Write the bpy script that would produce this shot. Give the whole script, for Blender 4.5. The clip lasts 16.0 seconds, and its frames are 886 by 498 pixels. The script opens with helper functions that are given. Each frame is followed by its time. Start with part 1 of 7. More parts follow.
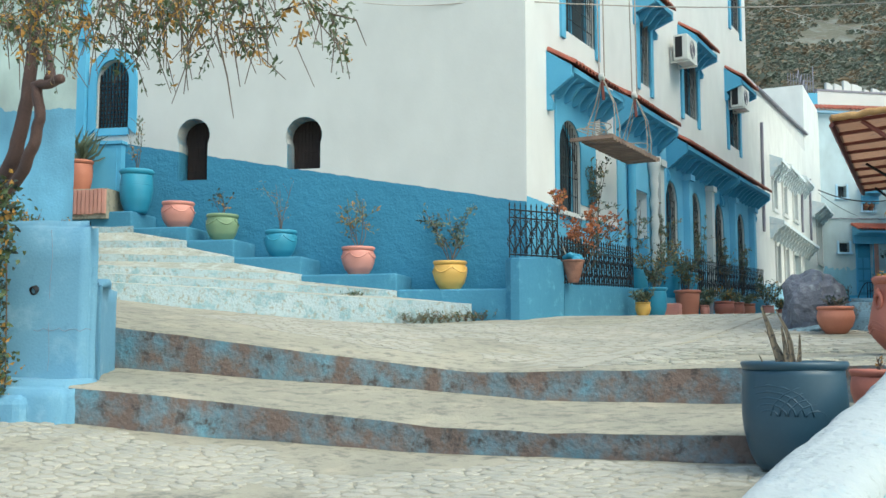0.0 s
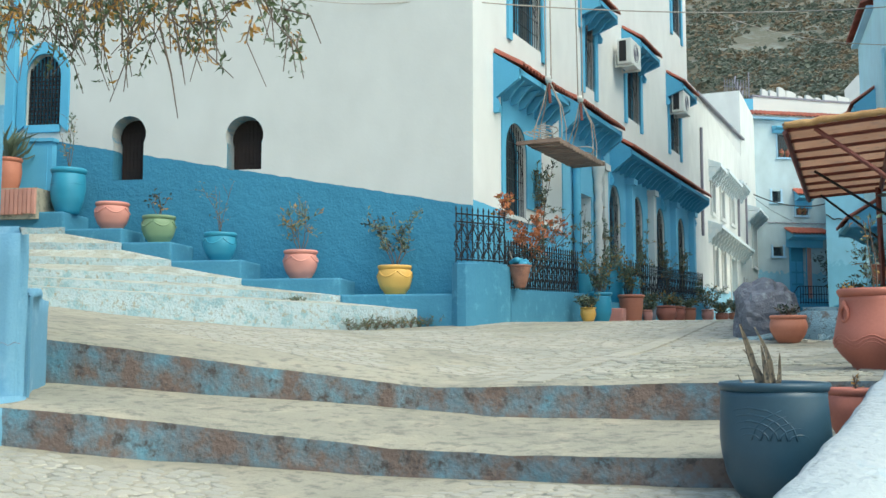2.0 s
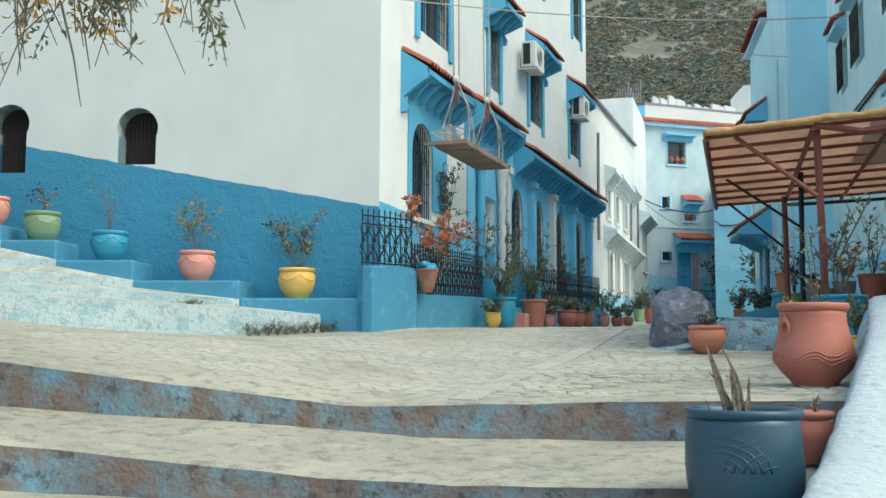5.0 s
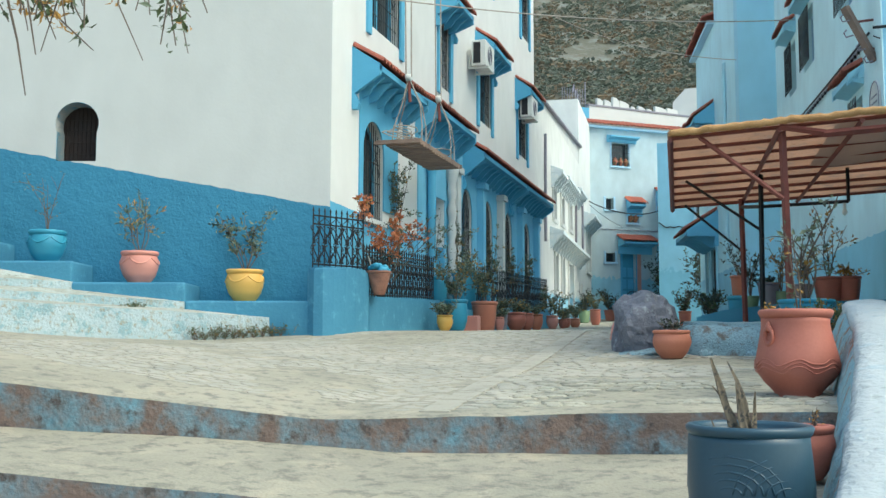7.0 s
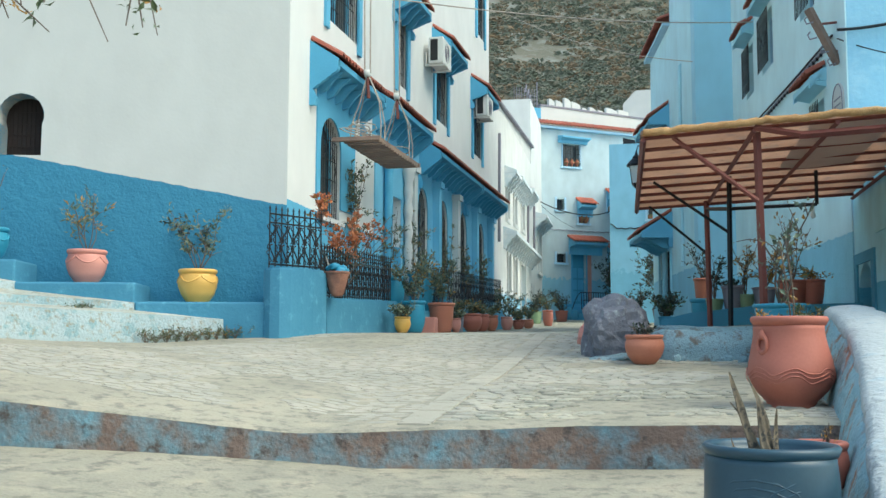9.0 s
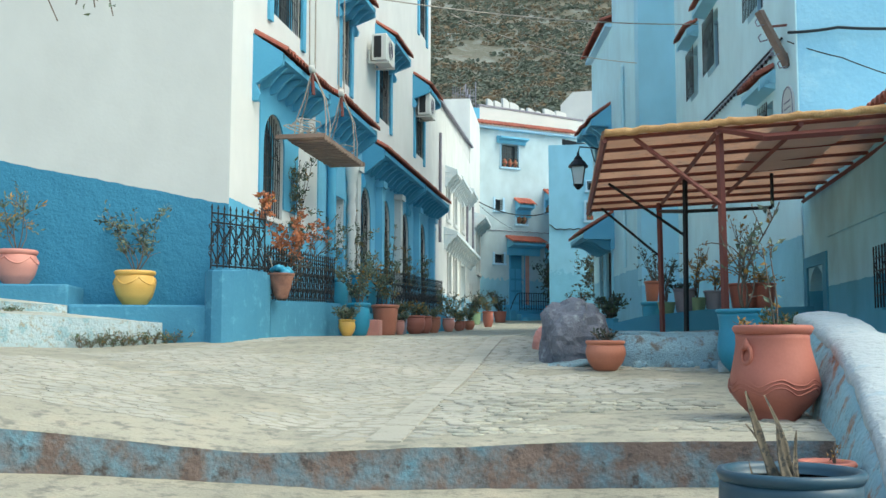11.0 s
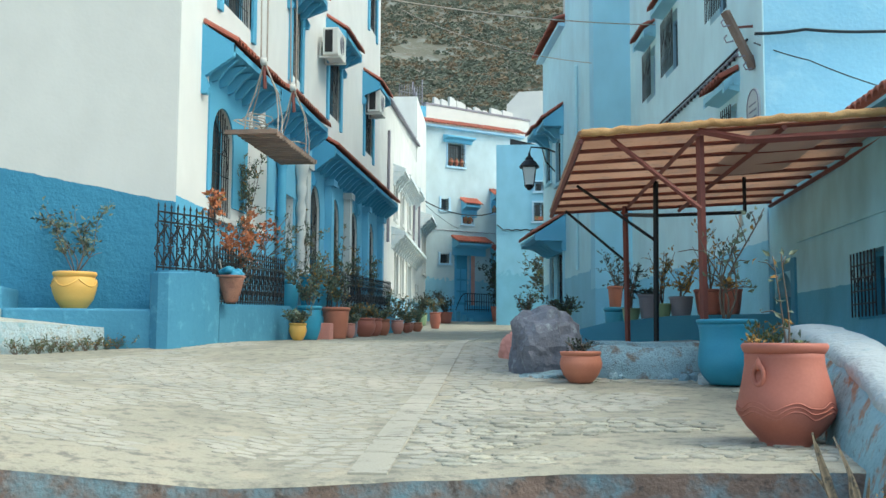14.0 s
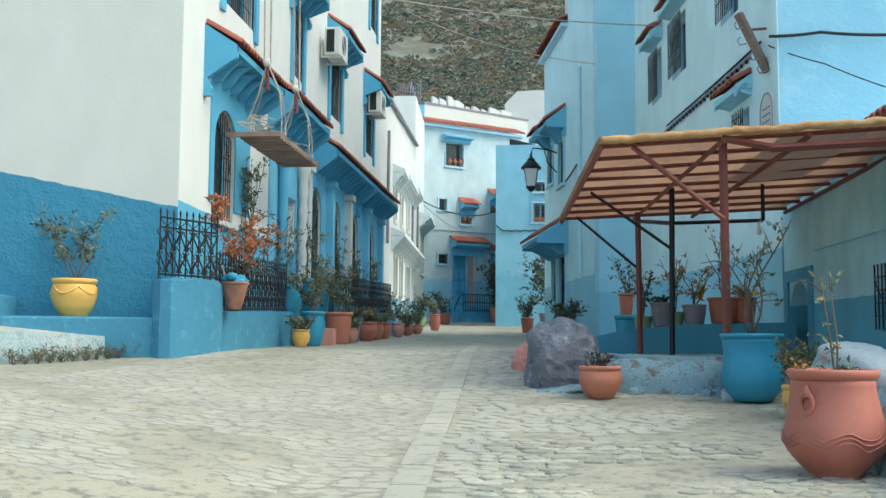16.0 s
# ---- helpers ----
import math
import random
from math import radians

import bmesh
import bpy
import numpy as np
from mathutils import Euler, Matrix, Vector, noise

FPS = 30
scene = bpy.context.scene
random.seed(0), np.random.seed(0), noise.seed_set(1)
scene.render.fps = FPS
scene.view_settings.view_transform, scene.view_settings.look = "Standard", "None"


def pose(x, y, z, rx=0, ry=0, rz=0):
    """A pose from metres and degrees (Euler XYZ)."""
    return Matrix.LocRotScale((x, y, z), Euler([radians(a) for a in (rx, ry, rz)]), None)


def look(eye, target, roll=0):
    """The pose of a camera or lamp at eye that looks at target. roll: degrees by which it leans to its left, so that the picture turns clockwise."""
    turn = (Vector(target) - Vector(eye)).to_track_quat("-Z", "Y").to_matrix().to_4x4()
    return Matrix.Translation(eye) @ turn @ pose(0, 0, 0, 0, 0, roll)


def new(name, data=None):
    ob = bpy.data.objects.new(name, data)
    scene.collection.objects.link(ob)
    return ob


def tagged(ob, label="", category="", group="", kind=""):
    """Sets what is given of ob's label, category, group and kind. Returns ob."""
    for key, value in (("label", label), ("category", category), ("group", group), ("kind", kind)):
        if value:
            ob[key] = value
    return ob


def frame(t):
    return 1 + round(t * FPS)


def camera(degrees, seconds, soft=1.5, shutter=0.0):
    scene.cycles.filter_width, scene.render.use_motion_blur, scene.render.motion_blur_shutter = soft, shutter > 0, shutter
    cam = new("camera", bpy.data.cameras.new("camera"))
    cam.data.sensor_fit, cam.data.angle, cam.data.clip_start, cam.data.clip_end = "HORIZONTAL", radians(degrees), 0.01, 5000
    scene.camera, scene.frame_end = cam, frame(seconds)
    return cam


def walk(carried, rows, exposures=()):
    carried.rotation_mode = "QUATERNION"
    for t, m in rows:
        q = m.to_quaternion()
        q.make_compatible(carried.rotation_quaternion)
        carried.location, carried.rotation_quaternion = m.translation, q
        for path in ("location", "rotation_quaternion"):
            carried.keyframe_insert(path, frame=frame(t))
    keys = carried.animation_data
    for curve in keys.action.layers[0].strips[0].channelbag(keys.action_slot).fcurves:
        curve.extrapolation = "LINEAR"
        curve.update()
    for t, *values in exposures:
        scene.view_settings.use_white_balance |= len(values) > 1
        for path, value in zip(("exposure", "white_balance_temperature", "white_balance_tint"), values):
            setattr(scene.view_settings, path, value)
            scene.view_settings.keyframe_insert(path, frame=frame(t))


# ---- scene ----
cam = camera(46.9, 16.0)
PATH = [
    (0, (2.856, -3.571, 0.734), (1.882, -1.835, 0.921), -0.0),
    (0.5, (2.78, -3.507, 0.77), (1.836, -1.754, 0.958), -0.0),
    (1, (2.721, -3.457, 0.794), (1.802, -1.69, 0.982), -0.0),
    (1.5, (2.644, -3.394, 0.822), (1.753, -1.613, 1.009), 0.0),
    (2, (2.574, -3.338, 0.829), (1.709, -1.544, 1.017), 0.0),
    (2.5, (2.49, -3.275, 0.845), (1.658, -1.466, 1.033), 0.1),
    (3, (2.415, -3.213, 0.859), (1.613, -1.39, 1.047), 0.1),
    (3.5, (2.332, -3.15, 0.886), (1.569, -1.311, 1.074), 0.1),
    (4, (2.267, -3.099, 0.908), (1.538, -1.246, 1.096), 0.1),
    (6.5, (1.874, -2.767, 0.963), (1.296, -0.862, 1.152), 0.2),
    (7, (1.804, -2.689, 0.984), (1.251, -0.777, 1.173), 0.1),
    (7.5, (1.725, -2.62, 1.007), (1.202, -0.699, 1.195), 0.2),
    (8, (1.657, -2.55, 1.021), (1.158, -0.623, 1.209), 0.1),
    (8.5, (1.571, -2.461, 1.035), (1.098, -0.527, 1.223), 0.2),
    (9, (1.495, -2.375, 1.038), (1.043, -0.436, 1.226), 0.2),
    (11.5, (1.127, -1.953, 1.122), (0.832, 0.016, 1.309), 0.2),
    (12, (1.071, -1.87, 1.133), (0.801, 0.102, 1.32), 0.3),
    (12.5, (1.007, -1.784, 1.141), (0.764, 0.192, 1.329), 0.2),
    (13, (0.955, -1.694, 1.152), (0.728, 0.284, 1.339), 0.2),
    (13.5, (0.89, -1.591, 1.173), (0.676, 0.388, 1.36), 0.2),
    (14, (0.834, -1.507, 1.216), (0.626, 0.474, 1.401), 0.3),
    (14.5, (0.772, -1.42, 1.258), (0.568, 0.561, 1.442), 0.3),
    (15, (0.71, -1.356, 1.29), (0.509, 0.625, 1.473), 0.3),
    (15.5, (0.659, -1.288, 1.323), (0.46, 0.693, 1.506), 0.3),
    (16, (0.609, -1.227, 1.363), (0.412, 0.755, 1.544), 0.4),
]

walk(cam, [(t, look(eye, target, roll)) for t, eye, target, roll in PATH], [(0, 1.08, 6500, -6), (16, 1.19, 6500, -6)])

# ---- light ----
world = bpy.data.worlds.new("sky")
scene.world = world
world.use_nodes = True
wn = world.node_tree.nodes
sky = wn.new("ShaderNodeTexSky")
sky.sky_type = "NISHITA"
sky.sun_disc = False
SUN_EL, SUN_AZ = radians(52), radians(104)      # azimuth clockwise from +y
sky.sun_elevation, sky.sun_rotation = SUN_EL, SUN_AZ
sky.air_density, sky.dust_density = 1.0, 3.0
world.node_tree.links.new(sky.outputs[0], wn["Background"].inputs[0])
wn["Background"].inputs[1].default_value = 0.15
sun_data = bpy.data.lights.new("sun", "SUN")
sun_data.energy, sun_data.angle, sun_data.color = 0.5, radians(40), (1.0, 0.95, 0.86)
sun = new("sun", sun_data)
to_sun = Vector((math.sin(SUN_AZ) * math.cos(SUN_EL), math.cos(SUN_AZ) * math.cos(SUN_EL), math.sin(SUN_EL)))
sun.matrix_world = look((8, 0, 30), Vector((8, 0, 30)) - to_sun)


# ---- materials ----
def node_mat(name):
    m = bpy.data.materials.new(name)
    m.use_nodes = True
    nt = m.node_tree
    return m, nt, nt.nodes, nt.links, nt.nodes["Principled BSDF"]


def surf(name, col, col2=None, scale=6.0, bump=0.2, rough=0.8, metal=0.0, fine=60.0, col3=None, patch=0.6, rand=0.0, dist=0.01, stain=None, stain_at=0.6, through_light=0.0, soft=0.06):
    """Two scales of colour noise, a fine relief and, with col3, worn patches of another colour."""
    m, nt, n, l, b = node_mat(name)
    col2 = col2 or tuple(c * 0.75 for c in col)
    g = n.new("ShaderNodeNewGeometry")
    a = n.new("ShaderNodeTexNoise")
    a.inputs["Scale"].default_value, a.inputs["Detail"].default_value = scale * 0.25, 6
    l.new(g.outputs["Position"], a.inputs["Vector"])
    f = n.new("ShaderNodeTexNoise")
    f.inputs["Scale"].default_value, f.inputs["Detail"].default_value = fine, 4
    l.new(g.outputs["Position"], f.inputs["Vector"])
    mm = n.new("ShaderNodeMath")
    mm.operation = "MULTIPLY_ADD"
    mm.inputs[1].default_value = 0.35
    l.new(f.outputs[0], mm.inputs[0]), l.new(a.outputs[0], mm.inputs[2])
    r = n.new("ShaderNodeValToRGB")
    r.color_ramp.elements[0].position, r.color_ramp.elements[1].position = 0.42, 0.85
    r.color_ramp.elements[0].color, r.color_ramp.elements[1].color = (*col2, 1), (*col, 1)
    l.new(mm.outputs[0], r.inputs[0])
    out = r.outputs[0]
    if col3:
        p = n.new("ShaderNodeTexNoise")
        p.inputs["Scale"].default_value, p.inputs["Detail"].default_value, p.inputs["Roughness"].default_value = scale, 8, 0.65
        l.new(g.outputs["Position"], p.inputs["Vector"])
        pr = n.new("ShaderNodeValToRGB")
        pr.color_ramp.elements[0].position, pr.color_ramp.elements[1].position = patch, patch + soft
        l.new(p.outputs[0], pr.inputs[0])
        mx = n.new("ShaderNodeMixRGB")
        mx.inputs[2].default_value = (*col3, 1)
        l.new(pr.outputs[0], mx.inputs[0]), l.new(out, mx.inputs[1])
        out = mx.outputs[0]
    if stain:
        p = n.new("ShaderNodeTexNoise")
        p.inputs["Scale"].default_value, p.inputs["Detail"].default_value, p.inputs["Roughness"].default_value = scale * 2.7, 9, 0.72
        mp2 = n.new("ShaderNodeMapping")
        mp2.inputs["Location"].default_value = (3.1, 7.7, 1.9)
        l.new(g.outputs["Position"], mp2.inputs[0]), l.new(mp2.outputs[0], p.inputs["Vector"])
        pr = n.new("ShaderNodeValToRGB")
        pr.color_ramp.elements[0].position, pr.color_ramp.elements[1].position = stain_at, stain_at + 0.12
        l.new(p.outputs[0], pr.inputs[0])
        mx = n.new("ShaderNodeMixRGB")
        mx.inputs[2].default_value = (*stain, 1)
        l.new(pr.outputs[0], mx.inputs[0]), l.new(out, mx.inputs[1])
        out = mx.outputs[0]
    if rand:
        o = n.new("ShaderNodeObjectInfo")
        hs = n.new("ShaderNodeHueSaturation")
        mp = n.new("ShaderNodeMapRange")
        mp.inputs[3].default_value, mp.inputs[4].default_value = 1 - rand, 1 + rand
        l.new(o.outputs["Random"], mp.inputs[0]), l.new(mp.outputs[0], hs.inputs["Value"]), l.new(out, hs.inputs["Color"])
        out = hs.outputs[0]
    l.new(out, b.inputs["Base Color"])
    b.inputs["Roughness"].default_value, b.inputs["Metallic"].default_value = rough, metal
    if bump:
        bp = n.new("ShaderNodeBump")
        bp.inputs["Strength"].default_value, bp.inputs["Distance"].default_value = bump, dist
        l.new(mm.outputs[0], bp.inputs["Height"]), l.new(bp.outputs[0], b.inputs["Normal"])
    if through_light:
        tr, ms = n.new("ShaderNodeBsdfTranslucent"), n.new("ShaderNodeMixShader")
        l.new(out, tr.inputs[0])
        ms.inputs[0].default_value = through_light
        l.new(b.outputs[0], ms.inputs[1]), l.new(tr.outputs[0], ms.inputs[2])
        l.new(ms.outputs[0], n["Material Output"].inputs[0])
    return m


def two_tone(name, upper, lower, plane, wobble=0.03, scale=5.0, bump=0.35, fine=35.0, streak=0.10, upper_bump=0.3):
    """Painted plaster in two colours: upper where plane . (x, y, z, 1) > 0; stains and a brushed edge between."""
    m, nt, n, l, b = node_mat(name)
    g = n.new("ShaderNodeNewGeometry")
    a = n.new("ShaderNodeTexNoise")
    a.inputs["Scale"].default_value, a.inputs["Detail"].default_value = 0.8, 6
    f = n.new("ShaderNodeTexNoise")
    f.inputs["Scale"].default_value, f.inputs["Detail"].default_value = fine, 5
    w = n.new("ShaderNodeTexNoise")
    w.inputs["Scale"].default_value, w.inputs["Detail"].default_value = scale, 3
    mp = n.new("ShaderNodeMapping")
    mp.inputs["Scale"].default_value = (1.1, 1.1, 0.6)
    st = n.new("ShaderNodeTexNoise")
    st.inputs["Scale"].default_value, st.inputs["Detail"].default_value = 2.0, 5
    l.new(g.outputs["Position"], mp.inputs[0]), l.new(mp.outputs[0], st.inputs["Vector"])
    for t in (a, f, w):
        l.new(g.outputs["Position"], t.inputs["Vector"])
    d = n.new("ShaderNodeVectorMath")
    d.operation = "DOT_PRODUCT"
    d.inputs[1].default_value = plane[:3]
    l.new(g.outputs["Position"], d.inputs[0])
    e = n.new("ShaderNodeMath")
    e.operation = "MULTIPLY_ADD"
    e.inputs[1].default_value = wobble * 2
    l.new(w.outputs[0], e.inputs[0]), l.new(d.outputs["Value"], e.inputs[2])
    k = n.new("ShaderNodeMath")
    k.operation = "GREATER_THAN"
    k.inputs[1].default_value = wobble - plane[3]
    l.new(e.outputs[0], k.inputs[0])
    mx = n.new("ShaderNodeMixRGB")
    mx.inputs[1].default_value, mx.inputs[2].default_value = (*lower, 1), (*upper, 1)
    l.new(k.outputs[0], mx.inputs[0])
    s1 = n.new("ShaderNodeMath")
    s1.operation = "ADD"
    l.new(a.outputs[0], s1.inputs[0]), l.new(st.outputs[0], s1.inputs[1])
    mr = n.new("ShaderNodeMapRange")
    mr.inputs[1].default_value, mr.inputs[2].default_value = 0.7, 1.3
    mr.inputs[3].default_value, mr.inputs[4].default_value = 1 - streak, 1 + streak * 0.25
    l.new(s1.outputs[0], mr.inputs[0])
    hs = n.new("ShaderNodeHueSaturation")
    l.new(mr.outputs[0], hs.inputs["Value"]), l.new(mx.outputs[0], hs.inputs["Color"])
    l.new(hs.outputs[0], b.inputs["Base Color"])
    b.inputs["Roughness"].default_value = 0.85
    ad = n.new("ShaderNodeMath")
    ad.operation = "MULTIPLY_ADD"
    ad.inputs[1].default_value = 2.0
    l.new(w.outputs[0], ad.inputs[0]), l.new(f.outputs[0], ad.inputs[2])
    bp = n.new("ShaderNodeBump")
    bp.inputs["Distance"].default_value = 0.02
    bs = n.new("ShaderNodeMapRange")
    bs.inputs[3].default_value, bs.inputs[4].default_value = bump, bump * upper_bump
    l.new(k.outputs[0], bs.inputs[0]), l.new(bs.outputs[0], bp.inputs["Strength"])
    l.new(ad.outputs[0], bp.inputs["Height"]), l.new(bp.outputs[0], b.inputs["Normal"])
    return m


WHITE, WHITE2 = (0.70, 0.705, 0.685), (0.60, 0.615, 0.61)
BLUE, BLUE2 = (0.125, 0.42, 0.62), (0.09, 0.35, 0.545)
PALE, PALE2 = (0.46, 0.66, 0.80), (0.36, 0.58, 0.74)
M_left = two_tone("white_over_blue_plaster", (0.562, 0.573, 0.552), (0.046, 0.22, 0.35), (0.168, 0.05, 1.0, -3.07), 0.03, bump=0.7, streak=0.07, fine=22, upper_bump=0.12)
M_street = two_tone("white_over_blue_street_plaster", WHITE, BLUE, (0, 0.02, 1.0, -3.55), 0.03, bump=0.25, streak=0.08)
M_slab = surf("pale_drain_slab", (0.455, 0.43, 0.355), (0.34, 0.325, 0.27), 3, 0.8, stain=(0.23, 0.22, 0.185), stain_at=0.53)
M_panel = surf("light_blue_paint", (0.20, 0.51, 0.70), (0.14, 0.43, 0.63), 4, 0.35)
M_white = surf("white_plaster", (0.64, 0.64, 0.615), (0.54, 0.555, 0.55), 3, 0.2)
M_dado = surf("rough_blue_dado", (0.07, 0.255, 0.385), (0.05, 0.205, 0.325), 5, 0.8, fine=22, dist=0.02, col3=(0.12, 0.36, 0.50), patch=0.56, soft=0.15, stain=(0.08, 0.22, 0.32), stain_at=0.62)
M_blue = surf("blue_paint", BLUE, BLUE2, 5, 0.35)
M_bluedeep = surf("deep_blue_paint", (0.085, 0.32, 0.47), (0.06, 0.25, 0.39), 5, 0.35)
M_pale = surf("pale_blue_plaster", PALE, PALE2, 2, 0.3)
M_palewall = surf("pale_blue_limewash", (0.18, 0.38, 0.52), (0.13, 0.31, 0.455), 4, 0.7, col3=(0.28, 0.48, 0.60), patch=0.54, soft=0.2, stain=(0.13, 0.29, 0.41), stain_at=0.60)
M_parapet = surf("worn_white_limewash", (0.475, 0.515, 0.52), (0.40, 0.45, 0.465), 4, 1.0, fine=22, col3=(0.34, 0.45, 0.51), patch=0.56, dist=0.06, soft=0.15, stain=(0.28, 0.31, 0.31), stain_at=0.57)
M_riser = surf("worn_blue_riser", (0.17, 0.325, 0.40), (0.10, 0.21, 0.27), 3.4, 1.0, fine=30, col3=(0.175, 0.125, 0.105), patch=0.35, dist=0.04, stain=(0.075, 0.065, 0.06), stain_at=0.53, soft=0.24)
M_riserw = surf("worn_white_riser", (0.47, 0.56, 0.58), (0.34, 0.45, 0.48), 5, 1.0, fine=30, col3=(0.27, 0.41, 0.45), patch=0.51, dist=0.05, stain=(0.33, 0.31, 0.24), stain_at=0.52, soft=0.1)
M_flight = surf("limewashed_tread", (0.44, 0.43, 0.36), (0.30, 0.31, 0.27), 4, 1.0, fine=35, col3=(0.45, 0.49, 0.46), patch=0.47, dist=0.04, stain=(0.24, 0.25, 0.2), stain_at=0.53, soft=0.12)
M_tread = surf("pale_mortar", (0.40, 0.37, 0.287), (0.27, 0.255, 0.2), 3, 1.0, fine=45, col3=(0.425, 0.375, 0.285), patch=0.52, dist=0.025, stain=(0.20, 0.195, 0.16), stain_at=0.50, soft=0.14)
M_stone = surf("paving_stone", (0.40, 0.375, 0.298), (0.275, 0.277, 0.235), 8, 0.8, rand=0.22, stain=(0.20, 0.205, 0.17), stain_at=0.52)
M_terra = surf("terracotta_pot", (0.46, 0.155, 0.11), (0.36, 0.115, 0.08), 8, 0.12, 0.62)
M_orange = surf("orange_clay", (0.52, 0.195, 0.12), (0.42, 0.145, 0.09), 8, 0.15, 0.65)
M_pink = surf("pink_painted_clay", (0.66, 0.29, 0.235), (0.55, 0.23, 0.185), 6, 0.15, 0.6)
M_yellow = surf("yellow_painted_clay", (0.76, 0.46, 0.12), (0.66, 0.38, 0.09), 6, 0.1, 0.5)
M_green = surf("green_painted_clay", (0.24, 0.345, 0.20), (0.185, 0.275, 0.155), 6, 0.1, 0.55)
M_teal = surf("teal_painted_clay", (0.045, 0.30, 0.44), (0.03, 0.23, 0.36), 6, 0.1, 0.5)
M_potblue = surf("blue_painted_clay", (0.05, 0.30, 0.43), (0.035, 0.23, 0.35), 6, 0.1, 0.5)
M_navy = surf("navy_glazed_clay", (0.032, 0.078, 0.115), (0.024, 0.06, 0.09), 5, 0.08, 0.38)
M_grey = surf("grey_clay", (0.25, 0.24, 0.28), (0.19, 0.18, 0.22), 6, 0.1, 0.6)
M_brick = surf("pink_brick", (0.56, 0.28, 0.22), (0.44, 0.21, 0.17), 8, 0.4, rand=0.12)
M_wicker = surf("woven_red_brown_cane", (0.36, 0.17, 0.115), (0.19, 0.09, 0.065), 30, 1.0, 0.7, fine=55, dist=0.02)
M_soil = surf("dry_soil", (0.10, 0.075, 0.05), (0.06, 0.045, 0.03), 30, 0.8)
M_tile = surf("red_roof_tile", (0.38, 0.10, 0.06), (0.26, 0.07, 0.045), 10, 0.3, 0.7, rand=0.2)
M_iron = surf("black_iron", (0.022, 0.024, 0.028), (0.014, 0.015, 0.018), 10, 0.15, 0.5, 0.4)
M_rust = surf("red_painted_steel", (0.23, 0.065, 0.05), (0.16, 0.05, 0.04), 8, 0.2, 0.6)
M_dark = surf("dark_interior", (0.02, 0.022, 0.025), (0.012, 0.013, 0.016), 4, 0.1)
M_wood = surf("weathered_wood", (0.30, 0.205, 0.155), (0.16, 0.105, 0.085), 12, 0.7, fine=90, stain=(0.40, 0.36, 0.31), stain_at=0.6)
M_darkwood = surf("dark_brown_wood", (0.030, 0.018, 0.015), (0.018, 0.012, 0.010), 12, 0.4)
M_rope = surf("pale_rope", (0.45, 0.40, 0.34), (0.32, 0.28, 0.24), 40, 0.4)
M_rock = surf("purple_grey_rock", (0.21, 0.215, 0.25), (0.10, 0.10, 0.125), 8, 1.0, fine=28, col3=(0.37, 0.40, 0.41), patch=0.57, dist=0.05, soft=0.12, stain=(0.10, 0.09, 0.11), stain_at=0.6)
M_rockbase = surf("blue_washed_stone", (0.31, 0.45, 0.50), (0.19, 0.30, 0.35), 8, 1.0, col3=(0.19, 0.165, 0.14), patch=0.53, dist=0.05, soft=0.12, stain=(0.11, 0.12, 0.12), stain_at=0.55)
M_tarp = surf("brown_reed_mat", (0.62, 0.47, 0.38), (0.44, 0.32, 0.25), 5, 0.8, dist=0.03, fine=40, through_light=0.86, col3=(0.40, 0.34, 0.31), patch=0.52, soft=0.15, stain=(0.28, 0.18, 0.13), stain_at=0.58)
M_sheet = surf("grey_plastic_sheet", (0.55, 0.52, 0.50), (0.42, 0.40, 0.39), 4, 0.3, 0.5, through_light=0.6)
M_tarpedge = surf("ochre_canvas", (0.56, 0.33, 0.14), (0.38, 0.19, 0.07), 10, 0.9, dist=0.03, stain=(0.22, 0.12, 0.07), stain_at=0.6)
M_ac = surf("cream_metal", (0.72, 0.72, 0.68), (0.62, 0.63, 0.60), 5, 0.05, 0.5)
M_bark = surf("brown_bark", (0.12, 0.065, 0.05), (0.06, 0.035, 0.03), 14, 1.0, dist=0.02)
M_twig = surf("grey_twig", (0.16, 0.12, 0.09), (0.10, 0.075, 0.06), 30, 0.4)
M_leaf = surf("green_leaf", (0.085, 0.12, 0.045), (0.05, 0.08, 0.03), 20, 0.1, 0.6)
M_leafdry = surf("yellow_leaf", (0.46, 0.26, 0.05), (0.30, 0.15, 0.035), 20, 0.1, 0.6)
M_leafgrey = surf("grey_green_leaf", (0.16, 0.20, 0.13), (0.09, 0.12, 0.08), 20, 0.1, 0.6)
M_leafdark = surf("dark_green_leaf", (0.035, 0.055, 0.04), (0.02, 0.035, 0.025), 20, 0.1, 0.5)
M_flower = surf("orange_blossom", (0.50, 0.17, 0.06), (0.28, 0.085, 0.045), 20, 0.1, 0.6)
M_hill = surf("scrub_hillside", (0.17, 0.15, 0.11), (0.11, 0.115, 0.085), 0.22, 0.6, fine=1.6, col3=(0.24, 0.27, 0.245), patch=0.5, dist=0.5, soft=0.2, stain=(0.125, 0.082, 0.05), stain_at=0.58)
M_hill.node_tree.nodes["Principled BSDF"].inputs["Roughness"].default_value = 1.0
M_glass, _nt, _n, _l, _b = node_mat("window_glass")
_b.inputs["Base Color"].default_value, _b.inputs["Roughness"].default_value = (0.05, 0.07, 0.08, 1), 0.08
M_lampglass, _nt, _n, _l, _b = node_mat("frosted_glass")
_b.inputs["Base Color"].default_value, _b.inputs["Roughness"].default_value = (0.75, 0.8, 0.8, 1), 0.3


# ---- building helpers ----
RNG = random.Random(7)


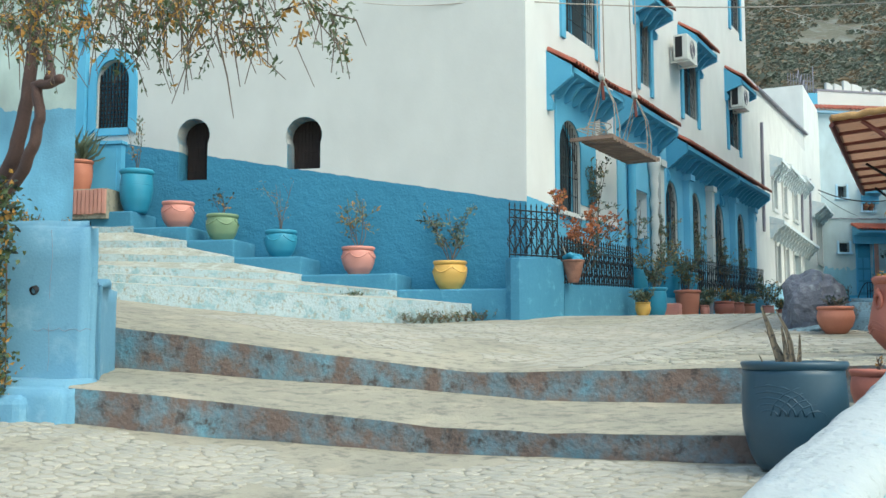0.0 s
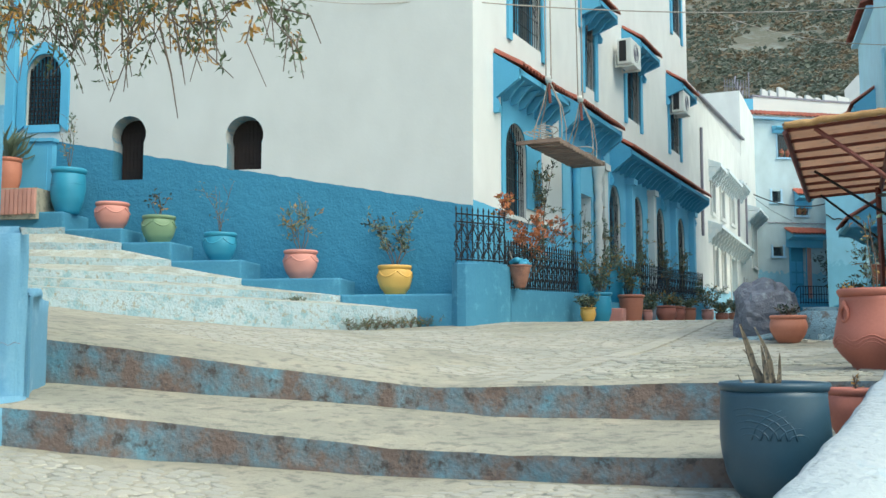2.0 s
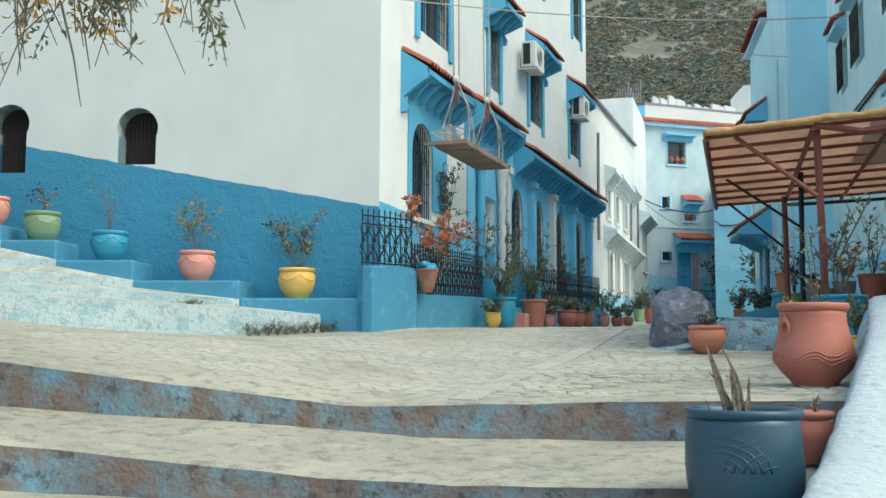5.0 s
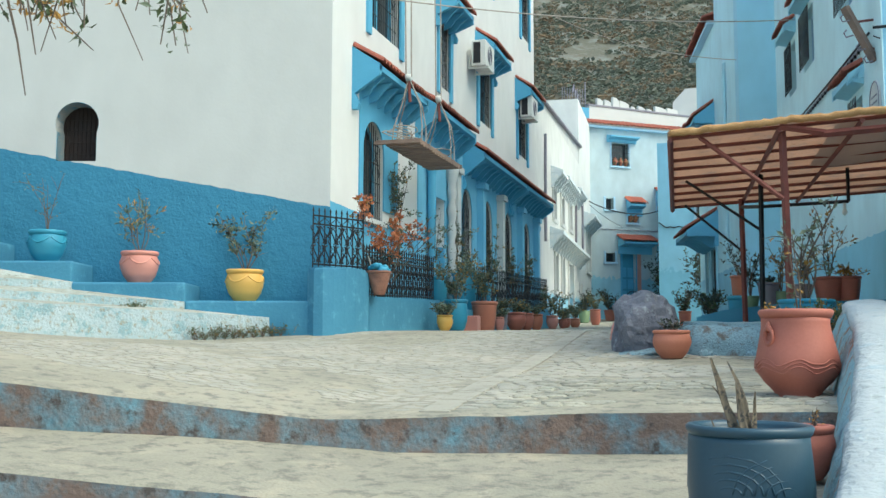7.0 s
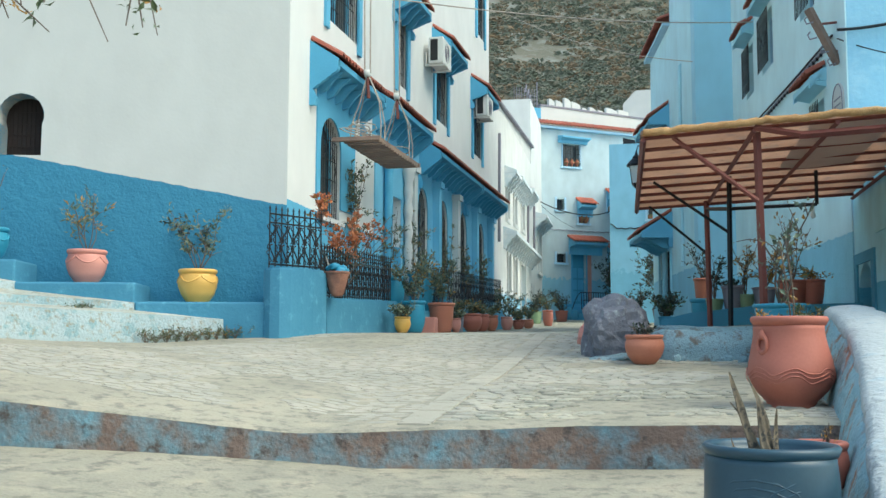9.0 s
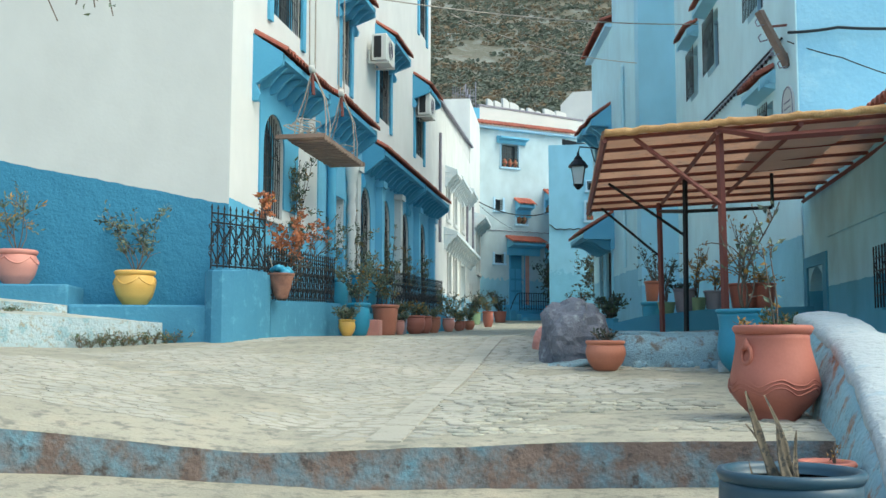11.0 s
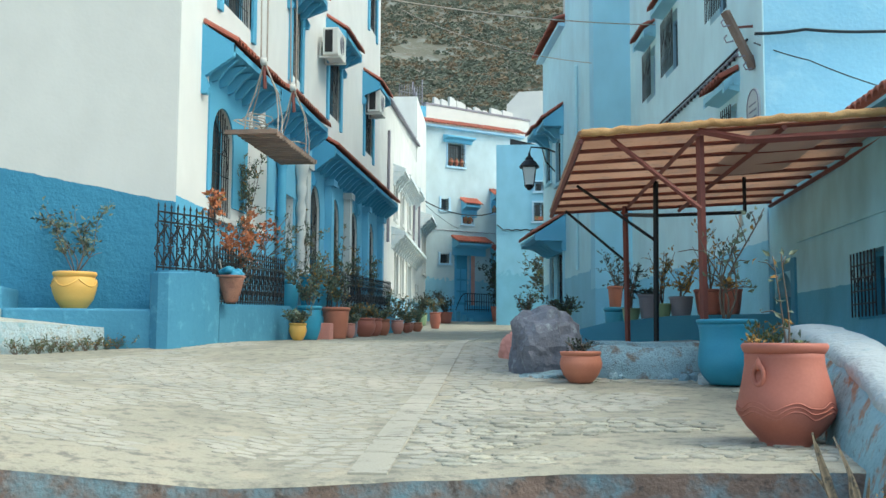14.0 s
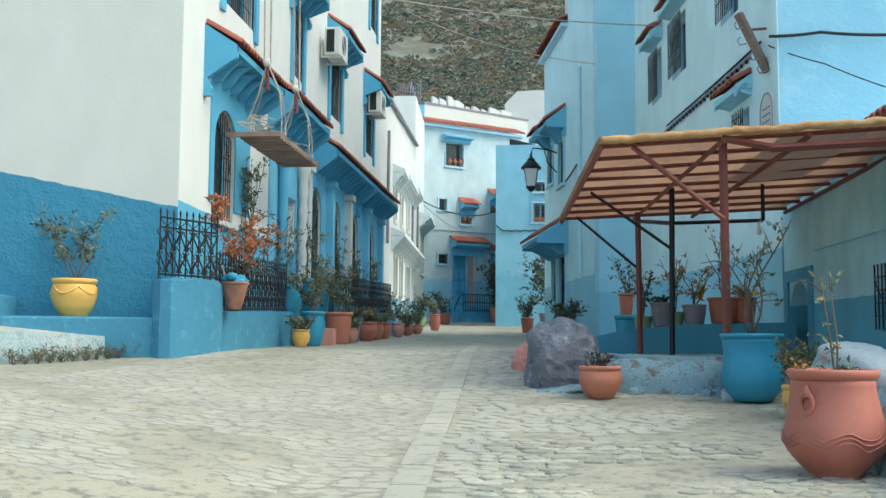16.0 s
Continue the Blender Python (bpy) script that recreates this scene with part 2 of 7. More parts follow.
def part(name, bm, material, parent=None, label="", smooth=False, clean=True):
    if clean:
        bmesh.ops.recalc_face_normals(bm, faces=bm.faces)
    me = bpy.data.meshes.new(name)
    bm.to_mesh(me)
    bm.free()
    if smooth:
        me.shade_smooth()
    me.materials.append(material)
    ob = new(name, me)
    ob.parent = parent
    if label:
        ob["label"] = label
    return ob


def thing(name, label, category, at=(0, 0, 0), group="", kind=""):
    ob = new(name)
    ob.empty_display_size = 0.1
    ob.matrix_basis = Matrix.Translation(at)
    return tagged(ob, label, category, group, kind)


def solid(name, bm, material, label, category, kind="", smooth=False):
    return tagged(part(name, bm, material, None, "", smooth), label, category, "", kind)


def frame_of(origin, u, n):
    """Local x along u, local y along the outward normal n, local z up."""
    u, n = Vector((*u, 0)).normalized(), Vector((*n, 0)).normalized()
    return Matrix(((u.x, n.x, 0, origin[0]), (u.y, n.y, 0, origin[1]), (0, 0, 1, origin[2] if len(origin) > 2 else 0), (0, 0, 0, 1)))


I4 = Matrix.Identity(4)


def box(bm, M, x0, x1, y0, y1, z0, z1, bevel=0.0):
    vs = [bm.verts.new(M @ Vector((x, y, z))) for x in (x0, x1) for y in (y0, y1) for z in (z0, z1)]
    fs = [bm.faces.new([vs[i] for i in q]) for q in ((0, 1, 3, 2), (4, 6, 7, 5), (0, 4, 5, 1), (2, 3, 7, 6), (0, 2, 6, 4), (1, 5, 7, 3))]
    if bevel:
        es = list({e for f in fs for e in f.edges})
        bmesh.ops.bevel(bm, geom=es, offset=bevel, segments=2, affect="EDGES", profile=0.5)
    return vs


def prism(bm, M, pts, d0, d1, plane="uv"):
    """Extrude a polygon: 'uv' polygon in local x-z, from y=d0 to d1; 'xy' polygon in local x-y, from z=d0 to d1; 'dv' in y-z along x."""
    def place(a, b, d):
        return M @ Vector({"uv": (a, d, b), "xy": (a, b, d), "dv": (d, a, b)}[plane])
    lo, hi = [bm.verts.new(place(a, b, d0)) for a, b in pts], [bm.verts.new(place(a, b, d1)) for a, b in pts]
    bm.faces.new(lo), bm.faces.new(hi[::-1])
    for i in range(len(pts)):
        j = (i + 1) % len(pts)
        bm.faces.new((lo[i], lo[j], hi[j], hi[i]))


def rod(bm, p, q, r, r2=None, seg=6):
    p, q = Vector(p), Vector(q)
    d = q - p
    if d.length < 1e-6:
        return
    rot = d.to_track_quat("Z", "Y").to_matrix()
    r2 = r if r2 is None else r2
    a = [bm.verts.new(p + rot @ Vector((r * math.cos(k * math.tau / seg), r * math.sin(k * math.tau / seg), 0))) for k in range(seg)]
    b = [bm.verts.new(q + rot @ Vector((r2 * math.cos(k * math.tau / seg), r2 * math.sin(k * math.tau / seg), 0))) for k in range(seg)]
    for k in range(seg):
        j = (k + 1) % seg
        bm.faces.new((a[k], a[j], b[j], b[k]))
    bm.faces.new(a[::-1]), bm.faces.new(b)


def tube(bm, pts, r, r2=None, seg=6):
    """One swept tube through the points, tapering from r to r2."""
    r2 = r if r2 is None else r2
    pts = [Vector(p) for p in pts]
    n = len(pts) - 1
    up, rings = Vector((0.31, 0.17, 0.93)), []
    for i, p in enumerate(pts):
        d = (pts[min(i + 1, n)] - pts[max(i - 1, 0)])
        if d.length < 1e-7:
            d = Vector((0, 0, 1))
        d.normalize()
        a = d.cross(up)
        if a.length < 1e-3:
            a = d.cross(Vector((1, 0, 0)))
        a.normalize()
        c = d.cross(a)
        up = a.cross(d)
        rr = r + (r2 - r) * i / n
        rings.append([bm.verts.new(p + a * rr * math.cos(k * math.tau / seg) + c * rr * math.sin(k * math.tau / seg)) for k in range(seg)])
    for x, y in zip(rings, rings[1:]):
        for k in range(seg):
            j = (k + 1) % seg
            bm.faces.new((x[k], x[j], y[j], y[k]))
    bm.faces.new(rings[0][::-1]), bm.faces.new(rings[-1])


def lathe(bm, M, prof, seg=32, wave=None):
    """Turn a profile of (radius, height) about the local z axis."""
    rings = []
    for r, z in prof:
        ring = []
        for k in range(seg):
            a = k * math.tau / seg
            rr = r + (wave(a, z) if wave else 0.0)
            ring.append(bm.verts.new(M @ Vector((rr * math.cos(a), rr * math.sin(a), z))))
        rings.append(ring)
    for i in range(len(rings) - 1):
        for k in range(seg):
            j = (k + 1) % seg
            bm.faces.new((rings[i][k], rings[i][j], rings[i + 1][j], rings[i + 1][k]))
    if prof[0][0] > 1e-4:
        bm.faces.new(rings[0][::-1])
    if prof[-1][0] > 1e-4:
        bm.faces.new(rings[-1])


def arch_pts(u0, u1, v0, v1, n=10, pointed=0.0, spring=None):
    """Outline of an arched opening, from lower left round to lower right."""
    w = (u1 - u0) / 2
    c = (u0 + u1) / 2
    rise = w * (1 + pointed)
    sp = v1 - rise if spring is None else spring
    rise = v1 - sp
    pts = [(u0, v0)]
    for k in range(n + 1):
        a = math.pi - math.pi * k / n
        pts.append((c + w * math.cos(a), sp + rise * math.sin(a)))
    pts.append((u1, v0))
    return pts


def horseshoe(c, v0, w, sp, r, n=14):
    """Keyhole outline: jambs of half width w up to sp, then a round head of radius r that is wider than the jambs."""
    cz = sp + math.sqrt(max(r * r - w * w, 0)) * 0.9
    a0 = math.pi + math.asin(min(1, (cz - sp) / r))
    a1 = -math.asin(min(1, (cz - sp) / r))
    pts = [(c - w, v0), (c - w, sp)]
    pts += [(c + r * math.cos(a0 + (a1 - a0) * k / n), cz + r * math.sin(a0 + (a1 - a0) * k / n)) for k in range(n + 1)]
    return pts + [(c + w, sp), (c + w, v0)]


def wall_with_holes(bm, M, u0, u1, v0, v1, holes, thick=0.35):
    """A wall slab from local y=-thick to 0, with openings given as (outline from lower left round to lower right)."""
    rects = [(min(p[0] for p in h), max(p[0] for p in h), min(p[1] for p in h), max(p[1] for p in h)) for h in holes]
    us = sorted({u0, u1, *[c for r in rects for c in r[:2] if u0 < c < u1]})
    vs = sorted({v0, v1, *[c for r in rects for c in r[2:] if v0 < c < v1]})
    cache = {}

    def vert(u, d, v):
        key = (round(u, 5), d, round(v, 5))
        if key not in cache:
            cache[key] = bm.verts.new(M @ Vector((u, d, v)))
        return cache[key]

    def filled(i, j):
        if not (0 <= i < len(us) - 1 and 0 <= j < len(vs) - 1):
            return False
        mu, mv = (us[i] + us[i + 1]) / 2, (vs[j] + vs[j + 1]) / 2
        return not any(r[0] < mu < r[1] and r[2] < mv < r[3] for r in rects)

    for i in range(len(us) - 1):
        for j in range(len(vs) - 1):
            if not filled(i, j):
                continue
            a, b, c, d = us[i], us[i + 1], vs[j], vs[j + 1]
            for y in (0.0, -thick):
                bm.faces.new([vert(a, y, c), vert(b, y, c), vert(b, y, d), vert(a, y, d)])
            for (p, q), (di, dj) in ((((a, c), (b, c)), (0, -1)), (((a, d), (b, d)), (0, 1)), (((a, c), (a, d)), (-1, 0)), (((b, c), (b, d)), (1, 0))):
                if not filled(i + di, j + dj):
                    bm.faces.new([vert(p[0], 0.0, p[1]), vert(q[0], 0.0, q[1]), vert(q[0], -thick, q[1]), vert(p[0], -thick, p[1])])
    for h, (a, b, c, d) in zip(holes, rects):
        if len(h) > 4:
            top = max(range(len(h)), key=lambda i: h[i][1])
            left, right = h[:top + 1], h[top:]
            for side, corner in ((left, a), (right, b)):
                for p, q in zip(side, side[1:]):
                    if abs(p[1] - q[1]) + abs(p[0] - q[0]) > 1e-6 and not (abs(p[0] - corner) < 1e-6 and abs(q[0] - corner) < 1e-6):
                        if abs(q[1] - p[1]) < 1e-6:
                            continue
                        prism(bm, M, [(corner, p[1]), p, q, (corner, q[1])] if abs(p[0] - corner) > 1e-6 and abs(q[0] - corner) > 1e-6
                              else ([(corner, q[1]), p, q] if abs(p[0] - corner) < 1e-6 else [(corner, p[1]), p, q]), -thick, 0)
    bmesh.ops.remove_doubles(bm, verts=bm.verts[:], dist=1e-5)


def lerp_table(table, x):
    for (a, va), (b, vb) in zip(table, table[1:]):
        if x <= b:
            k = max(0.0, (x - a) / (b - a))
            return va + (vb - va) * k
    return table[-1][1]


# ---- ground ----
FLOOR_Y = [(-8, 0.0), (2, 0.44), (3.4, 0.55), (5.4, 0.69), (7.2, 0.78), (8.4, 0.87), (12, 1.20), (14, 1.25), (18, 1.30), (24, 1.42), (31, 1.60), (60, 2.75), (75, 3.3)]


def plaza(x, y):
    z = lerp_table(FLOOR_Y, y)
    fade = min(1.0, max(0.0, (10.5 - y) / 8.0))
    z += 0.155 * max(0.0, -0.7 - x) * fade
    z += 0.04 * max(0.0, x - 0.6) * min(1.0, max(0.0, (6 - y) / 3))
    return z


UP_EDGE = [(-9.0, 0.4), (-3.4, 2.3), (-2.41, 2.67), (-1.345, 3.06), (-0.22, 3.40), (0.35, 3.58), (0.88, 3.73), (1.6, 3.70), (2.6, 3.64)]
LOW_EDGE = [(-9.0, -0.9), (-2.9, 1.2), (-2.04, 1.45), (-1.7, 1.62), (-0.33, 2.04), (0.4, 2.10), (0.9, 2.14), (1.55, 2.22), (2.6, 2.24)]
MID_BACK = [(-9, 0.62), (-3.4, 0.56), (-2.41, 0.48), (-1.345, 0.42), (-0.22, 0.335), (0.88, 0.32), (1.6, 0.35), (2.6, 0.40)]
MID_FRONT = [(-9, 0.52), (-2.9, 0.47), (-2.04, 0.41), (-1.7, 0.37), (-0.33, 0.235), (0.4, 0.225), (1.55, 0.25), (2.6, 0.28)]
LOW_BACK = [(-9, 0.25), (-2.9, 0.23), (-1.7, 0.13), (-0.33, 0.06), (1.55, 0.085), (2.6, 0.11)]


def low_floor(x, y):
    return lerp_table(LOW_BACK, x) - 0.05 * max(0.0, lerp_table(LOW_EDGE, x) - y)


def grid(bm, xs, ys, h):
    """A sheet of height h(x, y)."""
    rows = [[bm.verts.new((x, y, h(x, y))) for x in xs] for y in ys]
    for a, b in zip(rows, rows[1:]):
        for i in range(len(xs) - 1):
            bm.faces.new((a[i], a[i + 1], b[i + 1], b[i]))


def span(a, b, n):
    return [a + (b - a) * i / n for i in range(n + 1)]


def bumpy(x, y, s=0.012):
    return s * (noise.noise(Vector((x * 1.3, y * 1.3, 0))) + 0.6 * noise.noise(Vector((x * 5, y * 5, 2))))


bm = bmesh.new()
ys = [-200, -60, -20, -8] + span(-4, 3.4, 60) + span(3.6, 14, 60)[0:] + span(14.5, 75, 30) + [110, 400]
xs = [-300, -60, -25, -14] + span(-12, 4.5, 90) + [6, 10, 25, 60, 300]


def base_height(x, y):
    ue, le = lerp_table(UP_EDGE, x), lerp_table(LOW_EDGE, x)
    if y > ue + 0.25:
        return plaza(x, y) + bumpy(x, y) - 0.006
    return (low_floor(x, y) + bumpy(x, y)) if y < le + 0.1 else low_floor(x, le) - 0.05


grid(bm, xs, ys, base_height)
ground = solid("ground", bm, M_tread, "pale mortared stone paving of a sloping plaza and lane", "ground", "structure", True)


def step_slab(name, edge, top_front, back, top_back, drop, label, mat_top, mat_riser, x0=-9.0, x1=2.6, n=110):
    """A step: an uneven riser under a rounded nosing and a tread that runs back to the next riser."""
    t = thing(name, label, "step", kind="structure")
    bt, br = bmesh.new(), bmesh.new()
    for bmx, kind in ((bt, 0), (br, 1)):
        rows = []
        for i in range(n + 1):
            x = x0 + (x1 - x0) * i / n
            y = lerp_table(edge, x) + 0.02 * noise.noise(Vector((x * 2.1, 3, 0)))
            z = top_front(x) + 0.008 * noise.noise(Vector((x * 4, 1, 0)))
            if kind == 0:
                yb = back(x)
                row = [(x, y - 0.012, z - 0.012), (x, y + 0.02, z)] + [(x, y + 0.02 + (yb - y) * k / 8, z + (top_back(x) - z) * k / 8 + bumpy(x, y + (yb - y) * k / 8, 0.008)) for k in range(1, 9)]
            else:
                zb = drop(x)
                row = [(x, y - 0.012 + 0.018 * noise.noise(Vector((x * 6, k * 1.7, 5))) + 0.01 * k / 5, z - 0.012 - (z - zb) * k / 5) for k in range(6)]
            rows.append([bmx.verts.new(p) for p in row])
        for a, b in zip(rows, rows[1:]):
            for k in range(len(a) - 1):
                bmx.faces.new((a[k], a[k + 1], b[k + 1], b[k]))
    part("tread", bt, mat_top, t, smooth=True)
    part("riser", br, mat_riser, t, smooth=True)
    return t


step_slab("step_upper", UP_EDGE, lambda x: plaza(x, lerp_table(UP_EDGE, x)), lambda x: lerp_table(UP_EDGE, x) + 0.6,
          lambda x: plaza(x, lerp_table(UP_EDGE, x) + 0.6), lambda x: lerp_table(MID_BACK, x) - 0.03,
          "long curved step with a worn blue and brown riser", M_tread, M_riser)
step_slab("step_lower", LOW_EDGE, lambda x: lerp_table(MID_FRONT, x), lambda x: lerp_table(UP_EDGE, x) + 0.05,
          lambda x: lerp_table(MID_BACK, x), lambda x: lerp_table(LOW_BACK, x) - 0.03,
          "lower long step with a chipped blue and brown riser", M_tread, M_riser)

# ---- hill ----
bm = bmesh.new()


def hill_z(x, y):
    k = min(1.0, max(0.0, (y - 95) / 260))
    return 2 + 165 * k ** 0.9 + 9 * noise.noise(Vector((x * 0.012, y * 0.012, 0))) * (k > 0) + 3 * noise.noise(Vector((x * 0.05, y * 0.05, 4))) * (k > 0)


grid(bm, span(-260, 260, 90), span(95, 420, 60), hill_z)
solid("hillside", bm, M_hill, "steep dry hillside covered in green and brown scrub", "hill", "structure", True)

# ---- houses ----
S = frame_of((-4.45, 12.41), (0, 1), (1, 0))               # street front of the white house: u = y - 12.41
L = frame_of((-4.45, 12.41), (-0.958, -0.287), (0.287, -0.958))   # its wall above the steps


def bars(bm, F, u0, u1, v0, v1, d, step=0.11, r=0.009, outline=None):
    """Upright and cross bars of a window grille, clipped to an arched outline."""
    def top(u):
        if not outline:
            return v1
        best = v0
        for p, q in zip(outline, outline[1:]):
            if min(p[0], q[0]) <= u <= max(p[0], q[0]) and abs(q[0] - p[0]) > 1e-6:
                best = max(best, p[1] + (q[1] - p[1]) * (u - p[0]) / (q[0] - p[0]))
        return best
    n = max(2, round((u1 - u0) / step))
    for i in range(n + 1):
        u = min(max(u0 + (u1 - u0) * i / n, u0 + 0.01), u1 - 0.01)
        rod(bm, F @ Vector((u, d, v0)), F @ Vector((u, d, top(u))), r, seg=5)
    for k in range(1, 5):
        v = v0 + (v1 - v0) * k / 5
        us = [u0 + (u1 - u0) * i / 24 for i in range(25)]
        ok = [u for u in us if top(min(max(u, u0 + 0.01), u1 - 0.01)) >= v]
        if len(ok) > 1:
            rod(bm, F @ Vector((ok[0], d, v)), F @ Vector((ok[-1], d, v)), r, seg=5)


def scrolls(bm, F, u0, u1, v0, v1, d, n, rows=1, r=0.006):
    """S-shaped wrought scrolls between bars."""
    for k in range(n):
        for j in range(rows):
            c = u0 + (u1 - u0) * (k + 0.5) / n
            cv = v0 + (v1 - v0) * (j + 0.5) / rows
            w, h = (u1 - u0) / n * 0.42, (v1 - v0) / rows * 0.45
            pts = []
            for i in range(13):
                a = i / 12 * math.tau * 0.95
                s = 1 if (k + j) % 2 else -1
                pts.append(F @ Vector((c + s * w * math.sin(a) * (1 - 0.25 * i / 12), d, cv + h * math.cos(a * 0.5 + 0.05))))
            tube(bm, pts, r, seg=4)


def tiles(F, u0, u1, d0, v0, d1, v1, parent, step=0.17):
    """A row of half-round clay tiles running down from (d0, v0) to (d1, v1)."""
    n = max(1, round((u1 - u0) / step))
    first = None
    for i in range(n):
        w = (u1 - u0) / n
        if first is None:
            bm = bmesh.new()
            rows = []
            for d, v in ((d0, v0), (d1, v1)):
                rows.append([bm.verts.new(F.to_3x3() @ Vector((w * 0.55 * math.cos(a), d, v + w * 0.5 * math.sin(a)))) for a in [math.pi * k / 6 for k in range(7)]]
                            + [bm.verts.new(F.to_3x3() @ Vector((w * 0.42 * math.cos(a), d, v + w * 0.36 * math.sin(a) - 0.01))) for a in [math.pi * k / 6 for k in range(6, -1, -1)]])
            for k in range(14):
                bm.faces.new((rows[0][k], rows[0][(k + 1) % 14], rows[1][(k + 1) % 14], rows[1][k]))
            bm.faces.new(rows[0]), bm.faces.new(rows[1][::-1])
            ob = first = part("roof_tile", bm, M_tile, parent)
        else:
            ob = new("roof_tile", first.data)
            ob.parent = parent
        ob.location = F @ Vector((u0 + w * (i + 0.5), 0, RNG.uniform(-0.008, 0.008)))


def awning(F, u0, u1, top, eave, depth, drop, parent, mat=M_blue, corbels=True):
    """A small tiled roof on the wall, on stepped and scalloped brackets."""
    bm = bmesh.new()
    t = 0.10
    # boarded soffit under the tiles
    prism(bm, F, [(0.0, top - 0.06), (depth, eave - 0.06), (depth, eave - 0.16), (0.0, eave - 0.22)], u0 + 0.03, u1 - 0.03, "dv")
    aw = part("awning", bm, mat, parent, "blue tiled awning on stepped brackets")
    for ua, ub in ((u0, u0 + t), (u1 - t, u1)):
        bm = bmesh.new()
        h = top - drop
        pts = [(0.0, top - 0.02), (depth, eave - 0.05), (depth, eave - 0.24)]
        n = 5
        for k in range(1, n + 1):
            d = depth * (1 - k / (n + 0.6))
            v = eave - 0.24 - (eave - 0.24 - drop - 0.25 * h) * k / n
            pts += [(d + 0.05, v + 0.02), (d, v)]
        pts += [(0.13, drop + 0.1), (0.10, drop), (0.0, drop)]
        prism(bm, F, pts, ua, ub, "dv")
        part("bracket", bm, mat, aw)
    if corbels:
        m = max(2, round((u1 - u0) / 0.42))
        for k in range(1, m):
            u = u0 + (u1 - u0) * k / m
            bm = bmesh.new()
            prism(bm, F, [(0, eave - 0.2), (depth * 0.9, eave - 0.2), (depth * 0.55, eave - 0.34), (depth * 0.3, eave - 0.5), (0, eave - 0.55)], u - 0.035, u + 0.035, "dv")
            part("corbel", bm, mat, aw)
    tiles(F, u0, u1, 0.02, top, depth + 0.07, eave - 0.02, aw)
    return aw


def window(F, u0, u1, v0, v1, parent, surround=0.16, mat=M_blue, outline=None, lights=2, grille=True, proud=0.05, recess=0.22, sill=True, name="window", cage=-0.05):
    """A recessed window: dark pane, casement frame, iron grille and painted surround."""
    w = new(name)
    w.parent = parent
    w["label"] = "iron-barred window with a blue painted surround"
    bm = bmesh.new()
    if outline:
        prism(bm, F, outline, -recess - 0.02, -recess)
    else:
        box(bm, F, u0, u1, -recess - 0.02, -recess, v0, v1)
    part("pane", bm, M_glass, w)
    bm = bmesh.new()
    fw = 0.05
    if outline:
        for p, q in zip(outline, outline[1:]):
            rod(bm, F @ Vector((p[0], -recess + 0.03, p[1])), F @ Vector((q[0], -recess + 0.03, q[1])), fw * 0.6, seg=4)
    else:
        for a in (u0, u1 - fw):
            box(bm, F, a, a + fw, -recess, -recess + 0.05, v0, v1)
        for a in (v0, v1 - fw):
            box(bm, F, u0 + fw, u1 - fw, -recess, -recess + 0.05, a, a + fw)
        for k in range(1, lights):
            c = u0 + (u1 - u0) * k / lights
            box(bm, F, c - 0.04, c + 0.04, -recess, -recess + 0.055, v0 + fw, v1 - fw)
    part("frame", bm, mat, w)
    if grille:
        bm = bmesh.new()
        bars(bm, F, u0 + 0.02, u1 - 0.02, v0 + 0.02, v1 - 0.02, cage, outline=outline)
        scrolls(bm, F, u0 + 0.04, u1 - 0.04, v0 + (v1 - v0) * 0.45, v0 + (v1 - v0) * 0.75, cage, max(2, round((u1 - u0) / 0.22)))
        part("grille", bm, M_iron, w, "black wrought iron grille")
    if surround:
        bm = bmesh.new()
        s = surround
        box(bm, F, u0 - s, u0, -0.03, proud, v0 - (0 if sill else s), v1 + s)
        box(bm, F, u1, u1 + s, -0.03, proud, v0 - (0 if sill else s), v1 + s)
        if not outline:
            box(bm, F, u0, u1, -0.03, proud, v1, v1 + s)
        part("surround", bm, mat, w)
    if sill:
        bm = bmesh.new()
        box(bm, F, u0 - surround - 0.03, u1 + surround + 0.03, -recess, proud + 0.05, v0 - 0.08, v0)
        part("sill", bm, mat if surround else M_white, w)
    return w


def rect(u0, u1, v0, v1):
    return [(u0, v0), (u0, v1), (u1, v1), (u1, v0)]


house = thing("white_house", "tall white plastered house with blue dado and blue tiled awnings", "house", (-4.45, 12.41, 0))
house.matrix_basis = I4

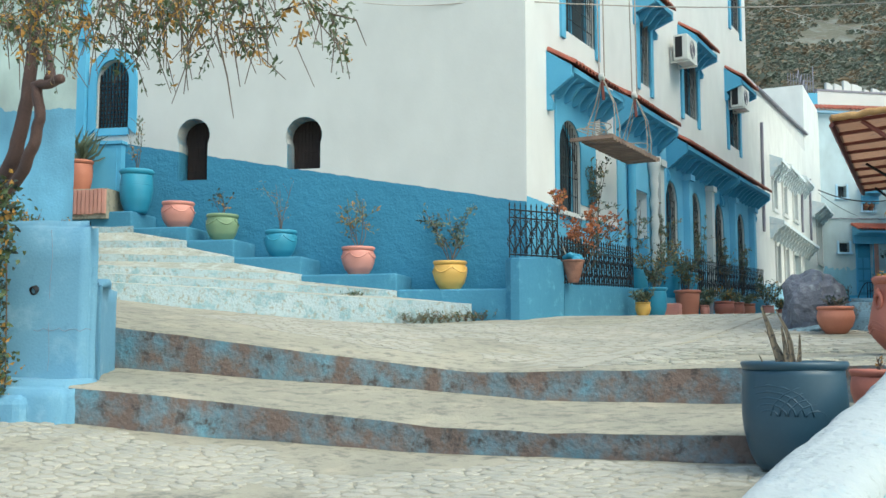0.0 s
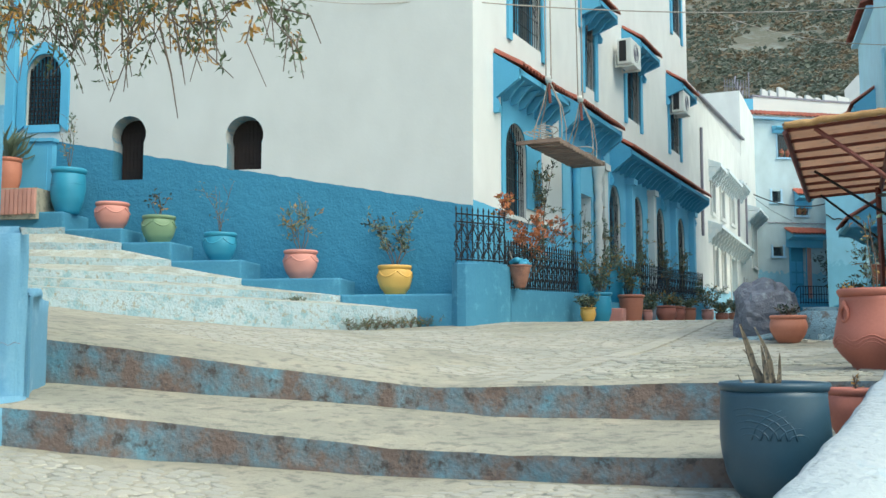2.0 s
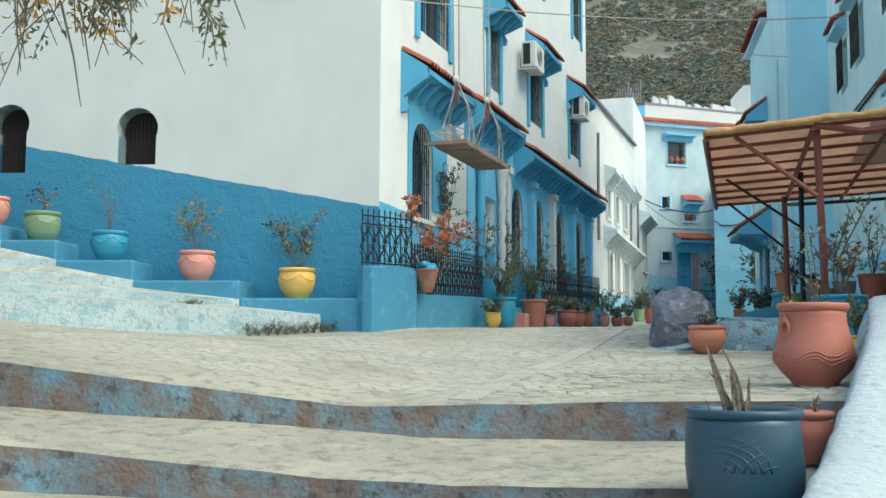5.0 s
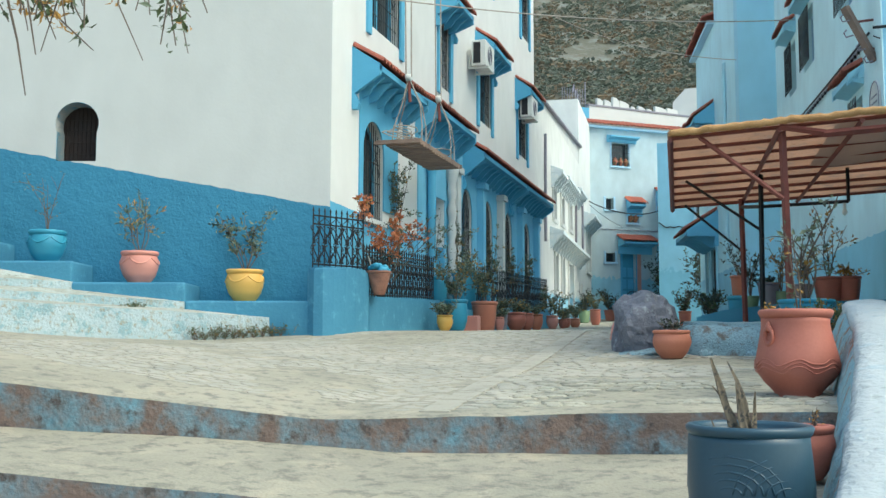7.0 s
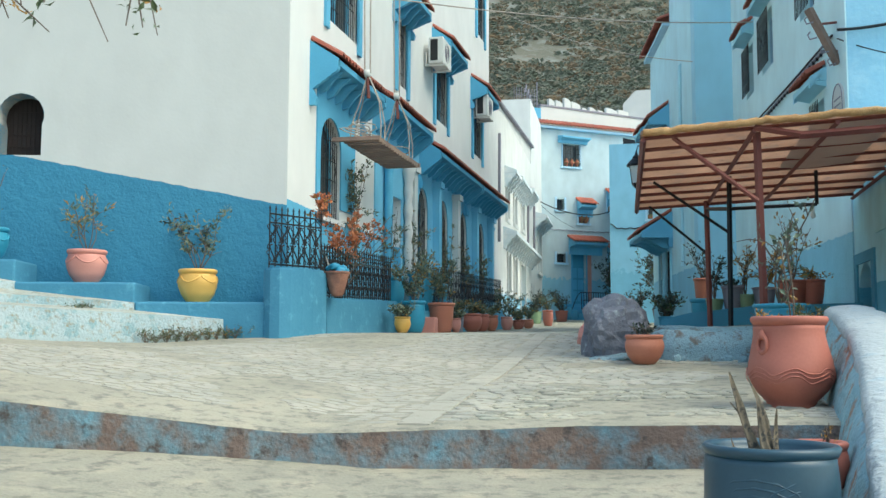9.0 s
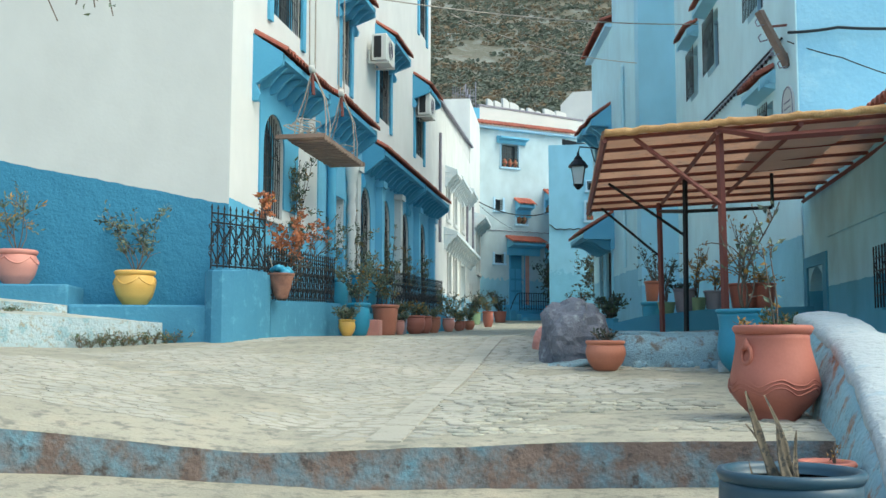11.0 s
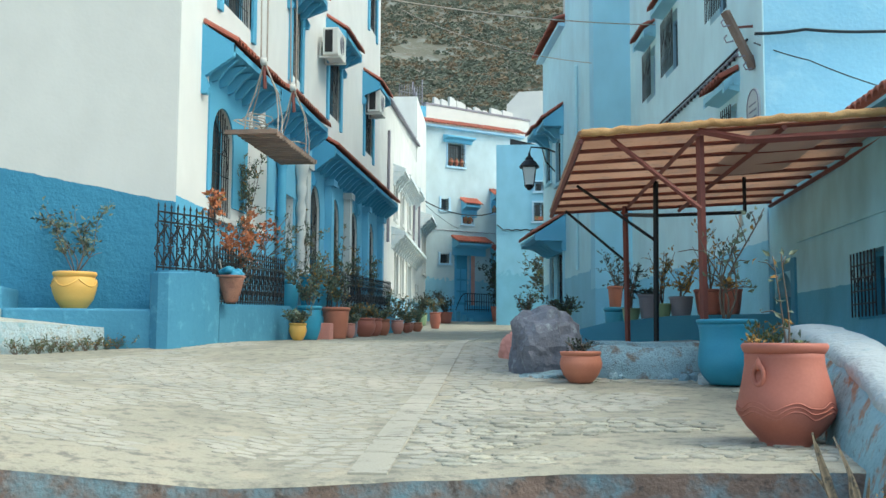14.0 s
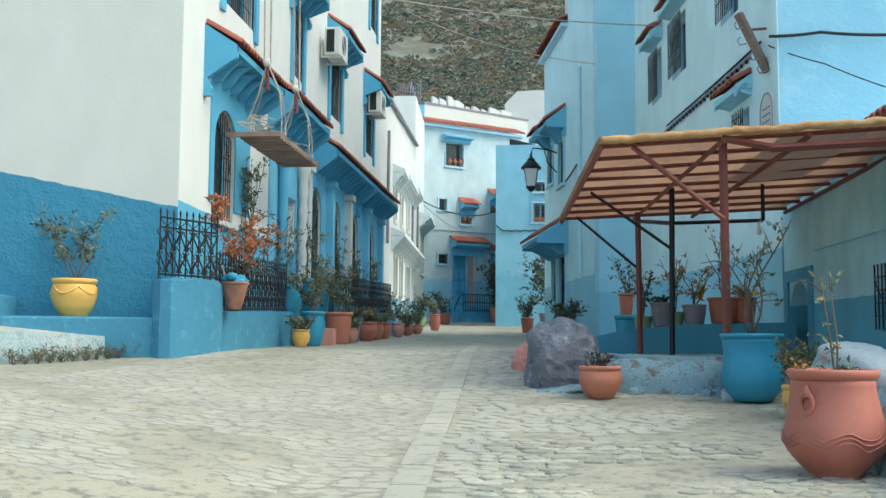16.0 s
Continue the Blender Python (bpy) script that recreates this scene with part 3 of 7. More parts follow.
# wall above the steps
KEY2 = horseshoe(4.09, 3.93, 0.32, 4.42, 0.35)
KEY1 = horseshoe(6.28, 3.80, 0.29, 4.50, 0.33)
CARVED = arch_pts(7.62, 8.32, 4.86, 6.2, 12, 0.25)
bm = bmesh.new()
wall_with_holes(bm, L, 0.0, 13.0, 0.0, 13.6, [KEY2, KEY1, CARVED], 0.42)
part("wall", bm, M_left, house, "white plaster wall over a rough blue dado")
for key, c in ((KEY2, 4.09), (KEY1, 6.28)):
    w = new("niche_window")
    w.parent = house
    w["label"] = "keyhole niche window with dark wooden lattice"
    bm = bmesh.new()
    prism(bm, L, key, -0.39, -0.36)
    part("shutter", bm, M_darkwood, w)
    bm = bmesh.new()
    us = [p[0] for p in key]
    bars(bm, L, min(us) + 0.04, max(us) - 0.04, key[0][1], max(p[1] for p in key) - 0.03, -0.35, 0.07, 0.008)
    part("lattice", bm, M_darkwood, w)
    bm = bmesh.new()
    for p, q in zip(key, key[1:]):
        a, b = Vector((p[0], 0, p[1])), Vector((q[0], 0, q[1]))
        vs = [bm.verts.new(L @ v) for v in (a + Vector((0, 0.003, 0)), b + Vector((0, 0.003, 0)), b + Vector((0, -0.36, 0)), a + Vector((0, -0.36, 0)))]
        bm.faces.new(vs)
    rv = part("reveal", bm, M_blue, w)
w = new("carved_window")
w.parent = house
w["label"] = "arched blue window with a carved lattice screen"
bm = bmesh.new()
prism(bm, L, CARVED, -0.16, -0.14)
part("pane", bm, M_bluedeep, w)
bm = bmesh.new()
out = arch_pts(7.46, 8.48, 4.72, 6.42, 12, 0.25)
inn = arch_pts(7.62, 8.32, 4.86, 6.2, 12, 0.25)
for p, q, a, b in zip(out, out[1:], inn, inn[1:]):
    prism(bm, L, [p, q, b, a], -0.02, 0.05)
box(bm, L, 7.62, 8.32, -0.02, 0.05, 4.72, 4.86)
part("surround", bm, M_blue, w)
bm = bmesh.new()
for k in range(10):
    u = 7.62 + 0.7 * (k + 0.5) / 10
    box(bm, L, u - 0.012, u + 0.012, -0.10, -0.07, 4.86, 6.2 - 0.55 * abs(u - 7.97) / 0.35 * 0.5)
for k in range(16):
    v = 4.9 + k * 0.08
    box(bm, L, 7.63, 8.31, -0.10, -0.075, v, v + 0.018) if v < 5.8 else None
for k in range(5):
    for j in range(8):
        c = L @ Vector((7.69 + k * 0.14, -0.085, 4.95 + j * 0.13))
        pts = [c + L.to_3x3() @ Vector((0.045 * math.cos(a), 0, 0.045 * math.sin(a))) for a in [math.tau * i / 8 for i in range(9)]]
        tube(bm, pts, 0.008, seg=4)
part("lattice", bm, M_iron, w)
bm = bmesh.new()
box(bm, L, 8.5, 8.74, 0.0, 0.14, 3.9, 8.0)
box(bm, L, 8.44, 8.8, 0.0, 0.2, 6.6, 6.8)
part("pilaster", bm, M_blue, house, "blue pilaster beside the carved window")
bm = bmesh.new()
box(bm, L, 7.68, 8.36, 0.0, 0.16, 3.5, 4.52)
box(bm, L, 7.64, 8.4, 0.0, 0.2, 4.52, 4.58)
cup = part("wall_box", bm, M_blue, house, "blue boxed-in meter cupboard on the wall")
bm = bmesh.new()
box(bm, L, 7.76, 8.28, 0.16, 0.18, 3.6, 4.43)
part("door", bm, M_blue, cup)

# street front
ARCH1 = arch_pts(1.42, 2.50, 3.22, 5.0, 12, 0.0, spring=4.45)
ARCHES = [arch_pts(a, a + 1.0, 2.5, 4.75, 10, 0.2) for a in (8.0, 10.15, 12.6, 15.2)]
UPPER = [(1.75, 3.4), (6.2, 7.0), (9.75, 11.1), (14.55, 15.9)]
TOP = [(1.75, 3.4), (6.2, 7.0), (10.2, 11.2), (15.1, 16.3)]
DOOR = rect(5.4, 6.6, 1.3, 4.2)
bm = bmesh.new()
wall_with_holes(bm, S, 0.0, 17.2, 0.0, 13.6, [ARCH1, *ARCHES, DOOR] + [rect(a, b, 6.75, 8.25) for a, b in UPPER] + [rect(a, b, 10.6, 12.1) for a, b in TOP], 0.42)
part("street_wall", bm, M_street, house, "white street front over a blue base")
window(S, 1.42, 2.50, 3.22, 5.0, house, 0.0, outline=ARCH1, sill=True)
bm = bmesh.new()      # blue panel round the first arched window
wall_with_holes(bm, S @ Matrix.Translation((0, 0.03, 0)), 1.25, 3.3, 3.45, 5.9, [ARCH1], 0.027)
part("painted_panel", bm, M_blue, house)
for h in ARCHES:
    window(S, h[0][0], h[-1][0], h[0][1], max(p[1] for p in h), house, 0.0, outline=h, sill=False)
bm = bmesh.new()      # blue painted band below the long eave
wall_with_holes(bm, S @ Matrix.Translation((0, 0.03, 0)), 4.6, 17.15, 1.2, 5.75, [*ARCHES, DOOR], 0.027)
part("painted_panel", bm, M_panel, house)
for a, b in UPPER:
    window(S, a, b, 6.75, 8.25, house, 0.2, sill=False)
for a, b in TOP:
    window(S, a, b, 10.6, 12.1, house, 0.2, sill=False)
awning(S, 0.9, 3.75, 6.12, 5.82, 0.5, 5.0, house)
awning(S, 4.45, 7.5, 6.2, 5.9, 0.52, 5.0, house)
awning(S, 8.1, 13.3, 5.95, 5.62, 0.55, 4.7, house)
awning(S, 13.4, 17.6, 5.95, 5.62, 0.55, 4.7, house)
for a, b in UPPER[1:]:
    awning(S, a - 0.35, b + 0.35, 9.0, 8.66, 0.5, 8.0, house)
for u in (7.2, 9.6, 11.8, 14.4, 16.9):      # columns under the long eave
    bm = bmesh.new()
    box(bm, S, u - 0.14, u + 0.14, 0.03, 0.2, 1.3, 4.9)
    box(bm, S, u - 0.2, u + 0.2, 0.03, 0.26, 4.9, 5.05)
    box(bm, S, u - 0.18, u + 0.18, 0.03, 0.25, 1.3, 1.6)
    part("column", bm, M_white if u in (7.2, 11.8) else M_panel, house)
bm = bmesh.new()
box(bm, S, 5.45, 6.55, -0.3, -0.24, 1.3, 4.1)
for k in (0, 1):
    for j in range(3):
        box(bm, S, 5.55 + k * 0.5, 5.95 + k * 0.5, -0.24, -0.21, 1.45 + j * 0.9, 2.2 + j * 0.9)
part("door", bm, M_blue, house, "panelled blue wooden door")
for u in (5.2, 6.75):
    bm = bmesh.new()
    twist = (lambda a, z: 0.022 * math.sin(2 * a + z * 14) if 1.6 < z < 4.6 else 0.0) if u > 6 else None
    lathe(bm, S @ Matrix.Translation((u, 0.14, 0)), [(0.13, 1.25), (0.13, 1.5), (0.09, 1.58)] + [(0.088, 1.62 + 0.075 * k) for k in range(40)] + [(0.10, 4.62), (0.15, 4.8), (0.17, 5.05)], 14, twist)
    part("column", bm, M_white if u > 6 else M_blue, house, "white twisted column" if u > 6 else "", smooth=True)
bm = bmesh.new()      # roof and far walls
prism(bm, I4, [(-4.5, 12.6), (-4.5, 29.6), (-16.9, 29.6), (-16.9, 8.75)], 13.5, 13.7, "xy")
prism(bm, I4, [(-4.86, 29.2), (-4.86, 29.6), (-16.9, 29.6), (-16.9, 29.2)], 0, 13.5, "xy")
part("roof", bm, M_white, house)

# plinth steps along the wall
PLINTH = [(0.02, 2.05, 1.65), (2.05, 3.75, 1.925), (3.75, 5.0, 2.245), (5.0, 5.9, 2.57), (5.9, 7.0, 2.82), (7.0, 8.6, 3.13)]
plinth = thing("wall_plinth", "blue stepped plinth at the foot of the house wall", "plinth", kind="structure")
for i, (a, b, z) in enumerate(PLINTH):
    bm = bmesh.new()
    box(bm, L, a, b, 0.0, 1.0 - 0.02 * i, 0.6, z, 0.03)
    part("block", bm, M_dado, plinth, smooth=False)

# flight of broad steps
flight = thing("stair_flight", "broad whitewashed steps with worn pale blue risers", "stairs", kind="structure")
FLIGHT = [((-4.55, 11.62), (-8.9, 7.0), 1.38, 1.66, 0.9), ((-6.15, 10.9), (-9.7, 7.6), 1.64, 1.86, 1.3), ((-7.75, 10.42), (-10.6, 8.0), 1.93, 2.06, 1.5),
          ((-8.95, 10.06), (-11.4, 8.3), 2.26, 2.30, 1.7), ((-9.8, 9.8), (-12.2, 8.4), 2.55, 2.56, 1.9), ((-10.8, 9.5), (-13, 8.4), 2.84, 2.84, 2.2)]
for f, (r, l, zr, zl, low) in enumerate(FLIGHT):
    r, l = Vector(r), Vector(l)
    last = f == len(FLIGHT) - 1
    r2, l2 = (r + Vector((-2.2, 0.9)), l + Vector((-2.2, 0.9))) if last else (Vector(FLIGHT[f + 1][0]), Vector(FLIGHT[f + 1][1]))
    zr2, zl2 = (zr + 0.1, zl + 0.1) if last else (FLIGHT[f + 1][2] - 0.11, FLIGHT[f + 1][3] - 0.13)
    nn = Vector((-(l - r).y, (l - r).x)).normalized()
    bt, br = bmesh.new(), bmesh.new()
    n = 60
    top, rise = [], []
    for i in range(n + 1):
        k = i / n
        p, q = r.lerp(l, k), r2.lerp(l2, k)
        z = zr + (zl - zr) * k + 0.014 * noise.noise(Vector((p.x * 3, p.y * 3, 1)))
        zq = zr2 + (zl2 - zr2) * k
        w = 0.03 * noise.noise(Vector((p.x * 2, p.y * 2, 8)))
        e = p + nn * w
        top.append([bt.verts.new((e.x + (q.x - e.x) * m / 4, e.y + (q.y - e.y) * m / 4, z + (zq - z) * m / 4 + (0.012 * noise.noise(Vector((p.x * 4, m * 1.3, 2))) if 0 < m < 4 else 0))) for m in range(5)])
        foot = low if f == 0 else z - 0.24
        rise.append([br.verts.new((e.x + nn.x * 0.03 * noise.noise(Vector((p.x * 5, m * 2.1, 3))) * (m > 0), e.y + nn.y * 0.03 * noise.noise(Vector((p.y * 5, m * 2.1, 3))) * (m > 0), z - (z - foot) * m / 5)) for m in range(6)])
    for rows, bmx in ((top, bt), (rise, br)):
        for a, b in zip(rows, rows[1:]):
            for m in range(len(a) - 1):
                bmx.faces.new((a[m], a[m + 1], b[m + 1], b[m]))
    part("tread", bt, M_flight, flight, smooth=True)
    part("riser", br, M_riserw, flight, "worn white and blue riser", smooth=True)

# ---- second white building, further up the lane ----
B2 = frame_of((-4.55, 30.9), (-0.78, 15.5), (15.5, 0.78))
white2 = thing("white_building", "white plastered building with small windows and scalloped hoods", "building")
W2 = [rect(3.6, 4.5, 5.7, 6.85), rect(6.1, 7.1, 5.8, 6.9), rect(9.0, 10.2, 5.9, 7.0), rect(4.0, 4.9, 3.0, 4.4), rect(6.2, 7.1, 3.0, 4.45),
      rect(8.75, 10.6, 1.9, 4.45), rect(17.2, 19.2, 4.7, 7.1), rect(13.4, 14.2, 3.2, 3.8)]
M_b2 = two_tone("white_over_pale_blue", (0.71, 0.72, 0.69), (0.28, 0.53, 0.67), (0, -0.03, 1.0, -1.85), 0.25, streak=0.12)
bm = bmesh.new()
wall_with_holes(bm, B2, -1.3, 13.6, 0.5, 9.5, [h for h in W2 if h[0][0] < 13], 0.4)
part("wall", bm, M_b2, white2)
bm = bmesh.new()
wall_with_holes(bm, B2, 13.6, 20.4, 0.5, 12.6, [h for h in W2 if h[0][0] > 13.5], 0.4)
box(bm, B2, 13.6, 14.0, -8, -0.4, 0.5, 12.6)
part("tall_wall", bm, M_b2, white2, "taller white rear part of the building")
bm = bmesh.new()
prism(bm, B2, [(-1.3, 9.5), (13.6, 9.5), (13.6, 10.45), (-1.3, 9.52)], -8.0, -0.02)
box(bm, B2, -1.3, -0.9, -8, -0.4, 0.5, 9.5)
part("roof", bm, M_white, white2)
bm = bmesh.new()
prism(bm, B2, [(0.4, 9.42), (14.2, 10.36), (14.2, 10.44), (0.4, 9.5)], -0.04, 0.12)
part("eave", bm, M_grey, white2, "thin grey tiled eave rising with the lane")
for k, h in enumerate(W2):
    bm = bmesh.new()
    box(bm, B2, h[0][0], h[2][0], -0.25, -0.22, h[0][1], h[1][1])
    w = part("door" if k == 5 else "window", bm, M_bluedeep if k == 5 else M_glass, white2)
    if k != 5:
        bm = bmesh.new()
        c = (h[0][0] + h[2][0]) / 2
        for a in (h[0][0], c - 0.05, h[2][0] - 0.1):
            box(bm, B2, a, a + 0.1, -0.22, -0.16, h[0][1], h[1][1])
        for v in (h[0][1], (h[0][1] + h[1][1]) / 2, h[1][1] - 0.08):
            box(bm, B2, h[0][0] + 0.1, h[2][0] - 0.1, -0.22, -0.17, v, v + 0.08)
        part("frame", bm, M_pale, w)
    bm = bmesh.new()
    box(bm, B2, h[0][0] - 0.15, h[2][0] + 0.15, -0.02, 0.1, h[0][1] - 0.12, h[0][1])
    box(bm, B2, h[0][0] - 0.12, h[0][0], -0.02, 0.06, h[0][1], h[1][1] + 0.1)
    box(bm, B2, h[2][0], h[2][0] + 0.12, -0.02, 0.06, h[0][1], h[1][1] + 0.1)
    part("surround", bm, M_white, w)


def scalloped_hood(F, u0, u1, v, depth, parent, mat, step=0.55):
    """A projecting hood: a sloping slab carried on a row of scalloped corbels."""
    bm = bmesh.new()
    prism(bm, F, [(0, v + 0.22), (depth, v + 0.04), (depth, v - 0.08), (0, v - 0.06)], u0, u1, "dv")
    hood = part("hood", bm, mat, parent)
    n = max(2, round((u1 - u0) / step))
    for k in range(n + 1):
        u = u0 + 0.06 + (u1 - u0 - 0.12) * k / n
        bm = bmesh.new()
        prism(bm, F, [(0, v - 0.08), (depth * 0.92, v - 0.08), (depth * 0.85, v - 0.2), (depth * 0.6, v - 0.24), (depth * 0.5, v - 0.38), (depth * 0.28, v - 0.42), (depth * 0.2, v - 0.56), (0, v - 0.6)], u - 0.06, u + 0.06, "dv")
        part("corbel", bm, mat, hood)


M_hood = surf("flaking_pale_paint", (0.70, 0.76, 0.78), (0.58, 0.68, 0.72), 4, 0.6, col3=(0.78, 0.80, 0.79), patch=0.5, soft=0.15, stain=(0.45, 0.50, 0.50), stain_at=0.62)
for u0, u1, v in ((3.2, 5.0, 7.4), (5.6, 9.8, 7.55), (10.4, 13.0, 7.8)):
    scalloped_hood(B2, u0, u1, v, 0.45, white2, M_hood)
scalloped_hood(B2, 2.8, 13.6, 5.1, 0.5, white2, M_hood, 0.8)
scalloped_hood(B2, 15.6, 19.6, 7.3, 0.6, white2, M_hood, 0.9)
for u, v0, v1 in ((1.2, 4.6, 8.4), (11.6, 5.6, 7.6), (14.6, 4.9, 8.4)):
    bm = bmesh.new()
    rod(bm, B2 @ Vector((u, 0.06, v0)), B2 @ Vector((u + 0.1, 0.06, v1)), 0.05, seg=6)
    part("downpipe", bm, M_grey, white2)
bm = bmesh.new()
tube(bm, [B2 @ Vector((14.3 + 0.5 * k, -0.3, 12.6 + 0.5 * (k % 2) + 0.5)) for k in range(9)], 0.03, seg=4)
part("roof_wire", bm, M_grey, white2)

# ---- house that closes the lane ----
B3 = frame_of((-5.6, 50.5), (1, 0.75), (0.75, -1))
far = thing("far_house", "white and pale blue house with a red tiled eave", "house")
W3 = [rect(1.4, 2.38, 10.55, 11.75), rect(2.33, 2.9, 7.55, 8.42), rect(0.98, 1.45, 8.2, 8.78), rect(0.95, 1.5, 5.4, 5.88), rect(1.93, 2.78, 3.25, 5.9),
      rect(4.15, 4.9, 8.25, 9.1), rect(4.15, 4.9, 4.9, 5.9)]
M_b3 = two_tone("white_over_sky_blue", (0.48, 0.585, 0.615), (0.27, 0.52, 0.64), (0.05, 0, 1.0, -4.35), 0.5, streak=0.16)
M_flowerpot = surf("red_flower_box", (0.40, 0.10, 0.07), (0.20, 0.09, 0.05), 12, 0.6, col3=(0.10, 0.12, 0.05), patch=0.5)
bm = bmesh.new()
wall_with_holes(bm, B3, -0.4, 9.0, 1.0, 12.65, W3, 0.5)
part("wall", bm, M_b3, far)
bm = bmesh.new()
box(bm, B3, -0.4, 9.0, -8, -0.5, 12.3, 12.6)
part("roof", bm, M_white, far)
bm = bmesh.new()
prism(bm, B3, [(0.35, 12.6), (0.35, 13.85), (7.0, 13.7), (7.0, 12.6)], -0.75, -0.5)
part("parapet", bm, M_white, far)
bm = bmesh.new()
prism(bm, B3, [(0.3, 13.82), (0.3, 13.92), (7.05, 13.77), (7.05, 13.67)], -0.8, -0.46)
part("parapet_edge", bm, M_grey, far)
bm = bmesh.new()
box(bm, B3, -0.3, 0.35, -0.76, -0.5, 12.62, 13.7)
part("blue_pier", bm, M_blue, far)
rng = random.Random(31)
u = 1.1
while u < 5.6:      # broken white merlons on the roof terrace
    w = rng.uniform(0.35, 0.75)
    h = 14.7 - 0.12 * u + rng.uniform(-0.2, 0.2)
    bm = bmesh.new()
    prism(bm, B3, [(u, 13.6), (u, h), (u + w * 0.55, h - 0.05), (u + w, h - rng.uniform(0.1, 0.3)), (u + w, 13.6)], -1.15, -0.95)
    part("merlon", bm, M_white, far)
    u += w + rng.uniform(0.02, 0.14)
bm = bmesh.new()
bars(bm, B3 @ Matrix.Translation((0, -1.2, 0)), -0.9, 0.5, 12.9, 14.9, 0, 0.16, 0.018)
rod(bm, B3 @ Vector((0.5, -1.2, 12.7)), B3 @ Vector((0.5, -1.2, 15.3)), 0.035, seg=5)
part("roof_mesh", bm, M_grey, far, "grey wire mesh fence on the roof")
bm = bmesh.new()
bars(bm, B3 @ Matrix.Translation((0, -2.0, 0)), 4.9, 6.4, 13.6, 14.3, 0, 0.14, 0.02)
part("roof_mesh", bm, M_leafgrey, far)
bm = bmesh.new()
box(bm, B3, -0.4, 6.2, 0.0, 0.28, 12.5, 12.62)
ea = part("eave", bm, M_pale, far, "red tiled eave")
tiles(B3, -0.4, 6.2, -0.35, 12.98, 0.42, 12.66, ea, 0.24)
for k, h in enumerate(W3):
    bm = bmesh.new()
    box(bm, B3, h[0][0], h[2][0], -0.3, -0.26, h[0][1], h[1][1])
    w = part("door" if k == 4 else "window", bm, M_bluedeep if k == 4 else M_glass, far)
    if k != 4:
        bm = bmesh.new()
        bars(bm, B3, h[0][0] - 0.04, h[2][0] + 0.04, h[0][1] - 0.05, h[1][1], 0.08 if k < 2 else -0.05, 0.16, 0.013)
        part("grille", bm, M_iron, w)
    else:
        for j in range(2):
            for i in range(3):
                bm = bmesh.new()
                box(bm, B3, 2.0 + j * 0.4, 2.32 + j * 0.4, -0.26, -0.23, 3.4 + i * 0.62, 3.92 + i * 0.62)
                part("panel", bm, M_blue, w)
    bm = bmesh.new()
    for a in (h[0][0] - 0.1, h[2][0]):
        box(bm, B3, a, a + 0.1, -0.02, 0.05, h[0][1], h[1][1] + 0.1)
    box(bm, B3, h[0][0] - 0.14, h[2][0] + 0.14, -0.02, 0.09, h[0][1] - 0.1, h[0][1])
    part("surround", bm, M_blue if k == 4 else M_pale, w)
    if k in (0, 1, 5, 6):
        bm = bmesh.new()
        n = max(2, round((h[2][0] - h[0][0]) / 0.28))
        for j in range(n):
            c = B3 @ Vector((h[0][0] + (h[2][0] - h[0][0]) * (j + 0.5) / n, 0.05, h[0][1] + 0.14))
            lathe(bm, Matrix.Translation(c), [(0.07, -0.14), (0.1, 0.0), (0.13, 0.08), (0.09, 0.22), (0.02, 0.3)], 8, lambda a, z: 0.03 * math.sin(5 * a + z * 20))
        part("flower_box", bm, M_flowerpot, w, "red flowers in pots behind the grille")
bm = bmesh.new()
box(bm, B3, 2.82, 3.05, -0.02, 0.07, 3.25, 5.95)
part("door_jamb", bm, M_brick, far, "brown stone door jamb")
for a, b, v, dep in ((2.15, 3.25, 8.9, 0.5), (1.62, 3.8, 6.85, 0.7), (4.0, 5.2, 9.5, 0.5), (4.0, 5.2, 6.5, 0.5)):
    bm = bmesh.new()
    prism(bm, B3, [(0, v - 0.1), (dep, v - 0.4), (dep, v - 0.5), (0.12, v - 0.62), (0.1, v - 1.0), (0, v - 1.0)], a + 0.08, b - 0.08, "dv")
    aw = part("awning", bm, M_panel, far)
    tiles(B3, a, b, 0, v - 0.02, dep + 0.08, v - 0.36, aw, 0.2)
bm = bmesh.new()
prism(bm, B3, [(0, 12.2), (0.5, 12.1), (0.5, 12.02), (0.15, 11.95), (0.12, 11.8), (0, 11.8)], 1.1, 2.85, "dv")
part("hood", bm, M_panel, far)
for k in range(5):
    bm = bmesh.new()
    box(bm, B3, 1.5 - k * 0.1, 4.4, 0.0, 2.3 - k * 0.42, 1.2, 2.52 + k * 0.17, 0.02)
    part("doorstep", bm, M_blue, far)
railing = new("railing")
railing.parent = far
for v in (2.95, 3.35, 3.75):
    bm = bmesh.new()
    rod(bm, B3 @ Vector((1.3, 1.9, v)), B3 @ Vector((3.3, 1.9, v)), 0.02, seg=5)
    part("rail", bm, M_iron, railing)
for k in range(15):
    bm = bmesh.new()
    rod(bm, B3 @ Vector((1.3 + k / 7, 1.9, 2.85)), B3 @ Vector((1.3 + k / 7, 1.9, 3.75)), 0.018, seg=5)
    part("bar", bm, M_iron, railing)
bm = bmesh.new()
tube(bm, [B3 @ Vector((0.75 + 0.55 * k / 8, 1.9, 2.9 + 0.85 * math.sin(math.pi / 2 * k / 8))) for k in range(9)], 0.022, seg=5)
part("handrail", bm, M_iron, railing)
bm = bmesh.new()
tube(bm, [B3 @ Vector((0.1 + 5.4 * k / 44, 0.04, 7.12 + (0.035 if k % 4 == 0 else 0))) for k in range(45)], 0.02, seg=5)
part("pinned_cable", bm, M_grey, far)

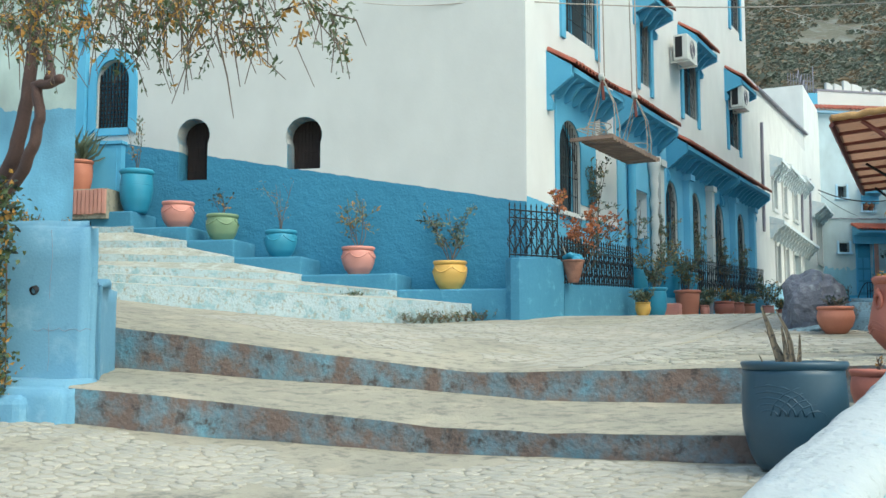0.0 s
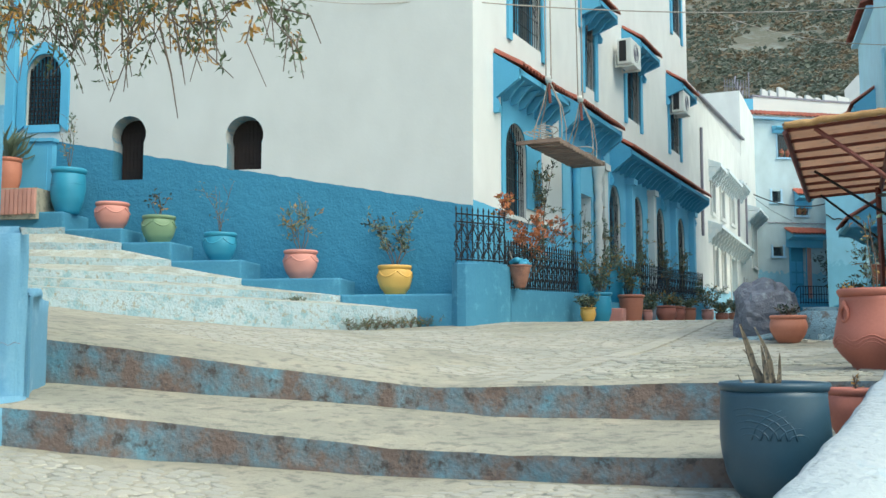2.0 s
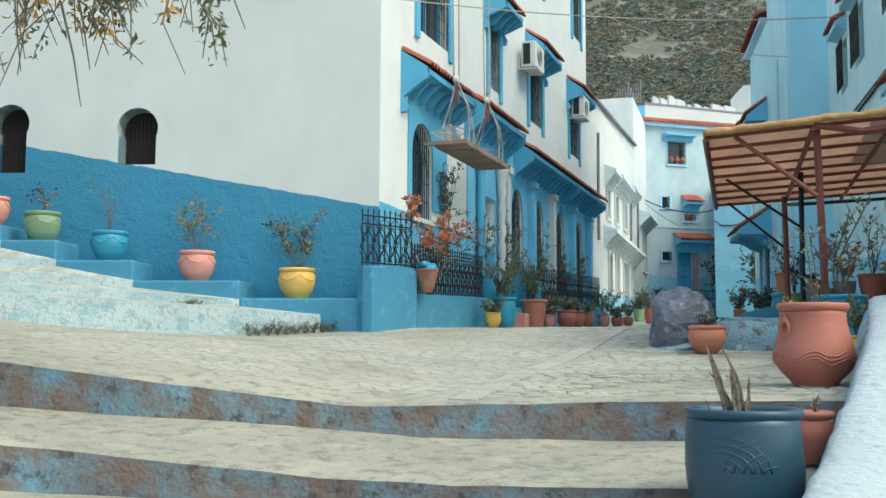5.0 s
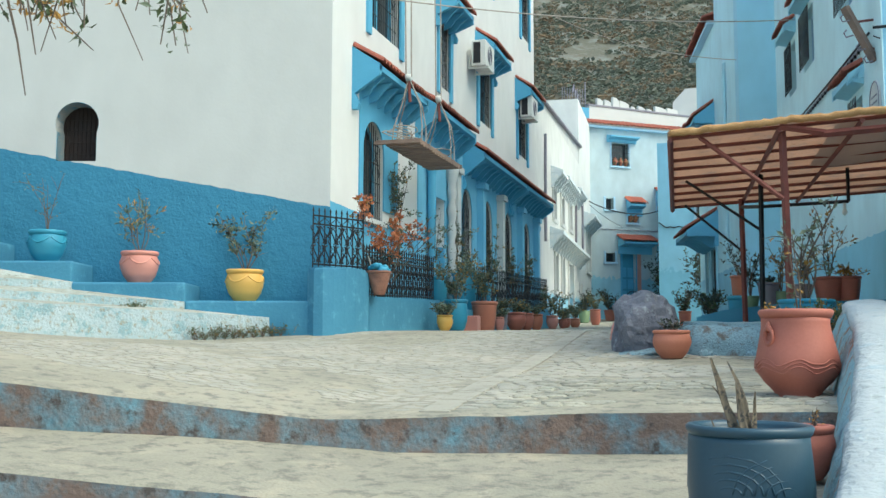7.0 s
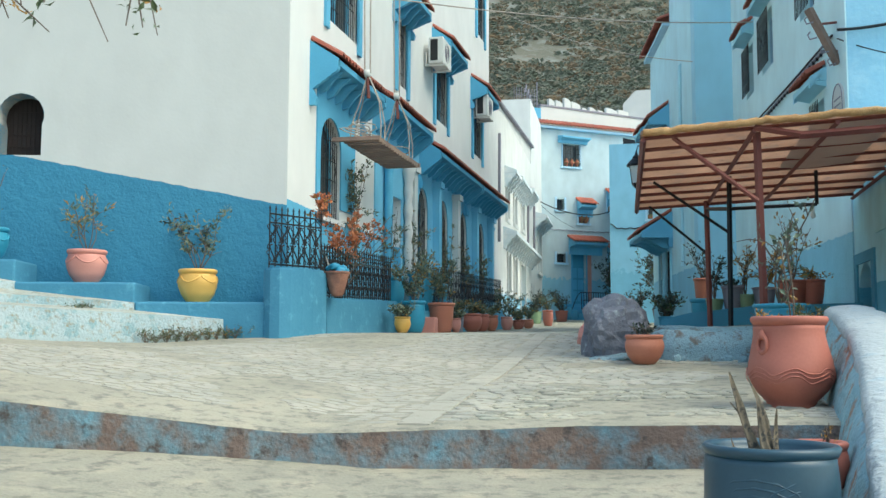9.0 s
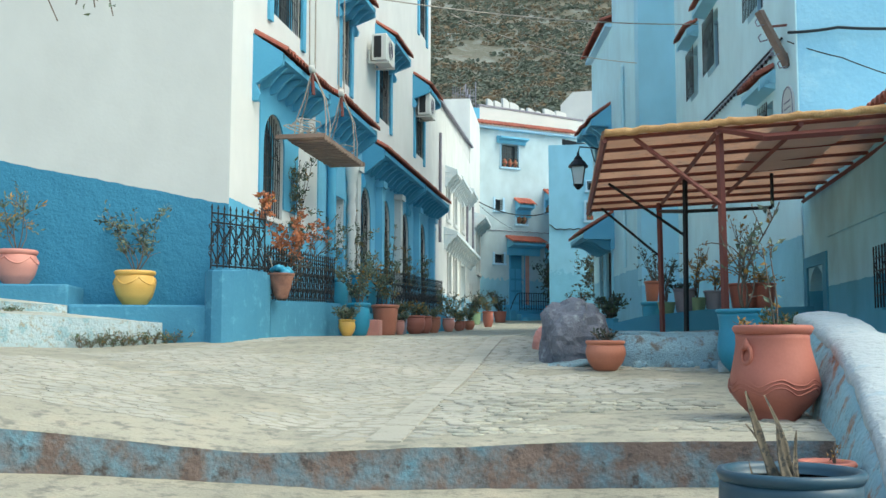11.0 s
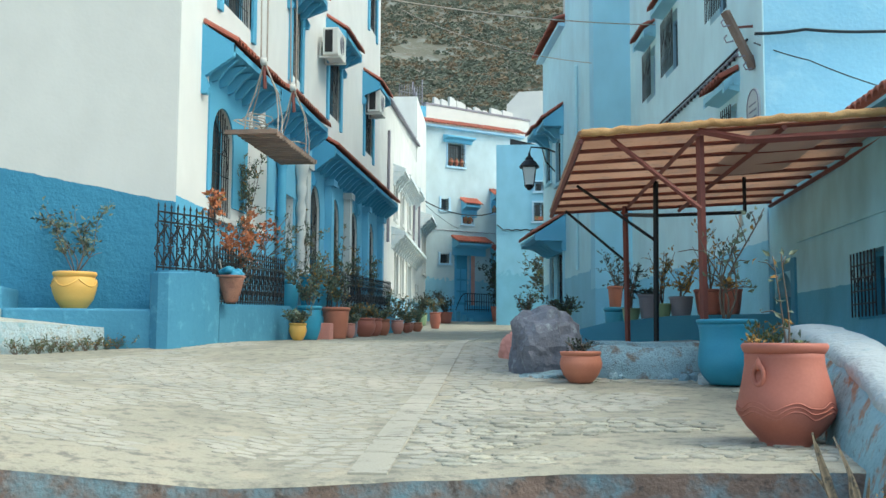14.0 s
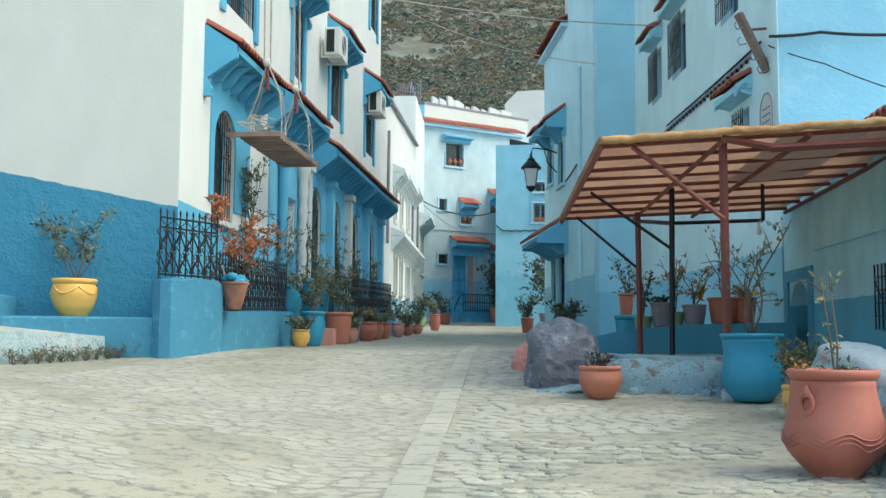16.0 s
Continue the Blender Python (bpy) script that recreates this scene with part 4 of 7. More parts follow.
white3 = thing("white_block", "plain white rooftop block behind the lane", "building")
bm = bmesh.new()
prism(bm, frame_of((-1.6, 60.0), (1, 0), (0, -1)), [(-0.15, 2), (-0.15, 15.8), (0.6, 16.6), (6.5, 16.75), (6.5, 2)], -8.0, 0.0)
part("wall", bm, M_white, white3)

# ---- pale blue house at the bend ----
M_b4 = two_tone("pale_blue_bend", (0.25, 0.53, 0.69), (0.19, 0.46, 0.62), (0, 0, 1.0, -4.2), 0.5, streak=0.14)
bend = thing("bend_house", "plain pale blue house at the bend of the lane", "house")
bm = bmesh.new()
B4 = frame_of((-1.44, 42.0), (1, 0), (0, -1))
W4 = [rect(1.6, 2.2, 6.45, 7.25), rect(1.65, 2.25, 7.75, 8.15)]
wall_with_holes(bm, B4, 0, 3.4, 1.0, 9.78, W4, 0.4)
box(bm, B4, 0.0, 0.3, -14, -0.4, 1.0, 9.78)
part("wall", bm, M_b4, bend)
bm = bmesh.new()
box(bm, B4, 0.3, 3.4, -14, -0.4, 9.3, 9.6)
part("roof", bm, M_b4, bend)
window(B4, 1.6, 2.2, 6.45, 7.25, bend, 0.08, mat=M_pale, cage=0.1)
bm = bmesh.new()
box(bm, B4, 1.62, 2.18, 0.0, 0.12, 6.47, 6.65, 0.02)
part("flower_box", bm, M_flowerpot, bend, "red flowers at the window")
window(B4, 1.65, 2.25, 7.75, 8.15, bend, 0.06, mat=M_pale, cage=0.05)
bm = bmesh.new()
prism(bm, B4, [(0.55, 9.78), (0.55, 10.25), (1.8, 9.95), (1.8, 9.78)], -3.0, -1.0)
part("roof_edge", bm, M_dark, bend, "dark sloping roof edge")
bm = bmesh.new()
tube(bm, [B4 @ Vector((0.02 + 0.06 * k, 0.04, 6.3 - (0.22 * math.sin(min(1, k / 7) * math.pi / 2)) + 0.02 * math.sin(k))) for k in range(45)], 0.025, seg=5)
part("wall_cable", bm, M_iron, bend)

# ---- blue house on the other side ----
blue_house = thing("blue_house", "tall blue and white house with barred windows and tiled awnings", "house")
A, B, C2, D2 = (4.0, 13.75), (2.85, 23.8), (1.95, 24.0), (0.68, 31.6)
R1 = frame_of(A, (B[0] - A[0], B[1] - A[1]), (-(B[1] - A[1]), B[0] - A[0]))
R2 = frame_of(C2, (B[0] - C2[0], B[1] - C2[1]), (0.2, -0.9))
R3 = frame_of(C2, (D2[0] - C2[0], D2[1] - C2[1]), (-(D2[1] - C2[1]), D2[0] - C2[0]))
R4 = frame_of(A, (1, 0.02), (0.02, -1))
M_r1 = two_tone("pale_over_blue_wall", (0.68, 0.89, 0.92), (0.34, 0.68, 0.82), (0, 0, 1.0, -2.75), 0.05, streak=0.12)
M_r2 = two_tone("blue_wall", (0.40, 0.72, 0.86), (0.30, 0.61, 0.77), (0, 0, 1.0, -2.6), 0.05, streak=0.10)
M_r3 = two_tone("light_blue_wall", (0.56, 0.83, 0.91), (0.30, 0.61, 0.77), (0, 0, 1.0, -3.1), 0.08, streak=0.12)
M_r4 = surf("sky_blue_limewash", (0.34, 0.60, 0.75), (0.25, 0.50, 0.67), 2.5, 0.6, fine=18, dist=0.03, col3=(0.40, 0.64, 0.76), patch=0.56, soft=0.2)
W_R1 = [rect(7.3, 8.2, 6.72, 7.85), rect(5.2, 6.3, 6.8, 8.0), rect(1.35, 1.95, 4.5, 5.12), rect(1.8, 2.8, 6.85, 8.6)]
bm = bmesh.new()
wall_with_holes(bm, R1, 0, 10.1, 0.5, 14, W_R1, 0.4)
part("wall", bm, M_r1, blue_house)
bm = bmesh.new()
box(bm, R2, -0.0, 0.93, -0.4, 0, 0.5, 14)
part("wall", bm, M_r2, blue_house)
W_R3 = [rect(4.5, 5.3, 6.0, 7.3), rect(6.4, 7.2, 6.3, 7.5), rect(4.3, 5.3, 1.4, 3.9), rect(5.8, 6.5, 2.6, 3.9)]
bm = bmesh.new()
wall_with_holes(bm, R3, 0, 3.9, 0.5, 14, [], 0.4)
part("wall", bm, M_r3, blue_house)
bm = bmesh.new()
wall_with_holes(bm, R3, 3.9, 8.0, 0.5, 10.6, W_R3, 0.4)
part("wall", bm, M_r3, blue_house)
bm = bmesh.new()
box(bm, R3, 3.9, 8.0, -1.0, -0.7, 10.2, 14)
part("set_back_storey", bm, M_white, blue_house, "white set-back upper storey")
bm = bmesh.new()
box(bm, R3, 3.9, 8.1, -0.7, 0.2, 10.5, 10.6)
ev = part("eave", bm, M_pale, blue_house, "red tiled eave")
tiles(R3, 3.9, 8.1, -0.5, 10.98, 0.35, 10.68, ev, 0.2)
for u in (5.0, 6.8):
    bm = bmesh.new()
    box(bm, R3, u, u + 0.4, -0.7, -0.68, 11.4, 12.3)
    part("pane", bm, M_glass, blue_house)
bm = bmesh.new()
box(bm, R4, 0.02, 9, -0.4, 0.004, 0.5, 14)
part("wall", bm, M_r4, blue_house)
bm = bmesh.new()
prism(bm, I4, [(4.0, 13.8), (2.95, 23.9), (2.0, 24.1), (1.4, 27.9), (13, 27.9), (13, 13.9)], 13.9, 14.1, "xy")
prism(bm, I4, [(0.75, 31.6), (0.75, 32.0), (13, 32.0), (13, 31.6)], 0.5, 10.6, "xy")
part("roof", bm, M_white, blue_house)
bm = bmesh.new()      # drainpipe beside the awning
rod(bm, R3 @ Vector((2.05, 0.06, 8.75)), R3 @ Vector((2.05, 0.06, 3.2)), 0.05, seg=8)
rod(bm, R3 @ Vector((2.05, 0.06, 8.75)), R3 @ Vector((2.05, -0.1, 8.85)), 0.05, seg=8)
part("downpipe", bm, M_r3, blue_house)
for h in W_R1:
    window(R1, h[0][0], h[2][0], h[0][1], h[1][1], blue_house, 0.0, mat=M_pale, sill=False, cage=0.1)
for h in W_R3:
    window(R3, h[0][0], h[2][0], h[0][1], h[1][1], blue_house, 0.12, mat=M_r2, sill=True)
for h in (W_R1[0], W_R1[1]):
    awning(R1, h[0][0] - 0.15, h[2][0] + 0.2, h[1][1] + 0.5, h[1][1] + 0.36, 0.27, h[1][1] + 0.2, blue_house, M_r2, False)
awning(R1, 1.15, 2.4, 5.62, 5.48, 0.26, 5.36, blue_house, M_r2, False)
awning(R3, 4.2, 5.6, 8.25, 7.82, 0.6, 7.35, blue_house, M_panel, True)
awning(R3, 6.2, 7.5, 8.3, 7.95, 0.6, 7.55, blue_house, M_panel, True)
awning(R3, 3.95, 6.9, 4.98, 4.42, 0.9, 3.9, blue_house, M_panel, True)
bm = bmesh.new()
box(bm, R1, 1.2, 6.9, 0, 0.05, 5.84, 5.88)
ledge = part("ledge", bm, M_grey, blue_house, "dark string course carrying cables")
for k in range(22):      # cable clips along the ledge
    bm = bmesh.new()
    u = 1.3 + k * 0.25
    box(bm, R1, u, u + 0.03, 0.02, 0.06, 5.79, 5.85)
    part("clip", bm, M_iron, ledge)

# low wing behind the canopy
wing = thing("low_wing", "low pale blue wing with an arched doorway", "building")
RW = frame_of((4.02, 13.72), (0.2, -6.0), (-6.0, -0.2))
M_wing = two_tone("pale_over_deep_blue", (0.42, 0.74, 0.84), (0.12, 0.42, 0.60), (0, 0, 1.0, -1.9), 0.03, streak=0.25)
ARCHDOOR = arch_pts(0.25, 1.2, 0.9, 2.22, 10, 0.0)
WIN5 = rect(3.8, 4.6, 1.5, 2.22)
bm = bmesh.new()
wall_with_holes(bm, RW, 0.0, 9.0, 0.3, 3.3, [ARCHDOOR, WIN5], 0.4)
part("wall", bm, M_wing, wing)
bm = bmesh.new()
prism(bm, RW, ARCHDOOR, -0.35, -0.3)
part("door", bm, M_bluedeep, wing)
bm = bmesh.new()
box(bm, RW, 0.06, 0.25, 0.0, 0.03, 0.9, 2.38)
box(bm, RW, 1.2, 1.4, 0.0, 0.03, 0.9, 2.38)
box(bm, RW, 0.25, 1.2, 0.0, 0.03, 2.225, 2.38)
part("surround", bm, M_bluedeep, wing)
window(RW, 3.8, 4.6, 1.5, 2.22, wing, 0.0, mat=M_bluedeep, cage=0.08, sill=False)
bm = bmesh.new()
box(bm, RW, 1.5, 9.0, 0.0, 0.025, 2.56, 2.60)
part("ledge", bm, M_wing, wing)
bm = bmesh.new()
box(bm, RW, 0.0, 9.0, -6, -0.4, 3.1, 3.3)
part("roof", bm, M_wing, wing)
rt = bmesh.new()
box(rt, RW, 0.0, 9.0, -0.4, 0.0, 3.3, 3.62)
box(rt, RW, 3.85, 9.0, -0.45, 0.1, 3.62, 3.66)
tiles(RW, 3.85, 9.0, -0.5, 3.96, 0.16, 3.68, part("eave", rt, M_wing, wing), 0.17)

# ---- terrace under the canopy ----
terrace = thing("terrace", "raised terrace with a rough whitewashed kerb wall", "terrace", kind="structure")
bm = bmesh.new()
prism(bm, I4, [(1.2, 9.05), (2.6, 8.95), (4.0, 8.8), (4.0, 13.7), (1.4, 13.1)], 0.4, 1.12, "xy")
part("floor", bm, M_tread, terrace)
bm = bmesh.new()
pts = [(1.15, 8.72), (2.55, 8.6), (2.58, 8.98), (1.2, 9.1)]
prism(bm, I4, pts, 0.4, 1.24, "xy")
bmesh.ops.bevel(bm, geom=bm.edges[:], offset=0.05, segments=2, affect="EDGES")
bmesh.ops.subdivide_edges(bm, edges=bm.edges[:], cuts=3, use_grid_fill=True)
for v in bm.verts:
    v.co += 0.05 * noise.noise_vector(v.co * 5) + 0.02 * noise.noise_vector(v.co * 13)
part("kerb_wall", bm, M_rockbase, terrace, "rough blue-washed stone kerb", True)
bm = bmesh.new()
prism(bm, frame_of((1.5, 13.0), (1, 0), (0, -1)), [(-0.3, 0.9), (-0.3, 1.42), (0.1, 1.52), (1.0, 1.62), (2.5, 1.66), (2.5, 0.9)], -0.5, 0.0)
part("back_bench", bm, M_bluedeep, terrace, "deep blue painted bench wall")

# parapet beside the steps
M_inner = surf("peeling_blue_wall", (0.32, 0.50, 0.55), (0.22, 0.37, 0.42), 5, 1.0, fine=25, col3=(0.33, 0.19, 0.12), patch=0.53, dist=0.05, stain=(0.12, 0.13, 0.12), stain_at=0.56, soft=0.1)
parapet = thing("parapet_wall", "low thick whitewashed parapet with a rounded top", "wall", kind="structure")
PAR = [(-0.5, 1.80, 0.06), (0.5, 1.97, 0.26), (1.5, 2.13, 0.46), (2.5, 2.28, 0.68), (3.5, 2.42, 0.92), (4.5, 2.52, 1.13), (5.5, 2.58, 1.28), (6.5, 2.64, 1.37), (6.9, 2.68, 1.375)]
for name, prof, mat in (("wall", [(-0.16, -1.2), (-0.13, -0.5), (-0.085, -0.3), (-0.03, -0.14), (0.015, -0.06), (0.2, -0.055), (0.39, -0.07), (0.40, -1.2)], M_inner),
                        ("coping", [(0.012, -0.13), (0.0, -0.08), (0.008, -0.035), (0.04, -0.008), (0.10, 0.004), (0.22, 0.012), (0.32, 0.0), (0.37, -0.016), (0.405, -0.06), (0.41, -0.12)], M_parapet)):
    bm = bmesh.new()
    rows = []
    for i in range(141):
        y = -0.5 + 7.3 * i / 140
        x = lerp_table([(a, b) for a, b, c in PAR], y)
        z = lerp_table([(a, c) for a, b, c in PAR], y)
        rows.append([bm.verts.new((x + d + 0.02 * noise.noise(Vector((y * 2, 0, 0))) + 0.016 * noise.noise(Vector((y * 5, k, 0))), y, z + h + 0.016 * noise.noise(Vector((y * 4, k * 3, 1))))) for k, (d, h) in enumerate(prof)])
    for a, b in zip(rows, rows[1:]):
        for k in range(len(a) - 1):
            bm.faces.new((a[k], a[k + 1], b[k + 1], b[k]))
    bm.faces.new(rows[0]), bm.faces.new(rows[-1][::-1])
    part(name, bm, mat, parapet, smooth=True)

# blue wall that ends the steps on the other side
block = thing("stair_wall", "pale blue limewashed stair wall with a rounded foot", "wall", kind="structure")
for name, outline, z0, z1, lump in (("wall", [(-2.78, 1.5), (-3.62, 2.25), (-4.2, 2.5), (-9.0, 0.7), (-9.0, -0.9), (-3.6, 1.22)], -0.2, 1.62, 0.012),
                                    ("buttress", [(-2.80, 1.56), (-3.12, 1.86), (-3.37, 2.25), (-3.75, 2.42), (-3.4, 1.75)], 0.2, 1.22, 0.014),
                                    ("foot", [(-2.67, 1.17), (-2.76, 1.62), (-3.6, 1.42), (-3.6, 0.87)], -0.15, 0.50, 0.02)):
    bm = bmesh.new()
    prism(bm, I4, outline, z0, z1, "xy")
    bmesh.ops.bevel(bm, geom=bm.edges[:], offset=0.06, segments=3, affect="EDGES")
    for _ in range(3):
        bmesh.ops.subdivide_edges(bm, edges=[e for e in bm.edges if e.calc_length() > 0.1], cuts=1, use_grid_fill=True)
    bmesh.ops.triangulate(bm, faces=[f for f in bm.faces if len(f.verts) > 4])
    for v in bm.verts:
        v.co += lump * noise.noise_vector(v.co * 3.1) + 0.5 * lump * noise.noise_vector(v.co * 9)
    part(name, bm, M_palewall, block, smooth=True)
bm = bmesh.new()
tube(bm, [(-3.12 + 0.008 * math.sin(k), 1.383 + 0.004 * math.sin(k * 1.7), 0.55 + 0.1 * k) for k in range(11)], 0.0016, seg=4)
tube(bm, [(-2.8 - 0.04 * k, 1.475 - 0.012 * k, 0.84 + 0.012 * math.sin(k * 2.3)) for k in range(12)], 0.0018, seg=4)
part("crack", bm, M_grey, block)
bm = bmesh.new()
box(bm, frame_of((-2.93, 1.06), (-0.95, -0.27), (0.27, -0.95)), 0.0, 1.2, -0.25, 0.06, -0.1, 0.40, 0.06)
part("foot_block", bm, M_palewall, block)
bm = bmesh.new()
lathe(bm, frame_of((-3.24, 1.34, 1.12), (1, 0), (0, 1)) @ pose(0, 0, 0, 110, 0, 0), [(0.032, -0.05), (0.032, 0.012), (0.024, 0.012), (0.024, -0.04)], 14)
part("drain_pipe", bm, M_dark, block)

# tall wall behind the tree
tallwall = thing("garden_wall", "old plaster wall, blue below and bare above", "wall", kind="structure")
M_old = two_tone("bare_over_blue_plaster", (0.40, 0.50, 0.48), (0.14, 0.36, 0.52), (0, 0, 1.0, -3.95), 0.1, streak=0.4)
bm = bmesh.new()
prism(bm, I4, [(-8.3, 6.0), (-8.95, 6.5), (-15, 3.2), (-15, 2.2)], 0.5, 5.6, "xy")
part("wall", bm, M_old, tallwall)

# ---- kinds of things ----
PROFILES = {
    "bowl": [(0.50, 0), (0.58, 0.05), (0.84, 0.26), (0.98, 0.50), (1.0, 0.62), (0.95, 0.78), (0.90, 0.86)],
    "jar": [(0.53, 0), (0.51, 0.04), (0.54, 0.08), (0.80, 0.20), (0.95, 0.29), (1.0, 0.37), (0.97, 0.48), (0.88, 0.65), (0.81, 0.80), (0.81, 0.91)],
    "belly": [(0.58, 0), (0.66, 0.04), (0.86, 0.14), (0.985, 0.28), (1.0, 0.38), (0.96, 0.54), (0.90, 0.70), (0.92, 0.86), (0.97, 0.93)],
    "tub": [(0.66, 0), (0.76, 0.05), (0.90, 0.18), (0.985, 0.38), (1.0, 0.52), (0.98, 0.74), (0.955, 0.93)],
    "tall": [(0.62, 0), (0.70, 0.05), (0.92, 0.30), (1.0, 0.55), (0.97, 0.74), (0.92, 0.88)],
    "basket": [(0.40, 0), (0.52, 0.1), (0.70, 0.4), (0.92, 0.8), (0.98, 0.9)],
    "cone": [(0.72, 0), (0.78, 0.1), (0.92, 0.6), (0.96, 0.88)],
}


def ring(bm, M, R, r, seg=24, cs=8):
    rows = [[bm.verts.new(M @ Vector(((R + r * math.cos(b)) * math.cos(a), (R + r * math.cos(b)) * math.sin(a), r * math.sin(b)))) for b in [math.tau * j / cs for j in range(cs)]] for a in [math.tau * i / seg for i in range(seg)]]
    for i in range(seg):
        for j in range(cs):
            bm.faces.new((rows[i][j], rows[(i + 1) % seg][j], rows[(i + 1) % seg][(j + 1) % cs], rows[i][(j + 1) % cs]))


def radius_at(prof, f):
    return lerp_table([(z, r) for r, z in prof], f)


def pot(label, at, r, h, mat, style="bowl", swag=False, waves=False, handles=False, group="", category="flower pot", name="flower_pot", turn=0.0, seg=32):
    """A fired clay pot: turned body, rolled rim, soil, and pressed decoration."""
    t = thing(name, label, category, at, group)
    prof = PROFILES[style]
    bm = bmesh.new()
    full = [(a * r, z * h) for a, z in prof]
    ri = prof[-1][0] * r
    dense = [(lerp_table([(z, a) for a, z in full], h * prof[-1][1] * i / 18), h * prof[-1][1] * i / 18) for i in range(19)]
    lathe(bm, I4, dense + [(ri - 0.025, h * prof[-1][1]), (ri - 0.03, h * 0.75), (0.001, h * 0.74)], seg, lambda a, z: 0.004 * math.sin(3 * a + z * 9))
    part("body", bm, mat, t, smooth=True)
    bm = bmesh.new()
    z0 = h * prof[-1][1]
    w = h - z0
    lathe(bm, I4, [(ri - 0.024, z0 - 0.004), (ri + 0.003, z0 - 0.004), (ri + 0.3 * w, z0 + 0.35 * w), (ri + 0.42 * w, z0 + 0.7 * w), (ri + 0.2 * w, h), (ri - 0.012, h), (ri - 0.026, z0 + 0.5 * w), (ri - 0.024, z0 - 0.004)], seg)
    part("rim", bm, mat, t, smooth=True)
    bm = bmesh.new()
    lathe(bm, I4, [(0.001, z0 - 0.02), (ri * 0.5, z0 - 0.03), (ri - 0.022, z0 - 0.04)][::-1], 20, lambda a, z: 0.0)
    for v in bm.verts:
        v.co.z += 0.012 * noise.noise(v.co * 20)
    part("soil", bm, M_soil, t)
    if swag:
        bm = bmesh.new()
        n = 5
        for k in range(n):
            pts = []
            for i in range(9):
                a = turn + (k + i / 8) * math.tau / n
                f = 0.80 - 0.20 * math.sin(math.pi * i / 8)
                rr = radius_at(prof, f) * r + 0.004
                pts.append((rr * math.cos(a), rr * math.sin(a), f * h))
            tube(bm, pts, 0.011, seg=5)
        part("garland", bm, mat, t, smooth=True)
    if waves:
        for j in range(3):
            bm = bmesh.new()
            pts = []
            for i in range(97):
                a = i / 96 * math.tau
                f = 0.335 + 0.042 * j + 0.042 * math.sin(a * 7) * (0.8 + 0.2 * math.sin(a * 3 + j)) + 0.004 * math.sin(a * 17 + j)
                rr = radius_at(prof, f) * r + 0.0012
                pts.append((rr * math.cos(a), rr * math.sin(a), f * h))
            tube(bm, pts, 0.0045, seg=5)
            part("wave_band", bm, mat, t, smooth=True)
    if handles:
        for s in (0, 1):
            a = turn + s * math.pi
            rr = radius_at(prof, 0.74) * r + 0.016
            bm = bmesh.new()
            M = Matrix.Translation((rr * math.cos(a), rr * math.sin(a), 0.70 * h)) @ pose(0, 0, 0, 90, 0, math.degrees(a) + 90)
            ring(bm, M @ Matrix.Diagonal((0.8, 1.2, 1, 1)), 0.045, 0.014)
            part("handle_ring", bm, mat, t, smooth=True)
            bm = bmesh.new()
            lathe(bm, Matrix.Translation((rr * math.cos(a), rr * math.sin(a), 0.765 * h)), [(0.004, -0.01), (0.022, 0), (0.018, 0.03), (0.003, 0.06)], 10)
            part("handle_boss", bm, mat, t, smooth=True)
    return t


def leaf(bm, p, d, size, rng, width=0.42, fold=0.25):
    d = d.normalized()
    side = d.cross(Vector((rng.uniform(-1, 1), rng.uniform(-1, 1), rng.uniform(-1, 1))))
    if side.length < 1e-3:
        side = d.cross(Vector((1, 0.3, 0.2)))
    side.normalize()
    nrm = d.cross(side)
    a, m, b = p, p + d * size * 0.5 + nrm * size * fold * 0.3, p + d * size - nrm * size * 0.12
    l, r = m + side * size * width * 0.5 + nrm * size * fold * 0.3, m - side * size * width * 0.5 + nrm * size * fold * 0.3
    va, vm, vb, vl, vr = [bm.verts.new(v) for v in (a, m, b, l, r)]
    for q in ((va, vm, vl), (vm, vb, vl), (va, vr, vm), (vm, vr, vb)):
        bm.faces.new(q)


